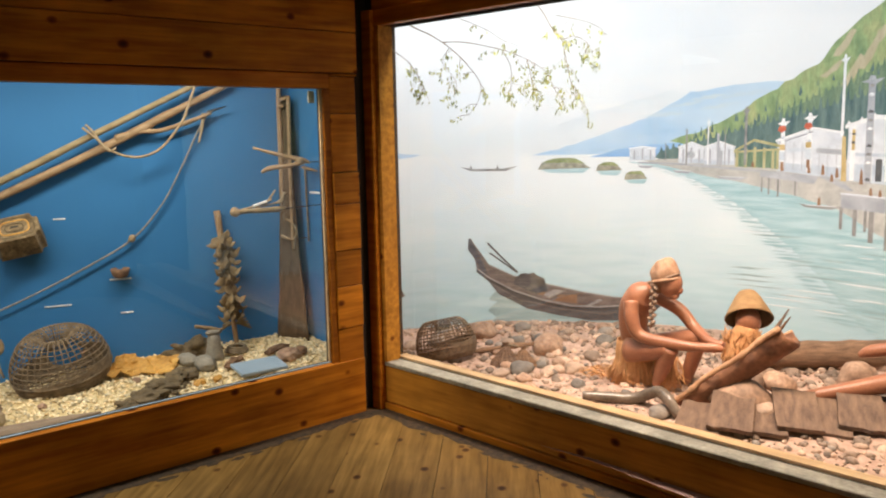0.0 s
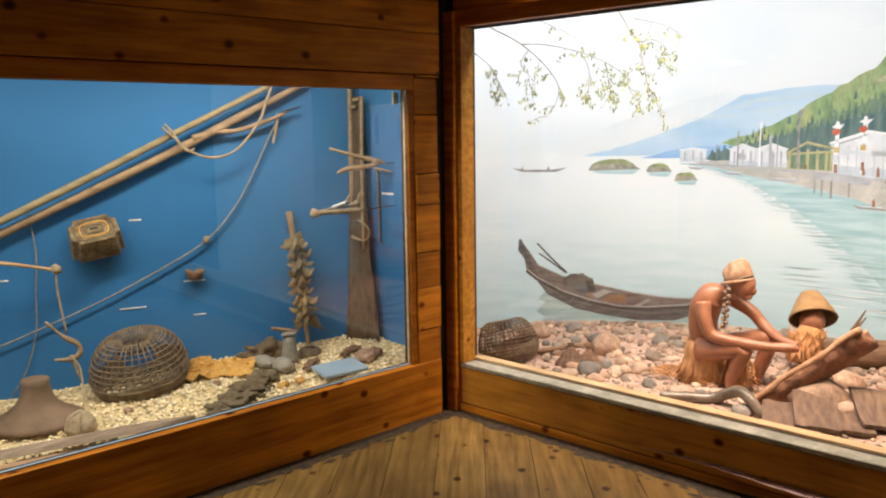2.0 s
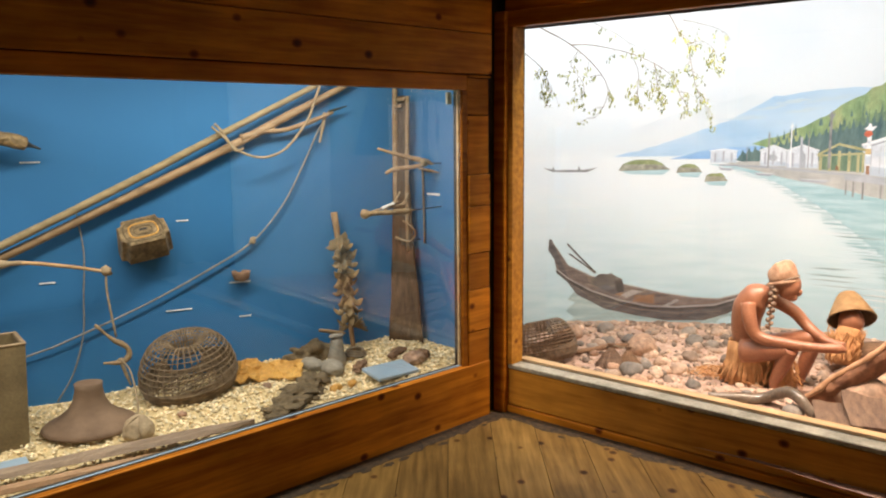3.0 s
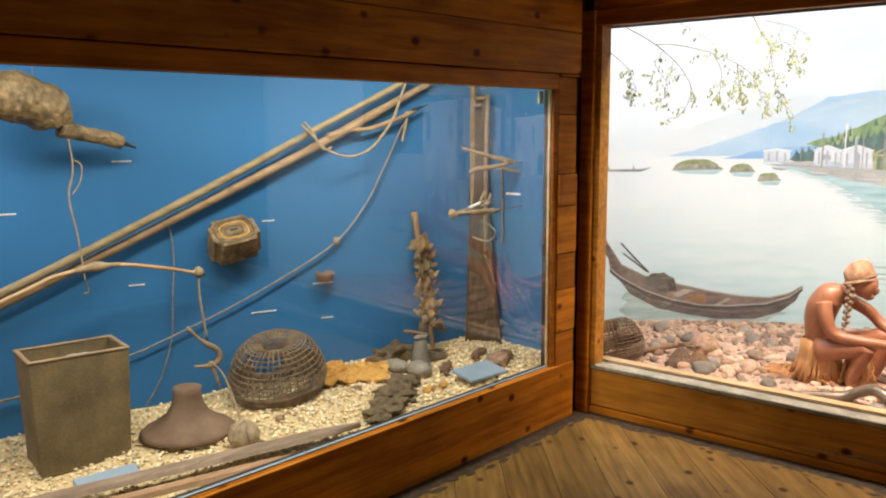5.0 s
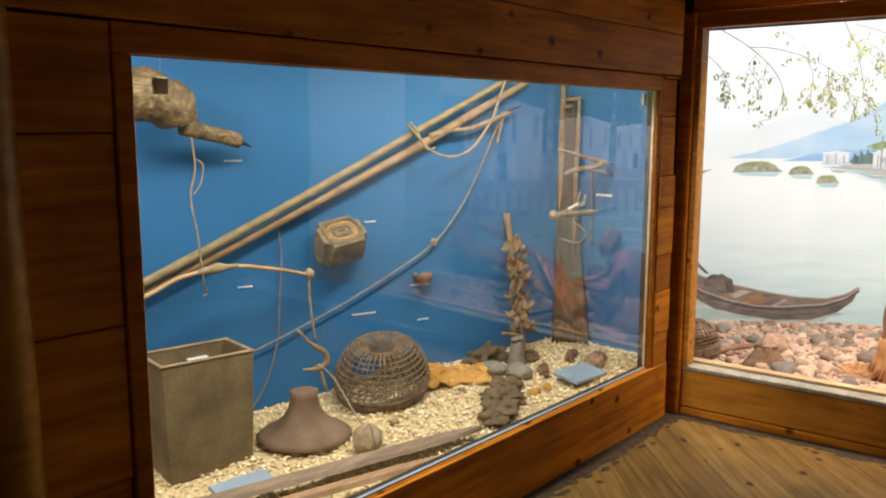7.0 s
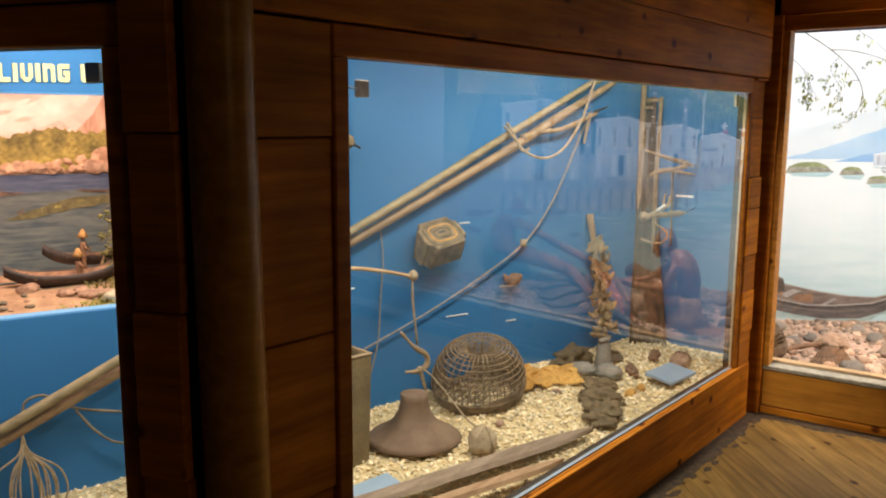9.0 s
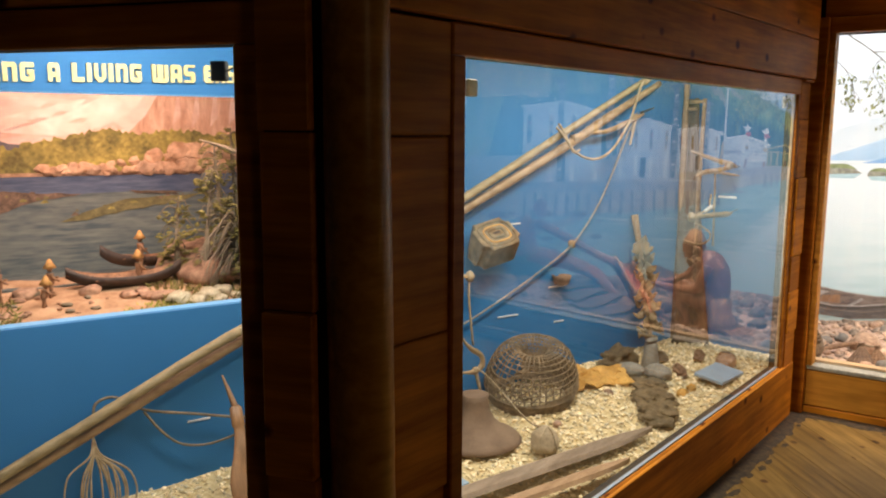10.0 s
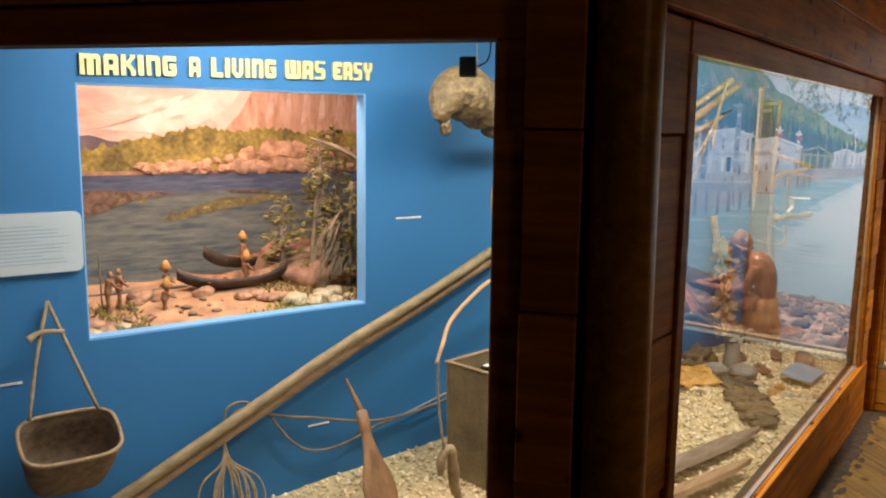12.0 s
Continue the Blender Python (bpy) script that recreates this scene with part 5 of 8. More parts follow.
def fish_trap(name, at, label, r=0.215, h=0.33, ribs=34, hoops=15, mat=CANE, seed=1, squash=0.9):
    """A globe-shaped woven trap with an inward funnel: ribs and hoops of cane, a denser base."""
    t = thing(name, at, label, "fish trap")
    rr = random.Random(seed)

    def prof(v):
        # outer wall from the base upwards, then the funnel down inside
        ctrl = [(0.80, 0.0), (0.95, 0.12), (1.02, 0.30), (1.0, 0.50), (0.92, 0.69), (0.79, 0.87), (0.61, 0.985), (0.45, 1.0), (0.30, 0.93), (0.21, 0.74)]
        f = v * (len(ctrl) - 1)
        i = min(int(f), len(ctrl) - 2)
        a, b_ = ctrl[i], ctrl[i + 1]
        return (a[0] + (b_[0] - a[0]) * (f - i)) * r, (a[1] + (b_[1] - a[1]) * (f - i)) * h

    for k in range(ribs):
        a = 6.2832 * k / ribs + rr.uniform(-0.03, 0.03)
        pts = []
        for j in range(10):
            q, z = prof(j / 9)
            pts.append((q * math.cos(a + 0.03 * noise.noise(Vector((k, j, 0)))), squash * q * math.sin(a), z))
        part("rib", tube(pts, 0.0031, 5, 3), mat, t)
    for k in range(hoops):
        v = (k + 0.3) / (hoops + 0.3) * 0.97
        q, z = prof(v)
        q *= 1.012
        part("hoop", tube([(q * math.cos(6.2832 * j / 24), squash * q * math.sin(6.2832 * j / 24), z + 0.004 * noise.noise(Vector((j * 0.6, k, 2)))) for j in range(25)], 0.0030 if v > 0.25 else 0.0046, 5, 2), mat, t)
    bm = bmesh.new()
    for k in range(17):
        ring = []
        for j in range(33):
            a = 6.2832 * j / 32
            # the close twining climbs higher on one side
            q, z = prof((0.012 + 0.0155 * k) * (1 + 0.25 * math.cos(a + 0.5)))
            ring.append((q * math.cos(a), squash * q * math.sin(a), z + 0.009 * noise.noise(Vector((j * 1.9, k, 7)))))
        bm = tube(ring, 0.0058, 5, 1, bm=bm)
    part("base_weave", bm, mat, t, "densely twined base")
    bm = bmesh.new()
    for a, b_ in ((0.0, 1.57), (0.78, 2.36)):
        for o in range(-4, 5):
            w = r * 0.8 * o / 4.6
            l = math.sqrt(max(0.0, (r * 0.82) ** 2 - w * w))
            bm = tube([(math.cos(a) * -l - math.sin(a) * w, squash * (math.sin(a) * -l + math.cos(a) * w), 0.006), (math.cos(a) * l - math.sin(a) * w, squash * (math.sin(a) * l + math.cos(a) * w), 0.008)], 0.0045, 5, 1, bm=bm)
    part("floor_weave", bm, mat, t)
    return t


fish_trap("globe_fish_trap", on_gravel(0.735, 3.885, 0, -0.004) @ pose(0, 0, 0, 9, -9, 0), "globe-shaped openwork cane fish trap tilted on the gravel", 0.236, 0.285, 40, 18)

hat = thing("basketry_hat", on_gravel(0.215, 3.84, 0, 0.0) @ Matrix.Diagonal((1.09, 1.09, 1.0, 1)), "brown flat-topped woven basketry hat with a wide brim", "hat")
part("crown", lathe([(0.185, 0.0), (0.192, 0.010), (0.176, 0.026), (0.128, 0.054), (0.088, 0.088), (0.065, 0.13), (0.055, 0.18), (0.057, 0.207), (0.045, 0.209), (0.01, 0.206)], 40, wobble=0.03), FELT, hat, smooth=True)

stone = thing("sinker_stone", on_gravel(0.30, 3.53, 0, 0.052), "round pale-brown stone sinker bound with thin cord on the gravel", "stone")
part("stone", blob((0.068, 0.058, 0.062), 0.16, 4, 2.0), STONE_BUFF, stone, smooth=True)
for turn in (20, 75):
    part("cord", tube([pose(0, 0, 0, 0, 0, turn) @ Vector((0.067 * math.cos(6.2832 * j / 18), 0.006 * math.sin(j), 0.064 * math.sin(6.2832 * j / 18))) for j in range(19)], 0.0032, 6, 2), ROPE, stone, "thin binding cord", smooth=True)
iv = stone.matrix_world.inverted()
part("cord", tube([(0.0, 0.03, 0.055), iv @ Vector((0.37, 3.68, 0.30)), iv @ Vector((0.44, 3.90, 0.40)), iv @ on_back(2.09, 0.45, 0.18)], 0.0042, 6, 8, wobble=0.2), ROPE, stone, "slack line up to the hook", smooth=True)


def blade(name, p0, p1, w0, w1, thick, label, mat):
    """A long flat paddle-like blade lying on the gravel."""
    a, b_ = Vector(p0), Vector(p1)
    n = 16
    bm = bmesh.new()
    rings = []
    d = (b_ - a).normalized()
    side = Vector((-d.y, d.x, 0))
    for k in range(n + 1):
        t = k / n
        w = w0 + (w1 - w0) * t
        if t > 0.78:
            w *= max(0.12, 1 - ((t - 0.78) / 0.22) ** 2)
        c = a.lerp(b_, t)
        rings.append([bm.verts.new(c + side * (w / 2 * u) + Vector((0, 0, thick * v))) for u, v in ((-1, 0), (-0.7, 1), (0.7, 1), (1, 0), (0.6, -0.5), (-0.6, -0.5))])
    for r0, r1 in zip(rings, rings[1:]):
        for j in range(6):
            bm.faces.new((r0[j], r0[(j + 1) % 6], r1[(j + 1) % 6], r1[j]))
    bm.faces.new(rings[0][::-1])
    bm.faces.new(rings[-1])
    t = thing(name, IDENT, label, "paddle", "wooden blades on the gravel")
    part("blade", bm, mat, t, smooth=False)
    return t


blade("paddle", (-0.62, 3.665, 0.195), (0.70, 3.235, 0.256), 0.085, 0.10, 0.016, "long grey-brown whalebone-like wooden blade lying on gravel", BLADE_WOOD)
blade("paddle", (-0.55, 3.505, 0.185), (0.36, 3.175, 0.240), 0.055, 0.07, 0.016, "shorter tan wooden blade lying on gravel", RED_BLADE)


def tag_plate(x, y, l, w, turn, label):
    t = thing("caption_plate", on_gravel(x, y, turn, 0.022) @ pose(0, 0, 0, 8, 0, 0), label, "caption plate", "caption plates")
    part("plate", box(-l / 2, l / 2, -w / 2, w / 2, 0, 0.018, 0.003), TAG_BLUE, t)


tag_plate(1.505, 3.238, 0.255, 0.155, -4, "pale blue slanted caption plate near the glass")
tag_plate(-0.235, 3.67, 0.24, 0.085, -6, "small pale blue caption plate near the glass")

# bark sheet
bm = bmesh.new()
grid = []
for i in range(15):
    grid.append([bm.verts.new((-0.17 + 0.34 * i / 14 + 0.02 * noise.noise(Vector((i * 0.9, j * 0.9, 1))), -0.085 + 0.17 * j / 9 + 0.045 * noise.noise(Vector((i * 1.37, j * 0.31, 5))) + 0.02 * noise.noise(Vector((i * 3.1, j * 0.5, 8))), 0.024 + 0.045 * j / 9 + 0.026 * noise.noise(Vector((i * 0.45, j * 0.5, 9))))) for j in range(10)])
for i in range(14):
    for j in range(9):
        bm.faces.new((grid[i][j], grid[i + 1][j], grid[i + 1][j + 1], grid[i][j + 1]))
ext = bmesh.ops.extrude_face_region(bm, geom=bm.faces[:])
bmesh.ops.translate(bm, vec=(0, 0, -0.007), verts=[v for v in ext["geom"] if isinstance(v, bmesh.types.BMVert)])
solo("bark_sheet", bm, ORANGE_BARK, on_gravel(1.085, 3.705, -35, -0.005), "curled orange-yellow bark sheet with ragged edges", "bark", smooth=False)


def clump(name, x, y, size, seed, mat, label, lift=0.0, turn=0.0, rough=0.5, group="", category="stone"):
    return solo(name, blob(size, rough, 4 if max(size) > 0.06 else 3, seed, 2.0), mat, on_gravel(x, y, turn, lift), label, category, group, smooth=True)


for k, (x, y, sx, sy) in enumerate(((0.855, 3.285, 0.062, 0.058), (0.965, 3.335, 0.095, 0.075), (1.085, 3.395, 0.085, 0.08), (1.19, 3.48, 0.085, 0.06))):
    clump("moss_mat", x, y, (sx * 1.25, sy * 1.1, 0.03), 3.0 + k, TURF, "dark brown matted moss bundle on gravel", 0.012, 35 + 8 * k, 0.7, "moss bundles", "moss")
clump("moss_mat", 1.37, 3.745, (0.13, 0.06, 0.062), 11.0, TURF, "heaped dark moss against the back wall", 0.02, -15, 0.8, "moss bundles", "moss")
clump("oval_stone", 1.285, 3.62, (0.07, 0.04, 0.038), 4.0, STONE_COOL, "smooth grey oval stone", 0.03, -75, 0.12, "grey stones in the case")
clump("oval_stone", 1.325, 3.49, (0.072, 0.047, 0.045), 5.0, STONE_COOL, "smooth grey oval stone", 0.032, -80, 0.12, "grey stones in the case")
maul = thing("stone_maul", on_gravel(1.42, 3.575), "upright grey stone maul with a carved top", "maul")
part("foot", lathe([(0.048, 0.0), (0.05, 0.03), (0.04, 0.075), (0.036, 0.11), (0.034, 0.135), (0.02, 0.15)], 18, wobble=0.1), STONE_COOL, maul, smooth=True)
part("cap", blob((0.04, 0.03, 0.018), 0.4, 3, 3, at=pose(0, 0, 0.158)), STONE_COOL, maul, smooth=True)
part("stick", tube([(-0.09, 0.03, 0.20), (-0.03, 0.01, 0.185), (0.05, -0.01, 0.165)], [0.009, 0.012, 0.006], 8, 4, wobble=0.3), CARVED, maul, smooth=True)
coil = thing("root_coil", on_gravel(1.56, 3.60, 0, 0.0), "small coil of split roots at the fish stick's foot", "coil")
for k in range(3):
    part("turn", tube([((0.062 - 0.008 * k) * math.cos(6.2832 * j / 14), (0.055 - 0.006 * k) * math.sin(6.2832 * j / 14), 0.012 + 0.011 * k + 0.004 * math.sin(j)) for j in range(15)], 0.007, 7, 3), TWIG, coil, smooth=True)
clump("twisted_root", 1.46, 3.43, (0.085, 0.028, 0.022), 8.0, BARK, "twisted brown root lying on gravel", 0.015, 35, 0.6, "", "root")
clump("oval_stone", 1.705, 3.275, (0.07, 0.05, 0.04), 7.0, STONE_TAN, "brown rounded stone near the glass", 0.025, 0, 0.2, "grey stones in the case")
clump("flat_stone", 1.715, 3.425, (0.10, 0.028, 0.02), 9.0, BARK, "long brown stone club", 0.02, 20, 0.3, "", "club")
clump("flat_stone", 1.80, 3.30, (0.05, 0.03, 0.022), 10.0, BARK, "small dark brown stone on gravel", 0.02, 70, 0.3)
for k, (x, y, s) in enumerate(((1.21, 3.31, 0.026), (1.30, 3.30, 0.022), (1.0, 3.60, 0.02), (1.12, 3.70, 0.022), (0.55, 3.62, 0.018))):
    clump("gravel_lump", x, y, (s * 1.2, s, s * 0.9), 20.0 + k, ORANGE_BARK if k < 2 else STONE_TAN, "tan lump of rock on the gravel", 0.008, 40 * k, 0.4, "tan lumps")

# stick of dried fish
rack = thing("fish_stick", pose(1.59, 3.64, 0.28), "upright split stick strung with dried brown fish", "dried fish")
part("stick", tube([(0.0, 0.0, 0.0), (-0.012, 0.05, 0.4), (-0.018, 0.13, 0.81)], [0.013, 0.014, 0.019], 10, 6, wobble=0.15), REDBARK_POLE, rack, smooth=True)
r7 = random.Random(5)
for k in range(9):
    # split fish threaded in tiers, tails curling outwards and up
    z = 0.235 + 0.052 * k
    cx, cy = -0.014 * z - 0.004, 0.15 * z
    for sgn in (-1, 1):
        for q in range(2):
            l, up = r7.uniform(0.055, 0.085), r7.uniform(-0.012, 0.03)
            a = math.pi * (0.0 if sgn > 0 else 1.0) + r7.uniform(-0.5, 0.5) - 0.35 + 1.1 * q
            dx, dy = math.cos(a), math.sin(a)
            part("fish", tube([(cx, cy - 0.012, z + 0.03), (cx + dx * l * 0.42, cy + dy * l * 0.42 - 0.012, z - 0.008), (cx + dx * l * 0.75, cy + dy * l * 0.75 - 0.012, z - 0.03), (cx + dx * l * 1.2, cy + dy * l * 1.2 - 0.012, z + up - 0.02)], [0.010, 0.024, 0.020, 0.003], 8, 5, wobble=0.9, flat=0.3), FISH, rack, smooth=True)
    part("fish", blob((0.024, 0.014, 0.034), 0.7, 3, k * 1.7, 2.4, at=pose(cx + r7.uniform(-0.012, 0.012), cy - 0.02, z + 0.01, 0, r7.uniform(-30, 30), 0)), FISH, rack, smooth=True)
for k in range(5):
    part("crossbar", tube([(-0.075 + 0.012 * k, 0.05 + 0.01 * k, 0.145 + 0.012 * k), (0.0, 0.02, 0.18), (0.075 - 0.01 * k, -0.03, 0.15 + 0.02 * k)], 0.0055, 7, 4, wobble=0.4), FISH, rack, smooth=True)

# bentwood box
bx = thing("bentwood_box", pose(-0.22, 3.885, gravel_z(-0.22, 3.95) - 0.012, 0, 0, -8.3), "tall open bentwood box of aged grey-brown wood", "box")
W2, D2, H2, T2 = 0.195, 0.25, 0.475, 0.016
for nm, q in (("front", (-W2, W2, 0, T2)), ("back", (-W2, W2, D2 - T2, D2)), ("side", (-W2, -W2 + T2, T2, D2 - T2)), ("side", (W2 - T2, W2, T2, D2 - T2))):
    bm = box(*q, 0, H2, 0.004)
    for v in bm.verts:
        v.co.x *= 1 - 0.09 * (1 - v.co.z / H2)
    part(nm, bm, BOXWOOD, bx)
part("bottom", box(-W2 * 0.9, W2 * 0.9, T2, D2 - T2, 0.0, 0.02), BOXWOOD, bx)
for q in ((-W2 - 0.004, W2 + 0.004, -0.004, T2 + 0.002), (-W2 - 0.004, W2 + 0.004, D2 - T2 - 0.002, D2 + 0.004)):
    part("rim", box(*q, H2, H2 + 0.008, 0.003), CARVED, bx, "paler worn rim")
for q in ((-W2 - 0.004, -W2 + T2, T2 + 0.003, D2 - T2 - 0.003), (W2 - T2, W2 + 0.004, T2 + 0.003, D2 - T2 - 0.003)):
    part("rim", box(*q, H2, H2 + 0.008, 0.003), CARVED, bx)
part("paper_slip", box(0.0, 0.09, D2 - 0.05, D2 - 0.02, H2 - 0.05, H2 - 0.047), LABEL, bx, "white paper slip inside")

# ladle, rope and root bundle, hanging basket
lb0, lb1 = on_back(0.925, 0.15, 0.37), on_back(0.945, 0.60, 0.09)
lz = (lb1 - lb0).normalized()
lx = Vector((0.951, -0.310, 0)).normalized()
lx = (lx - lz * lx.dot(lz)).normalized()
ly = lz.cross(lx)
ladle = thing("wooden_ladle", Matrix(((lx.x, ly.x, lz.x, lb0.x), (lx.y, ly.y, lz.y, lb0.y), (lx.z, ly.z, lz.z, lb0.z), (0, 0, 0, 1))), "reddish wooden ladle with a broad bowl leaning on the wall", "ladle")
bm = bmesh.new()
rings = []
for z, w, d in ((0.0, 0.030, 0.008), (0.012, 0.050, 0.012), (0.05, 0.068, 0.016), (0.10, 0.070, 0.017), (0.15, 0.058, 0.016), (0.20, 0.040, 0.015), (0.25, 0.027, 0.014), (0.29, 0.021, 0.013), (0.31, 0.021, 0.013), (0.315, 0.026, 0.015), (0.385, 0.024, 0.014), (0.39, 0.018, 0.012)):
    rings.append([bm.verts.new((w * math.cos(a), -d * math.sin(a) + (0.012 * max(0.0, 1 - abs(math.cos(a)) * 1.3) if math.sin(a) > 0 and z < 0.2 else 0), z)) for a in [6.2832 * j_ / 20 for j_ in range(20)]])
for a, c in zip(rings, rings[1:]):
    for j_ in range(20):
        bm.faces.new((a[j_], a[(j_ + 1) % 20], c[(j_ + 1) % 20], c[j_]))
bm.faces.new(rings[0][::-1])
bm.faces.new(rings[-1])
part("bowl", bm, LADLE_WOOD, ladle, smooth=True)
part("handle", tube([(0.0, 0.0, 0.385), (-0.012, 0.0, 0.44), (-0.03, 0.0, 0.52)], [0.013, 0.010, 0.004], 9, 5), LADLE_WOOD, ladle, smooth=True)
rope = thing("thin_rope", on_back(0.7, 0.46, 0.05), "thin brown rope strung loosely along the wall", "rope")
inv = rope.matrix_world.inverted()
part("strand", tube([inv @ p for p in wpts(0.05, (0.445, 0.49), (0.455, 0.546), (0.507, 0.564), (0.56, 0.541), (0.636, 0.489), (0.81, 0.442), (1.009, 0.389), (1.17, 0.373), (1.368, 0.389), (1.45, 0.41))], 0.0055, 7, 8, wobble=0.1), TWIG, rope, smooth=True)
part("strand", tube([inv @ p for p in wpts(0.05, (0.625, 0.484), (0.691, 0.389), (0.761, 0.328), (0.857, 0.306), (0.958, 0.318), (1.06, 0.35), (1.14, 0.372))], 0.005, 7, 8, wobble=0.1), TWIG, rope, smooth=True)
part("strand", tube([inv @ p for p in wpts(0.05, (0.46, 0.50), (0.50, 0.535), (0.58, 0.52))], 0.005, 7, 8), TWIG, rope, smooth=True)
roots = thing("root_bundle", on_back(0.44, 0.40, 0.08), "loose bundle of pale split roots hanging on the wall", "roots")
r8 = random.Random(3)
inv = roots.matrix_world.inverted()
for k in range(15):
    w = r8.uniform(-0.1, 0.12)
    part("root", tube([inv @ on_back(0.437, 0.43, 0.07), inv @ on_back(0.437 + w * 0.2, 0.36, 0.08), inv @ on_back(0.437 + w, 0.28 + r8.uniform(-0.03, 0.03), 0.09), inv @ on_back(0.437 + w * 1.1, 0.17, 0.10), inv @ on_back(0.44 + w * 0.3, 0.09, 0.10)], 0.0038, 6, 6, wobble=0.2), ROPE, roots, smooth=True)
bk = thing("hanging_basket", Matrix.Translation(on_back(-0.085, 0.56, 0.15)) @ BACK.to_3x3().to_4x4() @ pose(0, 0, 0, 30, 0, 0), "dark woven rectangular basket hung on a cord loop", "basket")
bm = bmesh.new()
rings = []
for z, k in ((-0.125, 0.74), (-0.06, 0.87), (0.0, 0.95), (0.05, 1.0), (0.052, 0.95), (0.0, 0.91), (-0.06, 0.83), (-0.115, 0.70)):
    rings.append([bm.verts.new((0.145 * k * math.copysign(abs(math.cos(a)) ** 0.55, math.cos(a)), 0.10 * k * math.copysign(abs(math.sin(a)) ** 0.55, math.sin(a)), z)) for a in [6.2832 * j / 28 for j in range(28)]])
for a, c in zip(rings, rings[1:]):
    for j in range(28):
        bm.faces.new((a[j], a[(j + 1) % 28], c[(j + 1) % 28], c[j]))
bm.faces.new(rings[0][::-1])
bm.faces.new(rings[-1])
part("body", bm, BASKETRY, bk, smooth=True)
part("rim", tube([(0.142 * math.copysign(abs(math.cos(a)) ** 0.55, math.cos(a)), 0.098 * math.copysign(abs(math.sin(a)) ** 0.55, math.sin(a)), 0.053) for a in [6.2832 * j / 24 for j in range(25)]], 0.007, 7, 2), CARVED, bk, smooth=True)
iv = bk.matrix_world.inverted()
for s, z in ((-0.188, 0.66), (0.01, 0.66)):
    part("cord", tube([iv @ on_back(s, z, 0.13), iv @ on_back(-0.10 + (s + 0.09) * 0.5, 0.84, 0.08), iv @ on_back(-0.10, 1.0, 0.02)], 0.006, 7, 4, wobble=0.2), ROPE, bk, "pale hanging cord", smooth=True)
part("cord", tube([iv @ on_back(-0.17, 0.895, 0.07), iv @ on_back(-0.13, 0.915, 0.07), iv @ on_back(-0.065, 0.91, 0.07)], [0.014, 0.007, 0.007], 7, 4, wobble=0.3), ROPE, bk, smooth=True)

# text panel
pn = thing("text_panel", Matrix.Translation(on_back(-0.127, 1.182, 0.0)) @ BACK.to_3x3().to_4x4(), "light grey rounded text panel with small unreadable print", "sign")
bm = bmesh.new()
ring = []
for cx, cz, a0 in ((0.118, 0.072, 0), (-0.123, 0.072, 90), (-0.123, -0.072, 180), (0.118, -0.072, 270)):
    ring += [bm.verts.new((cx + 0.022 * math.cos(radians(a0 + 15 * q)), -0.02, cz + 0.022 * math.sin(radians(a0 + 15 * q)))) for q in range(7)]
f = bm.faces.new(ring)
ext = bmesh.ops.extrude_face_region(bm, geom=[f])
bmesh.ops.translate(bm, vec=(0, 0.019, 0), verts=[v for v in ext["geom"] if isinstance(v, bmesh.types.BMVert)])
part("plate", bm, PANEL_GREY, pn)
rr = random.Random(2)
for k in range(11):
    part("print_bar", box(-0.13, 0.11 - (rr.uniform(0.0, 0.04) if k % 4 else 0.09), -0.0215, -0.02, 0.052 - 0.0115 * k, 0.0545 - 0.0115 * k), TAG_BLUE, pn)

# raised lettering
title = thing("wall_lettering", Matrix.Translation(on_back(0.0, 1.705, 0.0)) @ BACK.to_3x3().to_4x4(), "raised cream letters reading MAKING A LIVING WAS EASY", "lettering")
spans = (("MAKING", 0.030, 0.338), ("A", 0.372, 0.418), ("LIVING", 0.448, 0.691), ("WAS", 0.720, 0.886), ("EASY", 0.912, 1.088))


ARCH, STEMS = ("#####b", "######"), ("##..##",) * 6
GLYPHS = {
    "M": ("########b", "#########", *("##.###.##",) * 6), "A": ("a####b", "######", "##..##", "##..##", "######", "######", "##..##", "##..##"),
    "K": ("##..##", "##.a#d", "##a#d.", "####..", "##c#b.", "##.c#b", "##..##", "##..##"), "I": ("##",) * 8, "N": (*ARCH, *STEMS),
    "G": ("a#####", "######", "##....", "##.###", "##.###", "##..##", "######", "c####d"), "L": (*("##...",) * 6, "#####", "#####"),
    "V": (*STEMS, "c####d", ".c##d."), "W": (*("##.###.##",) * 6, "#########", "c#######d"), "S": ("a#####", "##....", "##....", "#####b", "c#####", "....##", "....##", "#####d"),
    "E": ("a####", "#####", "##...", "####.", "####.", "##...", "#####", "c####"), "Y": ("##..##", "##..##", "##..##", "c####d", ".c##d.", "..##..", "..##..", "..##.."),
}


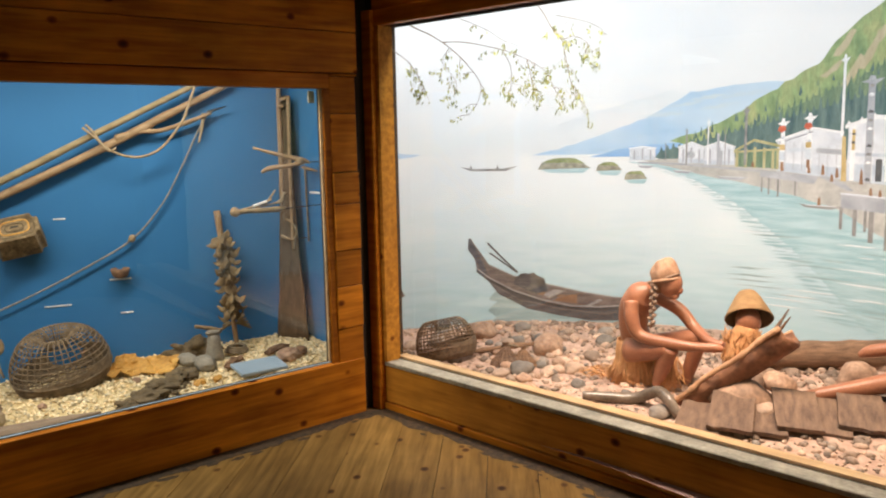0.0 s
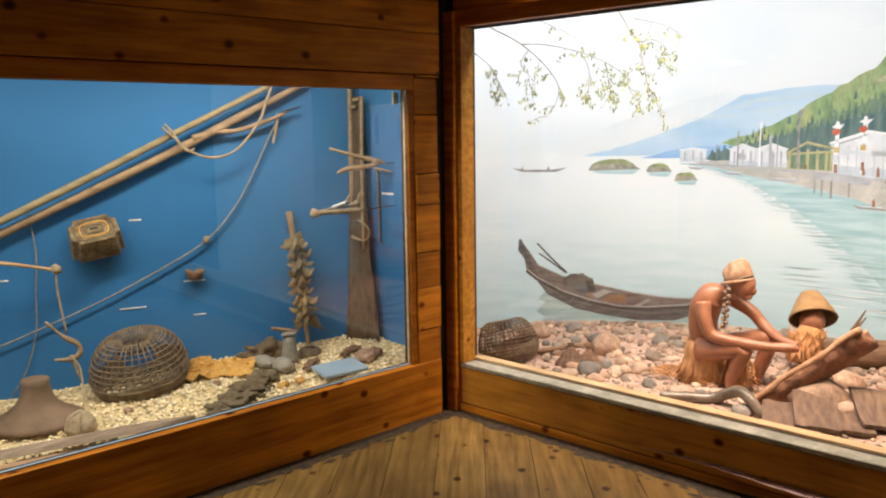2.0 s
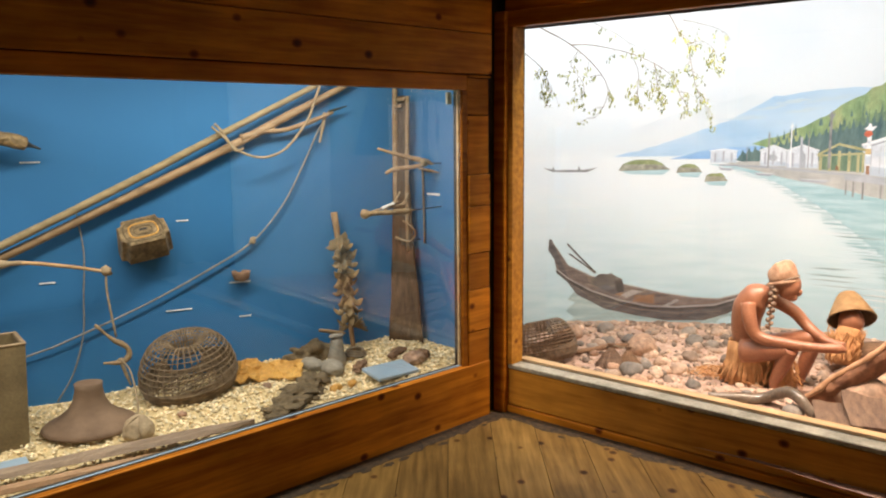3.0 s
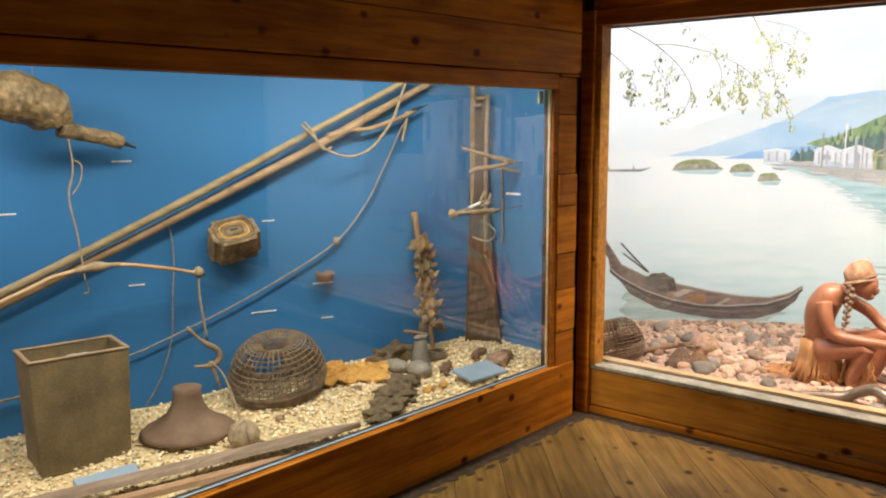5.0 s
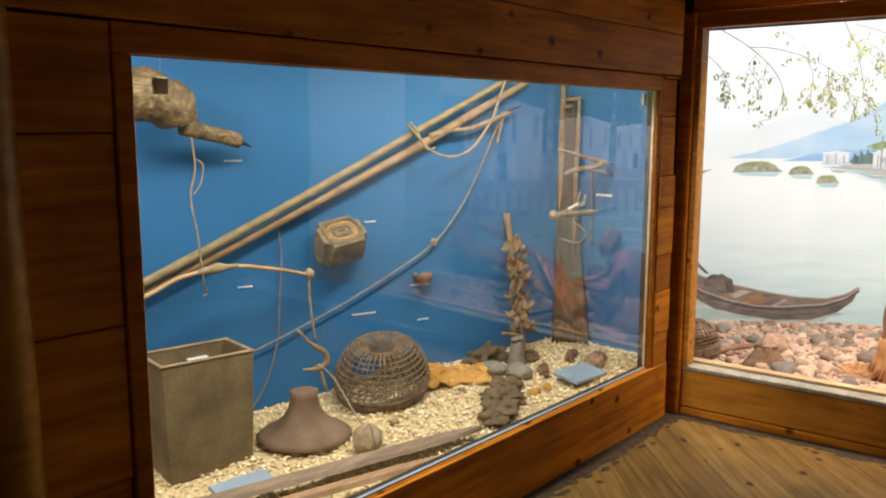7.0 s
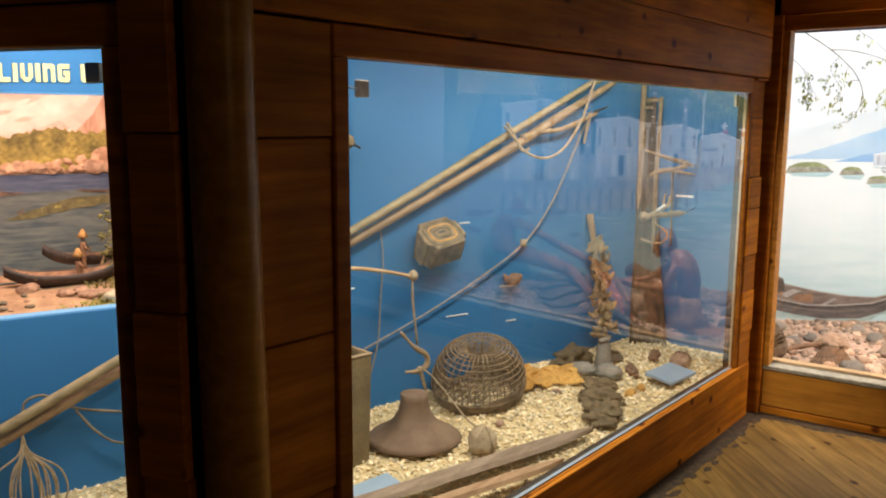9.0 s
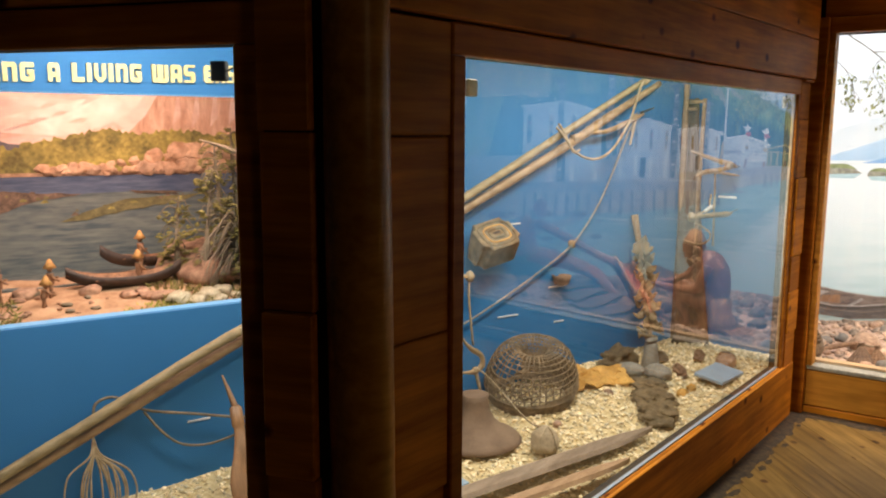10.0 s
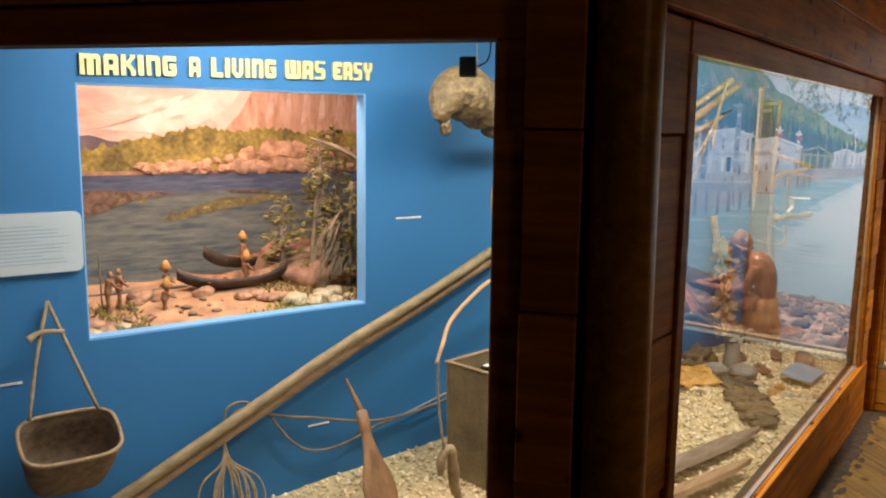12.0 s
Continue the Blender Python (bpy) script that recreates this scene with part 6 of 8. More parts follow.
def letter_mesh(ch, x0, x1, h):
    """A chunky block letter from square cells, some of them cut across a corner, raised off the wall."""
    rows = GLYPHS[ch]
    nx, nz = len(rows[0]), len(rows)
    bm = bmesh.new()
    seen = {}

    def vert(i, j):
        if (i, j) not in seen:
            seen[i, j] = bm.verts.new((x0 + (x1 - x0) * i / nx, -0.014, h * (1 - j / nz)))
        return seen[i, j]

    for j, row in enumerate(rows):
        for i, c in enumerate(row):
            tl, tr, br_, bl = (i, j), (i + 1, j), (i + 1, j + 1), (i, j + 1)
            cell = {"#": (tl, tr, br_, bl), "a": (tr, br_, bl), "b": (tl, br_, bl), "c": (tl, tr, br_), "d": (tl, tr, bl)}.get(c)
            if cell:
                bm.faces.new([vert(*q) for q in cell])
    ext = bmesh.ops.extrude_face_region(bm, geom=bm.faces[:])
    bmesh.ops.translate(bm, vec=(0, 0.013, 0), verts=[v for v in ext["geom"] if isinstance(v, bmesh.types.BMVert)])
    return mesh_from("letter", bm, YELLOW)


for word, a, b_ in spans:
    widths = [{"M": 1.35, "I": 0.5, "W": 1.35}.get(c, 1.0) for c in word]
    tot, u = sum(widths), a
    for c, w in zip(word, widths):
        du = (b_ - a) * w / tot
        ob = new("letter_" + c.lower(), letter_mesh(c, u + 0.0025, u + du - 0.0065, 0.064 + 0.001 * u))
        ob.parent = title
        ob.location = (0, 0, -0.006 + 0.024 * u)
        u += du


# ---------------------------------------------------------------- things on the diorama beach
def on_shore(x, y, turn=0.0, lift=0.0):
    return pose(x, y, ground_z(x, y) + lift, 0, 0, turn)


HATWEAVE = mottled("hat_weave", (0.28, 0.15, 0.06), (0.42, 0.25, 0.11), 14, 0.75, 0.5, 240)
# boulders and cobbles that can be told apart
ROCKS = ((3.30, 3.45, 0.115, "T", 0), (3.40, 2.93, 0.125, "T", 20), (2.91, 2.70, 0.085, "G", 40), (2.70, 2.46, 0.06, "T", 10), (3.30, 1.56, 0.18, "B", 100), (3.60, 1.68, 0.12, "B", 60), (2.90, 1.75, 0.066, "G", 0), (3.60, 3.35, 0.07, "G", 30), (2.96, 3.52, 0.07, "G", 0), (3.10, 3.62, 0.08, "S", 50),
         (3.79, 1.20, 0.12, "T", 30), (3.70, 1.55, 0.10, "T", 80), (3.95, 1.05, 0.08, "G", 0), (3.25, 1.38, 0.07, "S", 0), (3.55, 2.40, 0.07, "S", 40), (3.75, 2.75, 0.065, "G", 0), (3.2, 2.55, 0.07, "S", 20), (3.0, 2.35, 0.05, "G", 60), (3.45, 2.62, 0.06, "S", 90), (3.95, 2.9, 0.06, "G", 0),
         (2.60, 3.12, 0.06, "G", 10), (2.52, 2.86, 0.07, "G", 35), (2.62, 2.62, 0.05, "T", 0), (2.80, 2.58, 0.055, "T", 70), (3.65, 2.15, 0.06, "S", 0), (3.85, 2.3, 0.07, "S", 10), (4.1, 2.5, 0.06, "G", 55), (4.2, 2.1, 0.07, "S", 0), (4.35, 1.7, 0.07, "G", 15), (4.4, 1.3, 0.08, "S", 70), (4.2, 0.9, 0.09, "G", 0), (3.3, 3.2, 0.06, "S", 0), (3.12, 3.12, 0.05, "T", 45), (3.5, 3.1, 0.055, "G", 0), (2.75, 3.55, 0.06, "S", 20), (4.05, 2.75, 0.05, "S", 0))
KIND = {"B": (STONE_RUST, "large rusty-brown boulder propping the cradle"), "T": (STONE_TAN, "smooth tan beach boulder among pebbles"), "G": (STONE_GREY, "smooth grey beach stone among pebbles"), "S": (STONE, "mottled brown beach stone among pebbles")}
for k, (x, y, r, c, turn) in enumerate(ROCKS):
    solo("beach_stone", blob((r, r * 0.78, r * 0.6), 0.22, 3, k * 0.77, 1.2), KIND[c][0], on_shore(x, y, turn, r * 0.28), KIND[c][1], "stone", "beach stones", smooth=True)
r11 = random.Random(21)
shape = [solo("cobble", blob((1, 0.8, 0.6), 0.3, 2, 40 + k, 1.3), (STONE, STONE_GREY, STONE_TAN, STONE)[k], pose(0, 0, -1), "rounded cobble on the beach", "stone", "beach cobbles", smooth=True) for k in range(4)]
used = 0
while used < 210:
    x, y = r11.uniform(2.35, 4.55), r11.uniform(0.3, 3.95)
    if not inside_shore(x, y, 0.05):
        continue
    far = math.hypot(x - MC[0], y - MC[1]) > 1.55 or y > 2.5
    if not far and r11.random() < 0.72:
        continue
    r = r11.uniform(0.015, 0.055 if far else 0.032)
    ob = shape[used % 4] if used < 4 else shape[used % 4].copy()
    if used >= 4:
        scene.collection.objects.link(ob)
    ob.matrix_world = on_shore(x, y, r11.uniform(0, 360), r * 0.25) @ Matrix.Diagonal((r, r, r, 1))
    used += 1

# long crosswise stone in the water line is painted; the log and the driftwood lie on the beach
log = thing("drift_log", pose(3.93, 1.76, 0.19, 0, 0, -45), "thick weathered brown driftwood log on the beach", "log")
part("trunk", tube([(-0.05, 0, 0), (0.3, 0.01, 0.0), (0.7, 0.0, 0.005), (1.1, 0.02, 0.0)], [0.075, 0.08, 0.082, 0.08], 18, 8, wobble=0.12), BARK, log, smooth=True)
stick = solo("drift_stick", tube([(2.98, 3.18, 0.12), (3.2, 3.05, 0.14), (3.36, 2.93, 0.15)], [0.014, 0.018, 0.01], 8, 5, wobble=0.3), BARK, label="grey-brown driftwood stick on the stones", category="stick", smooth=True)

# round woven trap
fish_trap("round_fish_trap", on_shore(2.80, 3.22, 30, 0.0) @ pose(0, 0, 0, -14, 10, 0), "round densely woven dark fish trap on the stones", 0.185, 0.25, 38, 20, BASKETRY, 4, 1.0)

# fan-pleated pouch
pouch = thing("pleated_pouch", on_shore(2.98, 2.83, -45, 0.0), "two dark pleated hide pouches tied at the top", "pouch")
for dx, s in ((-0.05, 1.0), (0.055, 0.85)):
    bm = bmesh.new()
    rings = []
    for z, r in ((0.0, 0.085), (0.03, 0.08), (0.08, 0.045), (0.125, 0.013), (0.15, 0.02)):
        rings.append([bm.verts.new((dx + s * r * (1 + 0.16 * (j % 2)) * math.cos(6.2832 * j / 28), 0.5 * s * r * (1 + 0.16 * (j % 2)) * math.sin(6.2832 * j / 28), s * z)) for j in range(28)])
    for a, c in zip(rings, rings[1:]):
        for j in range(28):
            bm.faces.new((a[j], a[(j + 1) % 28], c[(j + 1) % 28], c[j]))
    bm.faces.new(rings[0][::-1])
    bm.faces.new(rings[-1])
    part("pouch", bm, BARK if dx > 0 else PLANK_OLD, pouch)
part("tie", tube([(0.03, 0, 0.12), (-0.05, 0, 0.135), (-0.075, 0.01, 0.12)], 0.006, 6, 4), TWIG, pouch, smooth=True)

# view-aligned frame for the figure group: u to the side, w away from the glass
GRP = wall_frame(3.283, 2.025, 0.13, -0.99) @ pose(0, 0, 0.085) @ Matrix.Diagonal((1.12, 1.12, 1.13, 1)) @ pose(0, 0, -0.085)


def g(u, w, z):
    return GRP @ Vector((u, w, z))


# kneeling statue, one plain mesh: skin, hair, skirt
G0 = 0.09
bm = tube([g(-0.13, 0.03, 0.27), g(-0.145, 0.02, 0.38), g(-0.13, 0.01, 0.47), g(-0.09, 0.0, 0.535), g(-0.035, 0.0, 0.565)], [0.088, 0.088, 0.097, 0.088, 0.04], 18, 6, flat=0.9)
bm = tube([g(-0.05, 0.0, 0.55), g(0.02, -0.005, 0.60)], [0.034, 0.03], 12, 4, bm=bm)
bm = blob((0.052, 0.048, 0.064), 0.05, 3, 0, bm=bm, at=GRP @ pose(0.062, 0.0, 0.598, 0, 30, 0))
bm = blob((0.013, 0.011, 0.02), 0.05, 2, 0, bm=bm, at=GRP @ pose(0.108, 0.0, 0.574, 0, 30, 0))
bm = blob((0.03, 0.03, 0.022), 0.05, 2, 0, bm=bm, at=GRP @ pose(0.074, 0.0, 0.550))
bm = tube([g(-0.11, -0.075, 0.51), g(-0.09, -0.10, 0.43), g(-0.045, -0.10, 0.355), g(0.10, -0.08, 0.335), g(0.22, -0.05, 0.33), g(0.30, -0.03, 0.335), g(0.335, -0.02, 0.33)], [0.042, 0.039, 0.034, 0.031, 0.025, 0.027, 0.014], 12, 6, bm=bm)
bm = tube([g(-0.06, 0.08, 0.52), g(0.06, 0.10, 0.46), g(0.14, 0.09, 0.39), g(0.24, 0.04, 0.345), g(0.32, 0.02, 0.34)], [0.039, 0.036, 0.031, 0.026, 0.018], 12, 6, bm=bm)
bm = tube([g(-0.13, -0.05, 0.26), g(0.0, -0.065, 0.285), g(0.095, -0.07, 0.305)], [0.07, 0.058, 0.045], 14, 6, bm=bm)
bm = tube([g(0.10, -0.07, 0.31), g(0.06, -0.065, 0.21), g(0.03, -0.06, 0.12), g(0.06, -0.06, 0.085)], [0.045, 0.042, 0.028, 0.022], 14, 6, bm=bm)
bm = tube([g(-0.1, 0.08, 0.26), g(0.06, 0.09, 0.31), g(0.16, 0.09, 0.33), g(0.13, 0.09, 0.2), g(0.10, 0.09, 0.1)], [0.06, 0.055, 0.046, 0.04, 0.026], 14, 6, bm=bm)
bm = blob((0.068, 0.062, 0.076), 0.14, 4, 2, bm=bm, mat=3, at=GRP @ pose(0.030, 0.0, 0.650, 0, 16, 0))
bm = tube([g(-0.03, -0.052, 0.606), g(0.045, -0.060, 0.626), g(0.096, -0.02, 0.634), g(0.096, 0.02, 0.634), g(0.045, 0.060, 0.626), g(-0.03, 0.052, 0.606)], 0.010, 8, 5, bm=bm, mat=3)
bm = blob((0.035, 0.05, 0.06), 0.1, 3, 2, bm=bm, mat=3, at=GRP @ pose(0.0, 0.0, 0.61, 0, -10, 0))
for k in range(13):
    bm = blob((0.016 - 0.0004 * k, 0.014, 0.014), 0.15, 2, k, bm=bm, mat=1, at=GRP @ pose(0.002 - 0.001 * k + 0.007 * (1 if k % 2 else -1), -0.055, 0.60 - 0.0165 * k, 0, 35 if k % 2 else -35, 0))
bm = tube([g(-0.005, -0.048, 0.60), g(0.055, -0.054, 0.638), g(0.098, -0.02, 0.655), g(0.098, 0.02, 0.655), g(0.055, 0.054, 0.638), g(-0.005, 0.048, 0.60)], 0.006, 8, 5, bm=bm, mat=1)
r12 = random.Random(9)
bm = tube([g(-0.135, 0.02, 0.30), g(-0.15, 0.02, 0.2), g(-0.165, 0.02, G0)], [0.08, 0.072, 0.06], 16, 4, bm=bm, mat=2)
for k in range(700):
    a = r12.uniform(0, 6.2832)
    u, w = -0.13 + 0.09 * math.cos(a), 0.02 + 0.09 * math.sin(a)
    spread = r12.uniform(0.8, 1.6)
    bm = tube([g(u, w, 0.30), g(-0.13 + (u + 0.13) * 1.12, w * 1.1, 0.2), g(-0.14 + (u + 0.13) * spread, w * spread, r12.uniform(0.085, 0.12))], [0.0045, 0.0042, 0.0025], 4, 2, bm=bm, mat=2)
for k in range(110):
    u0 = r12.uniform(0.0, 0.10)
    bm = tube([g(u0, 0.0, 0.25), g(u0 + r12.uniform(-0.02, 0.03), r12.uniform(-0.06, 0.06), 0.17), g(u0 + r12.uniform(-0.04, 0.06), r12.uniform(-0.08, 0.08), r12.uniform(0.09, 0.12))], [0.004, 0.004, 0.002], 4, 2, bm=bm, mat=2)
solo("kneeling_statue", bm, [SKIN, HAIR, STRAW, CAP], label="reddish-brown kneeling diorama statue with a straw skirt", category="statue", smooth=True)
straw = None
for k in range(70):
    u, w = r12.uniform(-0.42, -0.12), r12.uniform(-0.1, 0.12)
    straw = tube([g(u, w, 0.105), g(u + r12.uniform(0.02, 0.08), w + r12.uniform(-0.03, 0.03), 0.12), g(u + r12.uniform(0.06, 0.14), w + r12.uniform(-0.04, 0.04), 0.105)], 0.0025, 4, 2, bm=straw)
tagged(solo("straw_litter", straw, STRAW, label="loose reddish straw scattered on the beach", category="straw"), kind="stuff")

# trough-shaped bark cradle propped on boulders
cr = thing("bark_cradle", IDENT, "long trough of reddish cedar bark propped on boulders", "cradle")
p0, p1 = Vector((3.10, 1.83, 0.115)), Vector((3.31, 1.372, 0.55))
ax = (p1 - p0).normalized()
sd = Vector((0.85, 0.53, 0.0)).normalized()
sd = (sd - ax * sd.dot(ax)).normalized()
up = sd.cross(ax)
up = up if up.z > 0 else -up
sd, up = sd * 0.90 - up * 0.436, up * 0.90 + sd * 0.436
L = (p1 - p0).length
bm = bmesh.new()
rings = []
for k in range(19):
    t = k / 18
    w = 0.118 + 0.018 * math.sin(t * 3.14) + 0.012 * noise.noise(Vector((k * 0.7, 0, 0)))
    c = p0 + ax * (L * t) + sd * 0.1
    ring = []
    for a, rr in [(q, 1.0) for q in (-1.0, -0.66, -0.33, 0.0, 0.33, 0.66, 1.0)] + [(q, 0.8) for q in (1.0, 0.66, 0.33, 0.0, -0.33, -0.66, -1.0)]:
        an = a * 1.25
        jit = 0.012 * noise.noise(Vector((k * 0.9, a * 3, rr * 5)))
        ring.append(bm.verts.new(c + sd * (w * rr * math.sin(an)) - up * (0.135 * rr * math.cos(an)) + ax * (0.03 * noise.noise(Vector((a * 4, rr, k // 18 * 3))) if k in (0, 18) else 0) + up * jit))
    rings.append(ring)
for a, c in zip(rings, rings[1:]):
    n = len(a)
    for j in range(n):
        bm.faces.new((a[j], a[(j + 1) % n], c[(j + 1) % n], c[j]))
bm.faces.new(rings[0][::-1])
bm.faces.new(rings[-1])
part("trough", bm, REDBARK, cr, smooth=True)
for off, lo, hi in ((-0.035, 0.16, 0.93), (0.04, 0.05, 0.80)):
    bm = tube([p0 + ax * (L * (lo + (hi - lo) * q / 5)) + sd * (0.1 + off + 0.01 * math.sin(q * 2.0)) - up * (0.056 - 0.006 * math.sin(q * 1.7)) for q in range(6)], [0.012, 0.03, 0.034, 0.03, 0.022, 0.008], 10, 5, flat=0.5)
    part("salmon_strip", bm, SALMON, cr, "red strip of salmon flesh", smooth=True)
for sg in (-1, 1):
    part("rim", tube([p0 + ax * (L * q / 6) + sd * (0.1 + sg * 0.118) - up * (0.034 + 0.006 * math.sin(q * 2.1)) for q in range(7)], [0.013, 0.017, 0.016, 0.018, 0.014], 9, 4, wobble=0.4), TAN_BARK, cr, "paler torn bark edge", smooth=True)
part("splinter", tube([p0 + ax * (L * 0.9) + sd * 0.2, p0 + ax * (L * 1.06) + sd * 0.2 + up * 0.03], [0.012, 0.003], 6, 3), PLANK_OLD, cr)
part("splinter", tube([p0 + ax * (L * 0.92) + sd * 0.12, p0 + ax * (L * 1.1) + sd * 0.13 + up * 0.05], [0.012, 0.003], 6, 3), PLANK_OLD, cr)

# doll in the cradle under a cone hat
hx, hy = 3.86, 1.815
bm = blob((0.075, 0.07, 0.085), 0.05, 3, 0, at=pose(hx, hy, 0.395))
bm = tube([(hx - 0.10, hy + 0.01, 0.16), (hx - 0.05, hy + 0.005, 0.27), (hx - 0.02, hy, 0.36)], [0.085, 0.08, 0.055], 14, 5, bm=bm, mat=1, wobble=0.2)
for k in range(160):
    a, f = r12.uniform(0, 6.2832), r12.uniform(0.0, 0.7)
    q = Vector((hx - 0.10 + 0.08 * f, hy + 0.01, 0.16 + 0.2 * f)) + Vector((0.086 * math.cos(a), 0.086 * math.sin(a), 0.0))
    bm = tube([q, q + Vector((r12.uniform(-0.02, 0.03), r12.uniform(-0.02, 0.02), 0.04)), q + Vector((r12.uniform(-0.03, 0.03), r12.uniform(-0.03, 0.03), 0.075))], [0.004, 0.004, 0.002], 4, 1, bm=bm, mat=1)
bm = tube([(hx, hy, 0.2), (hx, hy, 0.385)], [0.07, 0.05], 12, 3, bm=bm)
solo("swaddled_doll", bm, [SKIN, STRAW], label="small reddish swaddled diorama doll behind the cradle", category="doll", smooth=True)
ht = thing("cone_hat", pose(hx + 0.01, hy, 0.40) @ Matrix.Diagonal((0.93, 0.93, 0.93, 1)) @ Matrix.Rotation(radians(-40), 4, Vector((0.741, -0.655, 0))) @ Matrix.Rotation(radians(8), 4, Vector((0.655, 0.741, 0))), "tan cone-shaped woven hat on the doll", "hat")
part("cone", lathe([(0.03, 0.15), (0.10, 0.07), (0.138, 0.004), (0.142, 0.0), (0.146, 0.008), (0.118, 0.07), (0.085, 0.14), (0.058, 0.185), (0.04, 0.193), (0.01, 0.19)], 36, wobble=0.03), HATWEAVE, ht, smooth=True)
# inner face in a darker weave, standing for the shade under the brim
part("band", lathe([(0.028, 0.148), (0.099, 0.067), (0.137, 0.002), (0.134, 0.002), (0.095, 0.066), (0.02, 0.146)], 36), BASKETRY, ht, "inside of the hat, darkened as shade", smooth=True)

# eel draped over a stone
ee = thing("eel", IDENT, "glossy dark brown eel lying over a grey stone", "fish")
part("body", tube([(2.79, 2.15, 0.122), (2.88, 2.04, 0.116), (2.95, 1.94, 0.116), (2.975, 1.86, 0.155), (2.955, 1.79, 0.185), (2.93, 1.72, 0.165), (2.92, 1.665, 0.115), (2.92, 1.64, 0.098)], [0.020, 0.028, 0.029, 0.030, 0.031, 0.029, 0.024, 0.014], 14, 8), EEL, ee, smooth=True)

# bundle of split cedar planks
rng2 = random.Random(31)
for k in range(8):
    t = k / 7
    c = Vector((2.76 + 0.80 * t, 1.50 - 0.71 * t, 0.10 + 0.02 * t))
    pl = thing("split_plank", pose(c.x + 0.18, c.y + 0.05, c.z + 0.03 * (k % 2) + 0.028, 3, -7 - 2 * (k % 2), 30 + rng2.uniform(-5, 5)), "weathered dark split-cedar shingle in an overlapping row", "plank", "split planks")
    bm = bmesh.new()
    rows = []
    for i in range(12):
        x = -0.22 + 0.38 * i / 11
        rows.append([bm.verts.new((x + 0.02 * noise.noise(Vector((k * 3, j * 1.3, i // 11))), -0.1 + 0.2 * j / 6, 0.012 * math.sin(i * 0.5 + k) + 0.006 * noise.noise(Vector((i, j * 2, k))))) for j in range(7)])
    for a, c2 in zip(rows, rows[1:]):
        for j in range(6):
            bm.faces.new((a[j], a[j + 1], c2[j + 1], c2[j]))
    ext = bmesh.ops.extrude_face_region(bm, geom=bm.faces[:])
    bmesh.ops.translate(bm, vec=(0, 0, -0.02), verts=[v for v in ext["geom"] if isinstance(v, bmesh.types.BMVert)])
    part("board", bm, PLANK_OLD, pl)

# second statue, mostly outside the view: foot, shin, thigh and a hand on a stone
bm = tube([(3.47, 1.34, 0.14), (3.53, 1.26, 0.16), (3.64, 1.12, 0.20), (3.80, 0.94, 0.25), (3.9, 0.80, 0.27)], [0.026, 0.034, 0.042, 0.055, 0.06], 14, 6)
bm = tube([(3.9, 0.80, 0.27), (3.88, 0.5, 0.33), (3.84, 0.2, 0.36)], [0.06, 0.075, 0.08], 14, 6, bm=bm)
bm = tube([(3.84, 0.18, 0.36), (3.82, 0.14, 0.52), (3.84, 0.22, 0.68)], [0.11, 0.12, 0.08], 16, 6, bm=bm)
bm = blob((0.07, 0.065, 0.085), 0.05, 3, 3, bm=bm, at=pose(3.84, 0.30, 0.80))
bm = tube([(3.84, 0.28, 0.66), (3.88, 0.6, 0.53), (3.88, 0.90, 0.42), (3.86, 1.13, 0.35), (3.84, 1.19, 0.32)], [0.045, 0.04, 0.034, 0.034, 0.014], 12, 6, bm=bm)
solo("working_statue", bm, [SKIN], label="reddish-brown diorama statue seated beside the planks", category="statue", smooth=True)
solo("work_stone", blob((0.10, 0.09, 0.10), 0.25, 3, 6), STONE_TAN, pose(3.80, 1.17, 0.2), "tan boulder under the statue's arm", "stone", "beach stones", smooth=True)

# leafy branch hanging in front of the mural
BOUGH = wall_frame(2.365, 2.882, 0.64, -0.53)
br = thing("leafy_branch", BOUGH @ pose(0, 0, 2.05), "drooping thin branch with pale yellow-green leaves", "branch")
r13 = random.Random(17)
bm = bmesh.new()


def leaf(c):
    m = Matrix.Translation(c) @ Euler((r13.uniform(-1.2, 1.2), r13.uniform(0.2, 1.5), r13.uniform(0, 6.28))).to_matrix().to_4x4()
    l, w = r13.uniform(0.008, 0.016), r13.uniform(0.003, 0.0055)
    v = [bm.verts.new(m @ Vector(q)) for q in ((-l, 0, 0), (-l * 0.2, w, 0.003), (l, 0, -0.004), (-l * 0.2, -w, 0.003), (-l * 0.1, 0, -0.004))]
    for q in ((0, 4, 1), (1, 4, 2), (2, 4, 3), (3, 4, 0)):
        bm.faces.new([v[n_] for n_ in q])


def bough(radius, leafy, *az):
    """A drooping limb through places along and up the branch's plane, with side shoots and leaf tufts towards its end."""
    pts = [Vector((a, 0.05 * noise.noise(Vector((a * 4, z * 4, radius * 900))), z - 2.05)) for a, z in az]
    path = smooth_path(pts, 5)
    part("twig", tube(pts, [radius * 0.8, radius * 0.5, radius * 0.25], 6, 5, wobble=0.35), TWIG, br)
    n = len(path)
    for k in range(int(n * 0.25), n):
        if r13.random() > leafy * (0.35 + 0.65 * k / n):
            continue
        q, d = path[k], Vector((r13.uniform(-0.7, 0.7), r13.uniform(-0.6, 0.6), r13.uniform(-1.0, 0.1))).normalized()
        l = r13.uniform(0.03, 0.10)
        tip = q + d * l + Vector((0, 0, -0.02))
        part("twig", tube([q, q + d * l * 0.5, tip], [radius * 0.35, radius * 0.25, 0.0006], 4, 3), TWIG, br)
        for i_ in range(r13.randint(4, 11)):
            f = r13.uniform(0.35, 1.1)
            leaf(q.lerp(tip, f) + Vector((r13.uniform(-0.016, 0.016), r13.uniform(-0.016, 0.016), r13.uniform(-0.022, 0.006))))


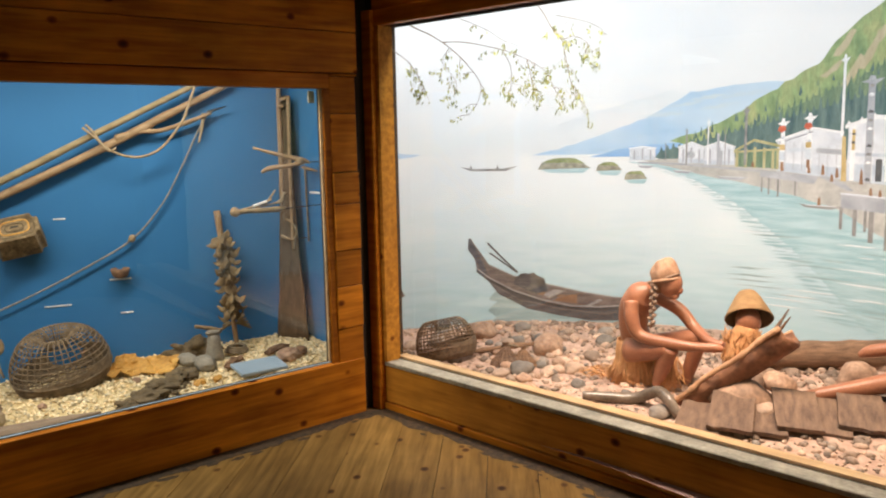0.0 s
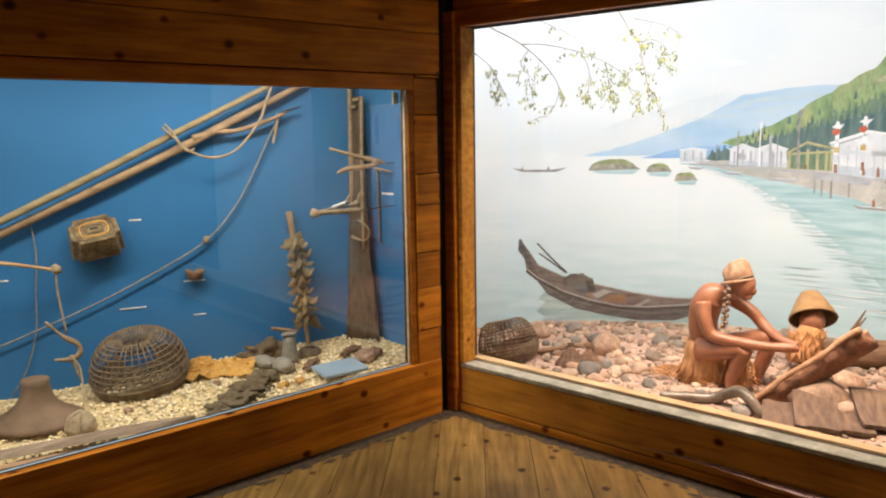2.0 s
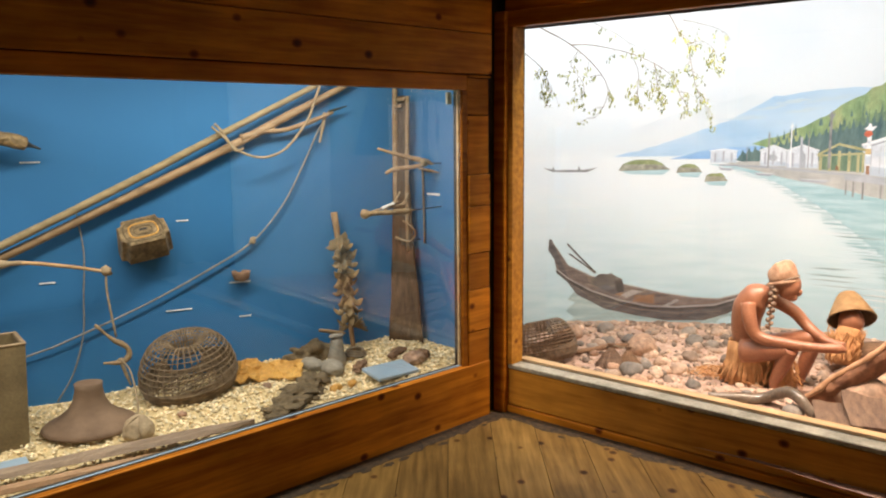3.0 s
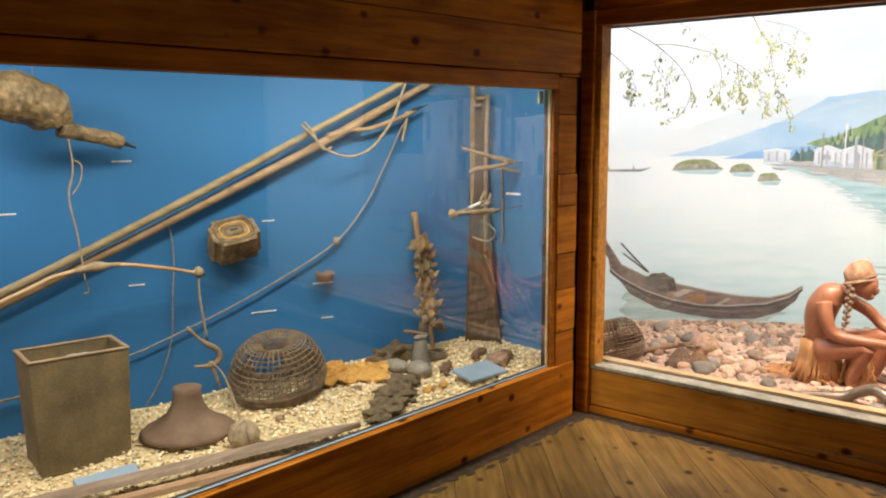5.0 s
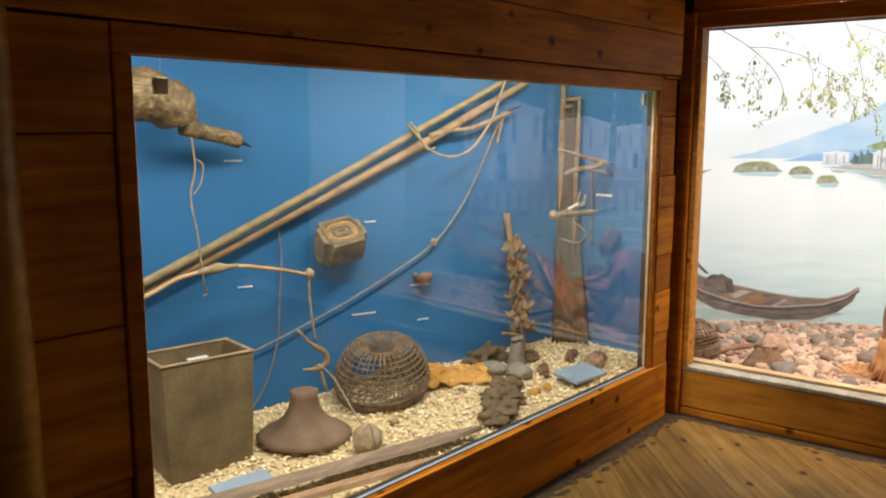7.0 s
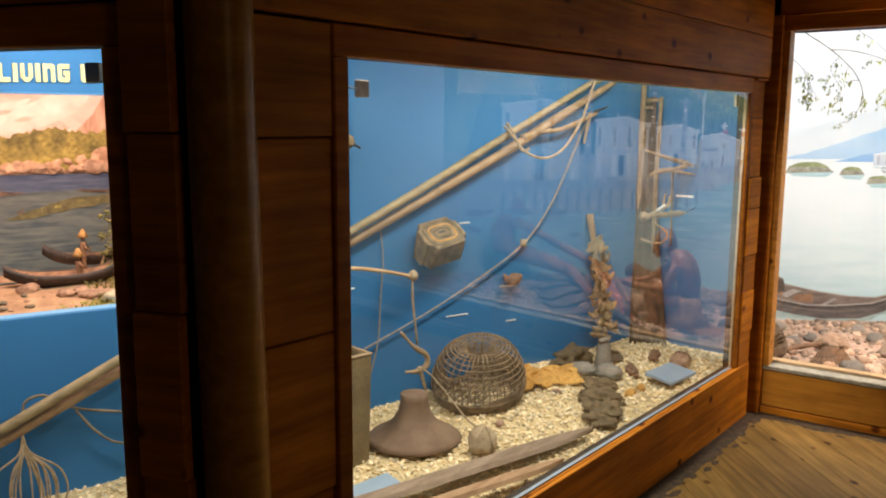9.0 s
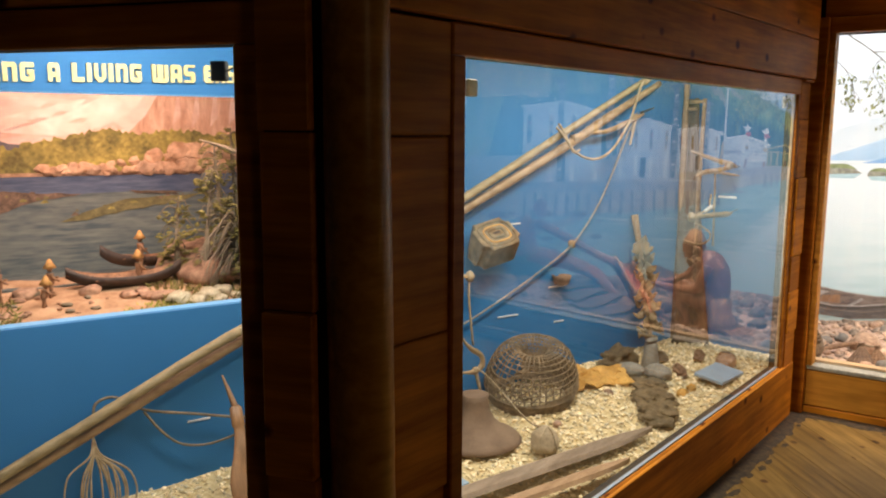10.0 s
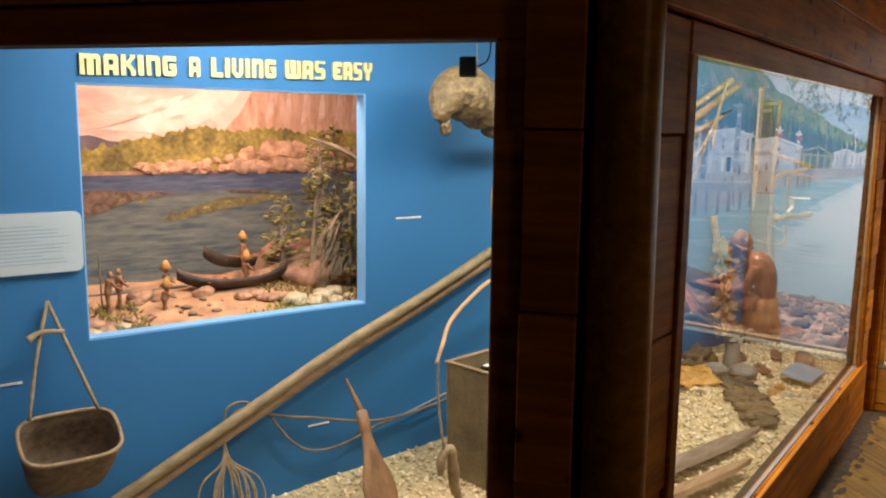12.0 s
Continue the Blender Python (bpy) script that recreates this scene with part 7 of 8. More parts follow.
bough(0.0050, 0.35, (-0.16, 2.12), (-0.057, 2.057), (0.046, 2.008), (0.138, 1.944), (0.23, 1.851), (0.299, 1.753), (0.286, 1.661), (0.238, 1.592))
bough(0.0036, 0.75, (0.103, 1.973), (0.208, 1.971), (0.336, 1.946), (0.453, 1.916), (0.569, 1.863), (0.651, 1.804), (0.693, 1.723), (0.74, 1.658))
bough(0.0040, 0.9, (0.60, 2.16), (0.64, 2.106), (0.675, 2.043), (0.733, 1.974), (0.757, 1.882), (0.781, 1.756), (0.841, 1.633))
bough(0.0034, 0.9, (-0.22, 1.97), (-0.142, 1.92), (-0.074, 1.862), (-0.029, 1.793), (-0.001, 1.723))
bough(0.0026, 0.3, (0.16, 2.10), (0.233, 2.073), (0.337, 2.031), (0.418, 1.979), (0.499, 1.944))
bough(0.0026, 0.9, (0.417, 1.925), (0.458, 1.842), (0.463, 1.75), (0.457, 1.669))
bough(0.0026, 1.0, (0.546, 1.873), (0.569, 1.794), (0.581, 1.736), (0.628, 1.701))
bough(0.0026, 0.9, (0.733, 1.974), (0.80, 1.99), (0.87, 1.95), (0.90, 1.88))
bough(0.0026, 0.7, (0.70, 2.10), (0.80, 2.08), (0.90, 2.05), (0.98, 1.99))
bough(0.0024, 0.8, (0.138, 1.944), (0.10, 1.87), (0.17, 1.77), (0.16, 1.70))
part("foliage", bm, LEAF, br, "pale yellow-green leaves")


# ---------------------------------------------------------------- small inset scene in the back wall
inset = thing("inset_scene_box", BACK, "box of the small inset scene, lip coloured as catching light", "display box", kind="structure")
for q in ((0.005, 1.078, 0.004, 0.064, 0.84, 0.857), (0.005, 1.078, 0.004, 0.064, 1.67, 1.69), (0.005, 0.025, 0.004, 0.064, 0.857, 1.67), (1.057, 1.078, 0.004, 0.064, 0.857, 1.67)):
    part("lip", box(*q), BLUE_LIT, inset)
for q in ((-0.35, -0.32, 0.06, 1.0, 0.6, 1.95), (1.75, 1.78, 0.06, 1.0, 0.6, 1.95), (-0.35, 1.78, 0.06, 1.0, 1.92, 1.95), (-0.35, 1.78, 0.06, 1.0, 0.6, 0.63)):
    part("side_panel", box(*q), DARK, inset)

PK_SKY = paint("pink_snow", (0.64, 0.38, 0.32), (0.76, 0.54, 0.47), 5, (1, 1, 2.2), (0.80, 0.66, 0.60))
PK_ROCK = paint("pink_cliff", (0.50, 0.27, 0.18), (0.74, 0.48, 0.35), 9, (3, 3, 0.6), grain=0.2)
PK_TREES = paint("olive_woods", (0.15, 0.125, 0.04), (0.46, 0.36, 0.09), 7, grain=0.4)
PK_HILL = paint("violet_hill", (0.12, 0.10, 0.12), (0.20, 0.17, 0.18), 10)
PK_WATER = paint("slate_water", (0.045, 0.065, 0.12), (0.12, 0.14, 0.20), 9, (1, 1, 7))
PK_WATER2 = paint("green_water", (0.06, 0.08, 0.09), (0.17, 0.18, 0.16), 9, (1, 1, 7))
PK_SPIT = paint("brown_spit", (0.07, 0.045, 0.032), (0.24, 0.15, 0.10), 30, grain=0.4)
PK_GRASS = paint("grass_bar", (0.10, 0.085, 0.035), (0.21, 0.17, 0.07), 30, grain=0.3)
SAND_PK = mottled("inset_sand", (0.32, 0.17, 0.09), (0.58, 0.36, 0.21), 12, 0.9, 0.5, 140)
ROCK_PK = mottled("inset_rock", (0.17, 0.09, 0.055), (0.54, 0.32, 0.205), 12, 0.85, 0.6, 60)
ROCK_FAR = mottled("far_pale_rock", (0.36, 0.20, 0.12), (0.70, 0.46, 0.32), 16, 0.85, 0.4, 60, island=0.2)
MOSS_PK = mottled("inset_moss", (0.09, 0.08, 0.022), (0.30, 0.25, 0.07), 30, 0.9, 0.8, 150)
TURF_GREEN = mottled("yellow_green_turf", (0.24, 0.27, 0.04), (0.46, 0.44, 0.08), 20, 0.9, 0.3, 90, island=0.4)
ROCK_PALE = mottled("pale_model_rock", (0.36, 0.29, 0.18), (0.58, 0.50, 0.35), 9, 0.85, 0.5, 60)
FIG = mottled("figure_paint", (0.15, 0.07, 0.035), (0.38, 0.19, 0.095), 40, 0.6, 0.3, 150)
HULL_DARK = mottled("dugout_paint", (0.025, 0.016, 0.012), (0.075, 0.045, 0.032), 20, 0.6, 0.4, 90)
HATY = mottled("straw_hat_paint", (0.42, 0.20, 0.055), (0.54, 0.28, 0.085), 30, 0.7, 0.2, 120)

bd = solo("inset_backdrop", box(-0.35, 1.78, 0.85, 0.88, 0.63, 1.92), PK_SKY, BACK, "small painted backdrop of snowy pink mountains", "mural", kind="structure")


def inset_patch(name, poly, mat, layer):
    bm = bmesh.new()
    bm.faces.new([bm.verts.new((s, 0.85 - 0.003 * layer, z)) for s, z in poly])
    bmesh.ops.triangulate(bm, faces=bm.faces[:])
    return part(name, bm, mat, bd)


inset_patch("cliff", jag([(0.78, 1.50), (0.86, 1.56), (0.93, 1.66), (1.0, 1.76), (1.12, 1.80), (1.7, 1.85), (1.7, 1.42), (0.9, 1.42)], 0.012, 0.06, 1), PK_ROCK, 1)
PK_SNOW = paint("warm_snow", (0.70, 0.48, 0.40), (0.86, 0.74, 0.68), 7)
PK_SNOW_SHADE = paint("snow_shade", (0.60, 0.36, 0.28), (0.78, 0.58, 0.50), 9, (1, 1, 2))
inset_patch("snow_shade", jag([(-0.3, 1.60), (0.1, 1.64), (0.3, 1.60), (0.5, 1.66), (0.66, 1.62), (0.80, 1.55), (0.70, 1.50), (0.4, 1.50), (-0.3, 1.52)], 0.014, 0.05, 21), PK_SNOW_SHADE, 1)
inset_patch("snow_field", jag([(0.25, 1.52), (0.42, 1.57), (0.60, 1.63), (0.78, 1.72), (0.92, 1.74), (0.86, 1.64), (0.74, 1.56), (0.55, 1.51)], 0.01, 0.05, 22), PK_SNOW, 2)
inset_patch("snow_field", jag([(-0.2, 1.54), (0.05, 1.58), (0.22, 1.55), (0.18, 1.51)], 0.01, 0.04, 23), PK_SNOW, 2)
r15 = random.Random(77)
for k in range(7):
    c = 1.02 + 0.09 * k
    inset_patch("cliff_cleft", jag([(c, 1.56), (c + 0.02, 1.70), (c + 0.035, 1.74), (c + 0.04, 1.60)], 0.012, 0.04, 30 + k), PK_SNOW_SHADE, 2)
for k in range(14):
    c, z, w = r15.uniform(-0.1, 0.78), r15.uniform(1.53, 1.66), r15.uniform(0.03, 0.10)
    inset_patch("snow_field" if k % 2 else "snow_shade", jag([(c - w, z), (c - w * 0.2, z + w * 0.25), (c + w, z + w * 0.5), (c + w * 0.4, z - 0.005)], 0.008, 0.02, 60 + k), PK_SNOW if k % 2 else PK_SNOW_SHADE, 2.2 + 0.02 * k)
inset_patch("violet_hill", jag([(-0.3, 1.50), (0.2, 1.50), (0.4, 1.475), (0.7, 1.44), (0.7, 1.36), (-0.3, 1.36)], 0.008, 0.04, 2), PK_HILL, 2.6)
inset_patch("woods", jag([(-0.3, 1.42), (0.18, 1.44), (0.4, 1.475), (0.60, 1.52), (0.72, 1.545), (0.85, 1.52), (1.0, 1.54), (1.2, 1.52), (1.7, 1.53), (1.7, 1.33), (-0.3, 1.33)], 0.014, 0.014, 3), PK_TREES, 3)
inset_patch("far_water", [(-0.35, 1.338), (1.75, 1.332), (1.75, 0.65), (-0.35, 0.65)], PK_WATER, 4)
inset_patch("shore_line", [(-0.35, 1.352), (1.75, 1.345), (1.75, 1.328), (-0.35, 1.336)], ROCK_PK, 5)
inset_patch("green_water", jag([(-0.3, 1.10), (0.3, 1.23), (0.8, 1.26), (1.3, 1.22), (1.7, 1.2), (1.7, 0.65), (-0.3, 0.65)], 0.008, 0.08, 6), PK_WATER2, 5)
inset_patch("spit", jag([(-0.3, 1.28), (0.2, 1.275), (0.45, 1.262), (0.6, 1.25), (0.4, 1.22), (0.25, 1.17), (-0.3, 1.08)], 0.006, 0.04, 7), PK_SPIT, 6)
inset_patch("grass_bar", jag([(0.5, 1.13), (0.62, 1.175), (0.80, 1.225), (1.15, 1.235), (1.05, 1.20), (0.78, 1.165), (0.62, 1.13)], 0.005, 0.04, 8), PK_GRASS, 6)
for k in range(34):
    c = r15.uniform(-0.2, 0.45) if k % 2 else r15.uniform(0.56, 1.1)
    z = (1.21 + 0.05 * r15.random()) if k % 2 else 1.145 + 0.13 * (c - 0.5) + 0.02 * r15.random()
    w = r15.uniform(0.006, 0.018)
    inset_patch("brush", jag([(c - w, z), (c - w * 0.3, z + w * 0.8), (c + w * 0.6, z + w * 0.6), (c + w, z)], 0.003, 0.01, k), (PK_GRASS, PK_TREES, PK_SPIT)[k % 3], 6.2 + 0.01 * k)
inset_patch("small_canoe", [(0.80, 1.262), (0.84, 1.245), (0.98, 1.238), (1.05, 1.248), (0.98, 1.252), (0.86, 1.255)], PK_SPIT, 7)
r9 = random.Random(7)
bm = None
for k in range(52):
    f = (k % 26) / 25
    sx = 0.46 + 1.2 * f
    h = 0.013 + 0.012 * r9.random() + (0.036 if 0.88 < sx < 1.25 else 0.005) * r9.random()
    bm = blob((h * 1.35, 0.02, h), 0.45, 2, k, 1.3, bm=bm, at=pose(sx + r9.uniform(-0.02, 0.02), 0.835 + 0.004 * (k // 26), 1.345 + h * 0.5 + (k // 26) * (0.012 + 0.05 * max(0.0, min(1.0, (sx - 0.62) / 0.4))), 0, r9.uniform(-25, 25), 0))
part("far_boulder_band", bm, ROCK_FAR, bd)

bm = bmesh.new()
grid = []
for i in range(41):
    grid.append([bm.verts.new((-0.32 + 2.07 * i / 40, 0.06 + 0.76 * j / 24, 0.838 + 0.13 * 0.76 * j / 24 + 0.012 * noise.noise(Vector((i * 0.4, j * 0.4, 0))) - (0.10 if j > 18 else 0.0) * (j - 18) / 6)) for j in range(25)])
for i in range(40):
    for j in range(24):
        bm.faces.new((grid[i][j], grid[i + 1][j], grid[i + 1][j + 1], grid[i][j + 1]))
solo("inset_ground", bm, SAND_PK, BACK, "model beach of pinkish sand", "ground", kind="structure", smooth=True)
solo("inset_water", box(-0.32, 1.75, 0.5, 0.845, 0.70, 0.898), PK_WATER2, BACK, "dull green model water", "water", kind="structure")


def gz_in(y):
    return 0.838 + 0.13 * (y - 0.06)


r10 = random.Random(11)
for k, (s, y, r, mt) in enumerate(((0.10, 0.10, 0.03, 1), (0.07, 0.16, 0.035, 1), (0.16, 0.12, 0.022, 0), (0.05, 0.08, 0.028, 0), (0.20, 0.18, 0.02, 1), (0.83, 0.16, 0.045, 0), (0.90, 0.13, 0.03, 0), (0.95, 0.17, 0.04, 0), (1.02, 0.20, 0.038, 0), (0.99, 0.12, 0.025, 0), (1.06, 0.14, 0.022, 0), (0.98, 0.60, 0.10, 1), (1.05, 0.60, 0.13, 1), (1.08, 0.52, 0.14, 1), (1.22, 0.55, 0.16, 1), (1.02, 0.40, 0.10, 1), (1.20, 0.38, 0.12, 1), (0.72, 0.30, 0.03, 1), (0.66, 0.28, 0.03, 1), (0.30, 0.40, 0.04, 1))):
    solo("model_rock", blob((r * 1.2, r, r * 0.72), 0.35, 3, k * 1.3, 1.5), ROCK_PK if mt else ROCK_PALE, BACK @ pose(s, y, gz_in(y) + r * 0.3), "small model boulder on the inset beach", "rock", "model rocks", smooth=True)
tufts = None
for k in range(520):
    s, y = (r10.uniform(0.75, 1.25), r10.uniform(0.1, 0.5)) if k % 4 else (r10.uniform(0.03, 0.25), r10.uniform(0.07, 0.35))
    a = r10.uniform(0, 6.28)
    h = r10.uniform(0.012, 0.034)
    tufts = tube([(s, y, gz_in(y)), (s + 0.01 * math.cos(a), y + 0.01 * math.sin(a), gz_in(y) + h * 0.6), (s + 0.025 * math.cos(a), y + 0.02 * math.sin(a), gz_in(y) + h)], [0.004, 0.003, 0.001], 3, 1, bm=tufts, smooth=False)
lawn = None
for k in range(240):
    s, y = r10.gauss(0.80, 0.07), r10.uniform(0.075, 0.17)
    if k % 4 == 0:
        s, y = r10.gauss(0.14, 0.06), r10.uniform(0.075, 0.14)
    h = r10.uniform(0.006, 0.016)
    lawn = tube([(s, y, gz_in(y)), (s + r10.uniform(-0.008, 0.008), y, gz_in(y) + h)], [0.004, 0.001], 3, 1, bm=lawn, smooth=False)
tagged(solo("model_turf", lawn, TURF_GREEN, BACK, "short yellow-green model turf", "grass"), kind="stuff")
tagged(solo("model_grass", tufts, MOSS_PK, BACK, "tufts of green model grass", "grass"), kind="stuff")


def model_tree(s, y, h, seed, lean, label):
    t = thing("model_tree", BACK @ pose(s, y, gz_in(y)), label, "tree", "model trees")
    r = random.Random(seed)
    part("trunk", tube([(0, 0, 0), (lean * 0.3, 0, h * 0.4), (lean * 0.8, 0.01, h * 0.8), (lean, 0, h)], [0.014, 0.011, 0.007, 0.003], 7, 5, wobble=0.3), TWIG, t, smooth=True)
    limbs, leaves = None, None
    for k in range(40):
        z = h * (0.12 + 0.86 * k / 39)
        a = r.uniform(0, 6.28)
        l = r.uniform(0.06, 0.15) * (1.15 - 0.6 * z / h)
        x0 = lean * z / h
        tip = (x0 + l * math.cos(a), l * math.sin(a) * 0.6, z + r.uniform(-0.07, 0.03))
        mid = (x0 + l * 0.5 * math.cos(a), l * 0.5 * math.sin(a) * 0.6, z + 0.012)
        limbs = tube([(x0, 0, z), mid, tip], [0.004, 0.003, 0.001], 4, 3, bm=limbs)
        for q in range(7):
            f = r.uniform(0.3, 1.05)
            c = Vector((x0 + l * f * math.cos(a), l * f * math.sin(a) * 0.6, z + (tip[2] - z) * f + r.uniform(-0.008, 0.012)))
            leaves = blob((r.uniform(0.006, 0.015), r.uniform(0.006, 0.015), r.uniform(0.003, 0.006)), 0.5, 1, k + q, 2, bm=leaves, at=Matrix.Translation(c))
    part("limbs", limbs, TWIG, t)
    part("crown", leaves, MOSS_PK, t)


model_tree(1.0, 0.36, 0.50, 1, 0.05, "weathered model conifer with sparse olive needles")
model_tree(1.12, 0.42, 0.60, 2, -0.04, "tall model conifer with ragged olive crown")
model_tree(0.90, 0.44, 0.36, 3, 0.02, "small model conifer by the rocks")
model_tree(1.2, 0.46, 0.66, 4, -0.03, "tall model conifer with ragged olive crown")
model_tree(1.14, 0.28, 0.45, 5, 0.02, "weathered model conifer with sparse olive needles")
drift = thing("model_driftwood", BACK @ pose(1.05, 0.25, gz_in(0.25)), "tangle of bare grey model branches", "driftwood")
for k in range(26):
    # bare limbs that reach out and droop
    z0, l, a = r10.uniform(0.10, 0.30), r10.uniform(0.07, 0.17), r10.uniform(2.3, 3.9)
    part("branch", tube([(0.07, 0.05, z0), (0.07 + l * 0.4 * math.cos(a), 0.05 + 0.3 * l * math.sin(a) - 0.03, z0 + 0.03), (0.07 + l * math.cos(a), l * 0.4 * math.sin(a) - 0.03, z0 - 0.02), (0.07 + l * 1.3 * math.cos(a), -0.05, z0 - l * r10.uniform(0.5, 0.9))], [0.006, 0.0045, 0.003, 0.0012], 5, 4, wobble=0.4), TWIG, drift, smooth=True)
part("stump", tube([(0.07, 0.05, 0.0), (0.075, 0.05, 0.16), (0.06, 0.05, 0.33)], [0.016, 0.012, 0.006], 7, 5, wobble=0.4), TWIG, drift, smooth=True)
solo("model_log", tube([(1.22, 0.3, 1.40), (1.12, 0.34, 1.46), (1.0, 0.36, 1.50)], [0.012, 0.01, 0.004], 7, 4), TWIG, BACK, "pale bare branch of a model tree", "branch", smooth=True)


def hull(name, at, l, w, h, label, mat):
    """A small dugout with raised ends."""
    t = thing(name, at, label, "canoe", "model canoes")
    bm = bmesh.new()
    rings = []
    for k in range(17):
        u = -1 + 2 * k / 16
        ww = w * (1 - abs(u) ** 2.4) + 0.002
        up = h * (1.0 * abs(u) ** 3)
        rings.append([bm.verts.new((u * l, ww * a, up + h * b_)) for a, b_ in ((-1, 1), (-0.8, 0.45), (-0.3, 0.02), (0.3, 0.02), (0.8, 0.45), (1, 1), (0.84, 0.97), (0.6, 0.5), (0, 0.2), (-0.6, 0.5), (-0.84, 0.97))])
    for a, c in zip(rings, rings[1:]):
        for j in range(11):
            bm.faces.new((a[j], a[(j + 1) % 11], c[(j + 1) % 11], c[j]))
    bm.faces.new(rings[0][::-1])
    bm.faces.new(rings[-1])
    bmesh.ops.recalc_face_normals(bm, faces=bm.faces[:])
    for f_ in bm.faces:
        f_.material_index = 1 if len(f_.verts) == 4 and f_.calc_center_median().z > h * 0.1 and f_.normal.z > 0.2 else 0
    part("hull", bm, [mat, FIG], t, smooth=True)
    for u in (-0.5, -0.1, 0.3):
        part("thwart", box(u * l - 0.006, u * l + 0.006, -w * 0.8, w * 0.8, h * 0.72, h * 0.78), FIG, t)
    return t


hull("model_canoe", BACK @ pose(0.68, 0.42, gz_in(0.42) + 0.002, 0, 0, -4), 0.23, 0.062, 0.05, "dark model dugout canoe drawn up on the sand", HULL_DARK)
hull("model_canoe", BACK @ pose(0.80, 0.66, 0.925, 0, 6, 18), 0.2, 0.04, 0.05, "dark model dugout canoe with raised prow", HULL_DARK)


def figurine(s, y, h, label, hat=False, bend=0.0):
    """A small modelled figure: two legs, a bent trunk, arms and a head, and for some a cone hat."""
    bm = tube([(-0.004, -0.007, 0), (0.0, -0.007, h * 0.25), (0.0, -0.003, h * 0.48)], [0.006, 0.007, 0.010], 7, 3)
    bm = tube([(0.008, 0.008, 0), (0.003, 0.007, h * 0.25), (0.0, 0.003, h * 0.48)], [0.006, 0.007, 0.010], 7, 3, bm=bm)
    bm = tube([(0, 0, h * 0.44), (bend * 0.4, 0, h * 0.62), (bend * 0.8, 0, h * 0.78)], [0.014, 0.013, 0.015], 9, 4, bm=bm)
    bm = blob((0.0105, 0.0105, 0.0125), 0.1, 2, 0, bm=bm, at=pose(bend, 0, h * 0.78 + 0.017))
    for sg in (-1, 1):
        bm = tube([(bend * 0.8, 0.014 * sg, h * 0.76), (bend + 0.012, 0.017 * sg, h * 0.62), (bend + 0.032, 0.008 * sg, h * (0.58 + 0.05 * sg))], [0.0055, 0.005, 0.004], 6, 3, bm=bm)
    if hat:
        bm = merge(bm, lathe_at((bend, 0, h * 0.78 + 0.022)), 1)
    solo("model_figurine", bm, [FIG, HATY], BACK @ pose(s, y, gz_in(y)), label, "figurine", "model figurines", smooth=True)


def lathe_at(c):
    b = lathe([(0.026, 0), (0.013, 0.02), (0.006, 0.034), (0.001, 0.036)], 12)
    bmesh.ops.translate(b, vec=c, verts=b.verts[:])
    return b


figurine(0.78, 0.567, 0.18, "small brown standing figurine with a cone hat", True)
figurine(0.735, 0.42, 0.125, "small brown seated figurine with a cone hat", True)
figurine(0.385, 0.36, 0.13, "small brown figurine with a cone hat carrying a load", True)
figurine(0.345, 0.26, 0.085, "small brown crouching figurine with a cone hat", True, 0.01)
figurine(0.20, 0.32, 0.16, "small brown standing figurine", False)
figurine(0.15, 0.28, 0.165, "small brown standing figurine holding a spear", False, 0.012)
for k in range(26):
    s, y, r = r10.uniform(0.12, 0.98), r10.uniform(0.10, 0.42), r10.uniform(0.006, 0.016)
    solo("model_driftwood_bit", blob((r * 1.6, r, r * 0.6), 0.5, 2, k, 2), ROCK_PK if k % 3 else TWIG, BACK @ pose(s, y, gz_in(y) + r * 0.3, 0, 0, 37 * k), "bit of driftwood litter on the model beach", "driftwood", "model beach driftwood", smooth=True)
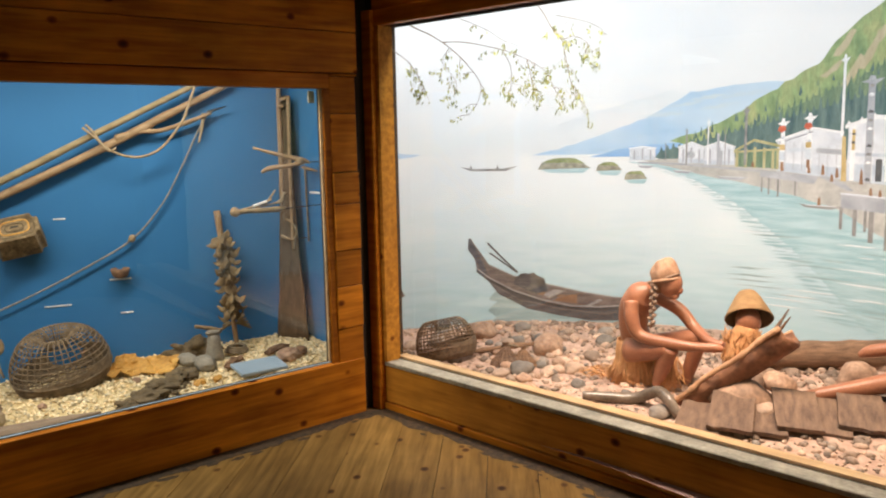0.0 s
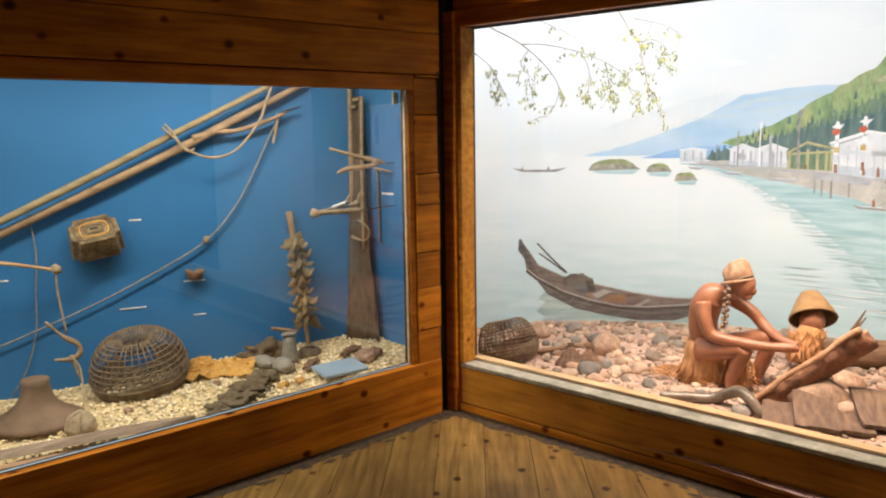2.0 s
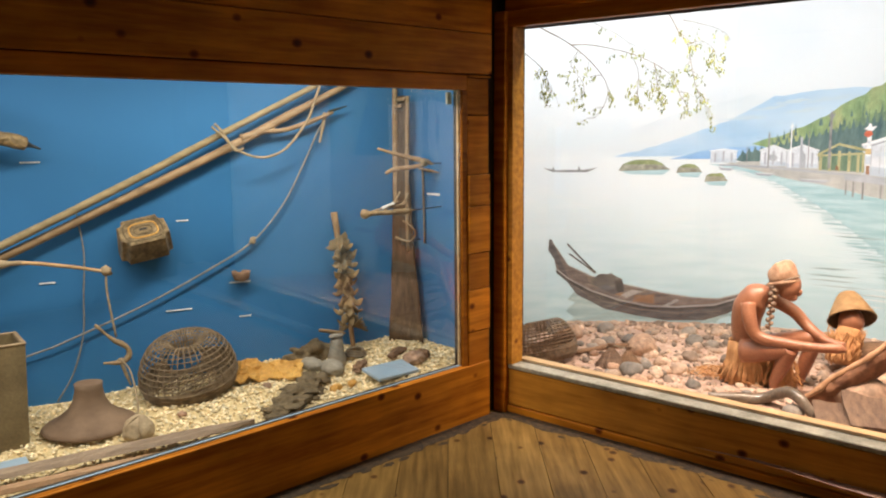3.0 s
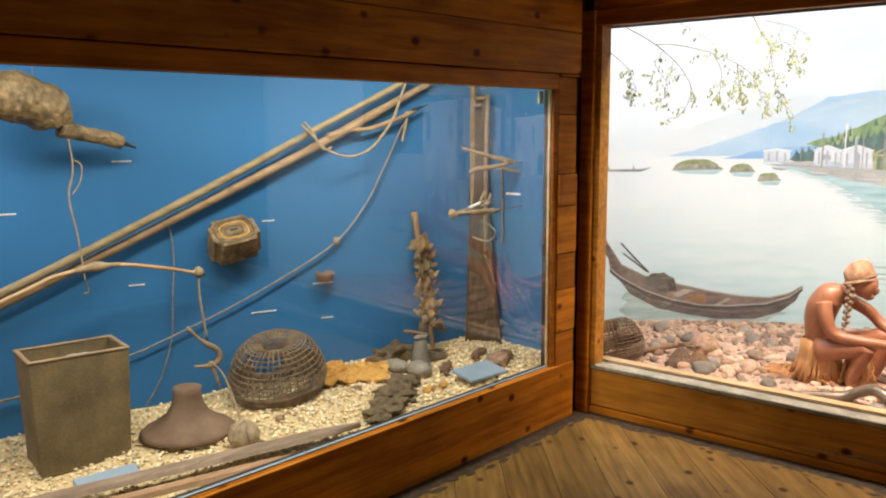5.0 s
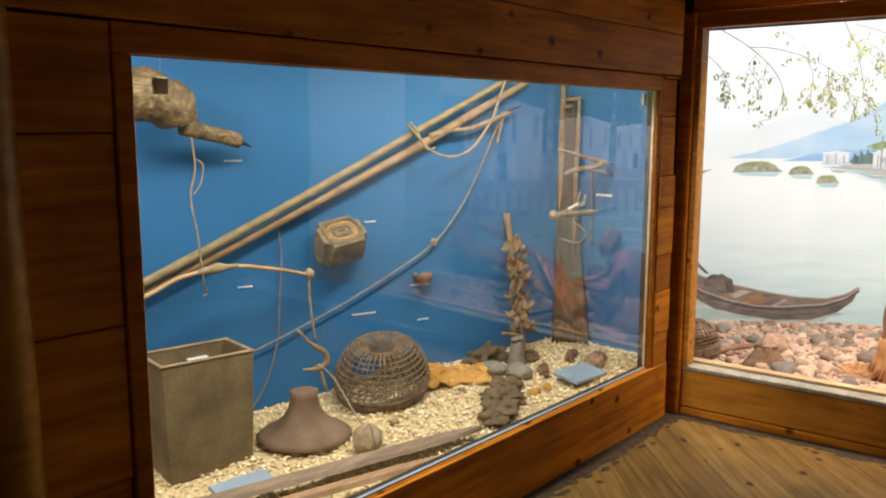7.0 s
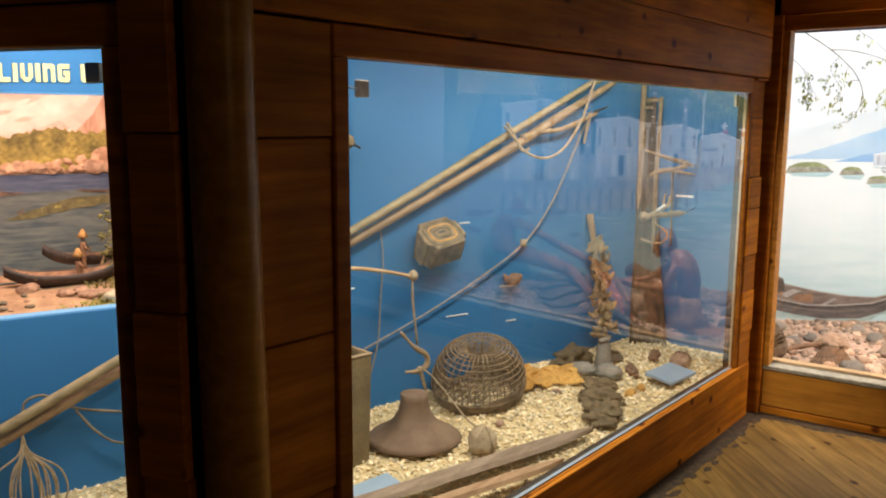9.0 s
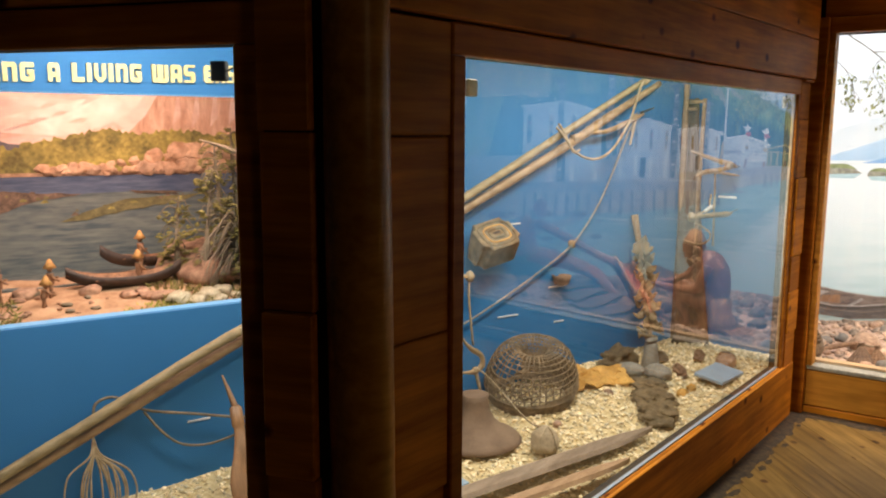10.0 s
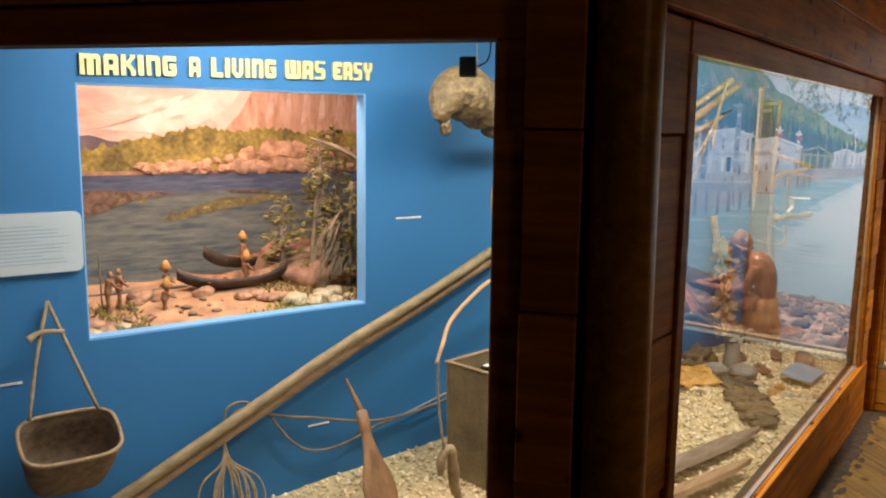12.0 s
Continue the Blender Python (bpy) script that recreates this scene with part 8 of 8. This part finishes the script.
for k in range(3):
    solo("model_load", tube([(0, 0, 0), (0.07, 0.0, 0.006), (0.13, 0.01, 0.0)], [0.012, 0.016, 0.01], 8, 4, wobble=0.3), ROCK_PK, BACK @ pose(0.70 + 0.015 * k, 0.24 - 0.022 * k, gz_in(0.23) + 0.012, 0, 0, -6 + 5 * k), "grey-brown log bundle on the model beach", "log", "model logs", smooth=True)
solo("model_spear", tube([(0.135, 0.3, 0.87), (0.135, 0.32, 1.09)], 0.003, 5, 2), TWIG, BACK, "thin upright model spear", "spear")
solo("model_basket", blob((0.03, 0.03, 0.024), 0.2, 2, 4), TWIG, BACK @ pose(0.32, 0.4, gz_in(0.4) + 0.012), "small brown model basket", "basket", smooth=True)
solo("model_bundle", blob((0.04, 0.022, 0.026), 0.35, 3, 9), ROCK_PK, BACK @ pose(0.53, 0.36, gz_in(0.36) + 0.014), "small grey-brown model bundle on the sand", "bundle", smooth=True)

# ---------------------------------------------------------------- hall floor boards (diagonal)
fl = solo("floor", box(-6.0, 2.3, -3.5, 5.8, -0.0145, -0.012), DARK, label="worn diagonal pine floorboards, darker along the walls", category="floor", kind="structure")
c45 = math.sqrt(0.5)
W = 0.224
for k in range(-26, 12):
    d0 = -0.686 * c45 + k * W
    ax, ay = c45, c45
    nx, ny = c45, -c45
    # clip each board to the hall rectangle
    vs = [Vector((ax * a + nx * d, ay * a + ny * d)) for a, d in ((-7, d0 + 0.0015), (7, d0 + 0.0015), (7, d0 + W - 0.0015), (-7, d0 + W - 0.0015))]
    b = bmesh.new()
    b.faces.new([b.verts.new((v.x, v.y, 0)) for v in vs])
    for co, no in (((2.28, 0, 0), (1, 0, 0)), ((-3.4, 0, 0), (-1, 0, 0)), ((0, 3.08, 0), (0, 1, 0)), ((0, -1.2, 0), (0, -1, 0))):
        bmesh.ops.bisect_plane(b, geom=b.verts[:] + b.edges[:] + b.faces[:], plane_co=co, plane_no=no, clear_outer=True)
    if not b.faces:
        b.free()
        continue
    ext = bmesh.ops.extrude_face_region(b, geom=b.faces[:])
    bmesh.ops.translate(b, vec=(0, 0, -0.011), verts=[v for v in ext["geom"] if isinstance(v, bmesh.types.BMVert)])
    turn = pose(0, 0, 0, 0, 0, 45)
    bmesh.ops.transform(b, matrix=turn.inverted(), verts=b.verts[:])
    part("floorboard", b, FLOOR_WOOD, fl, at=turn)
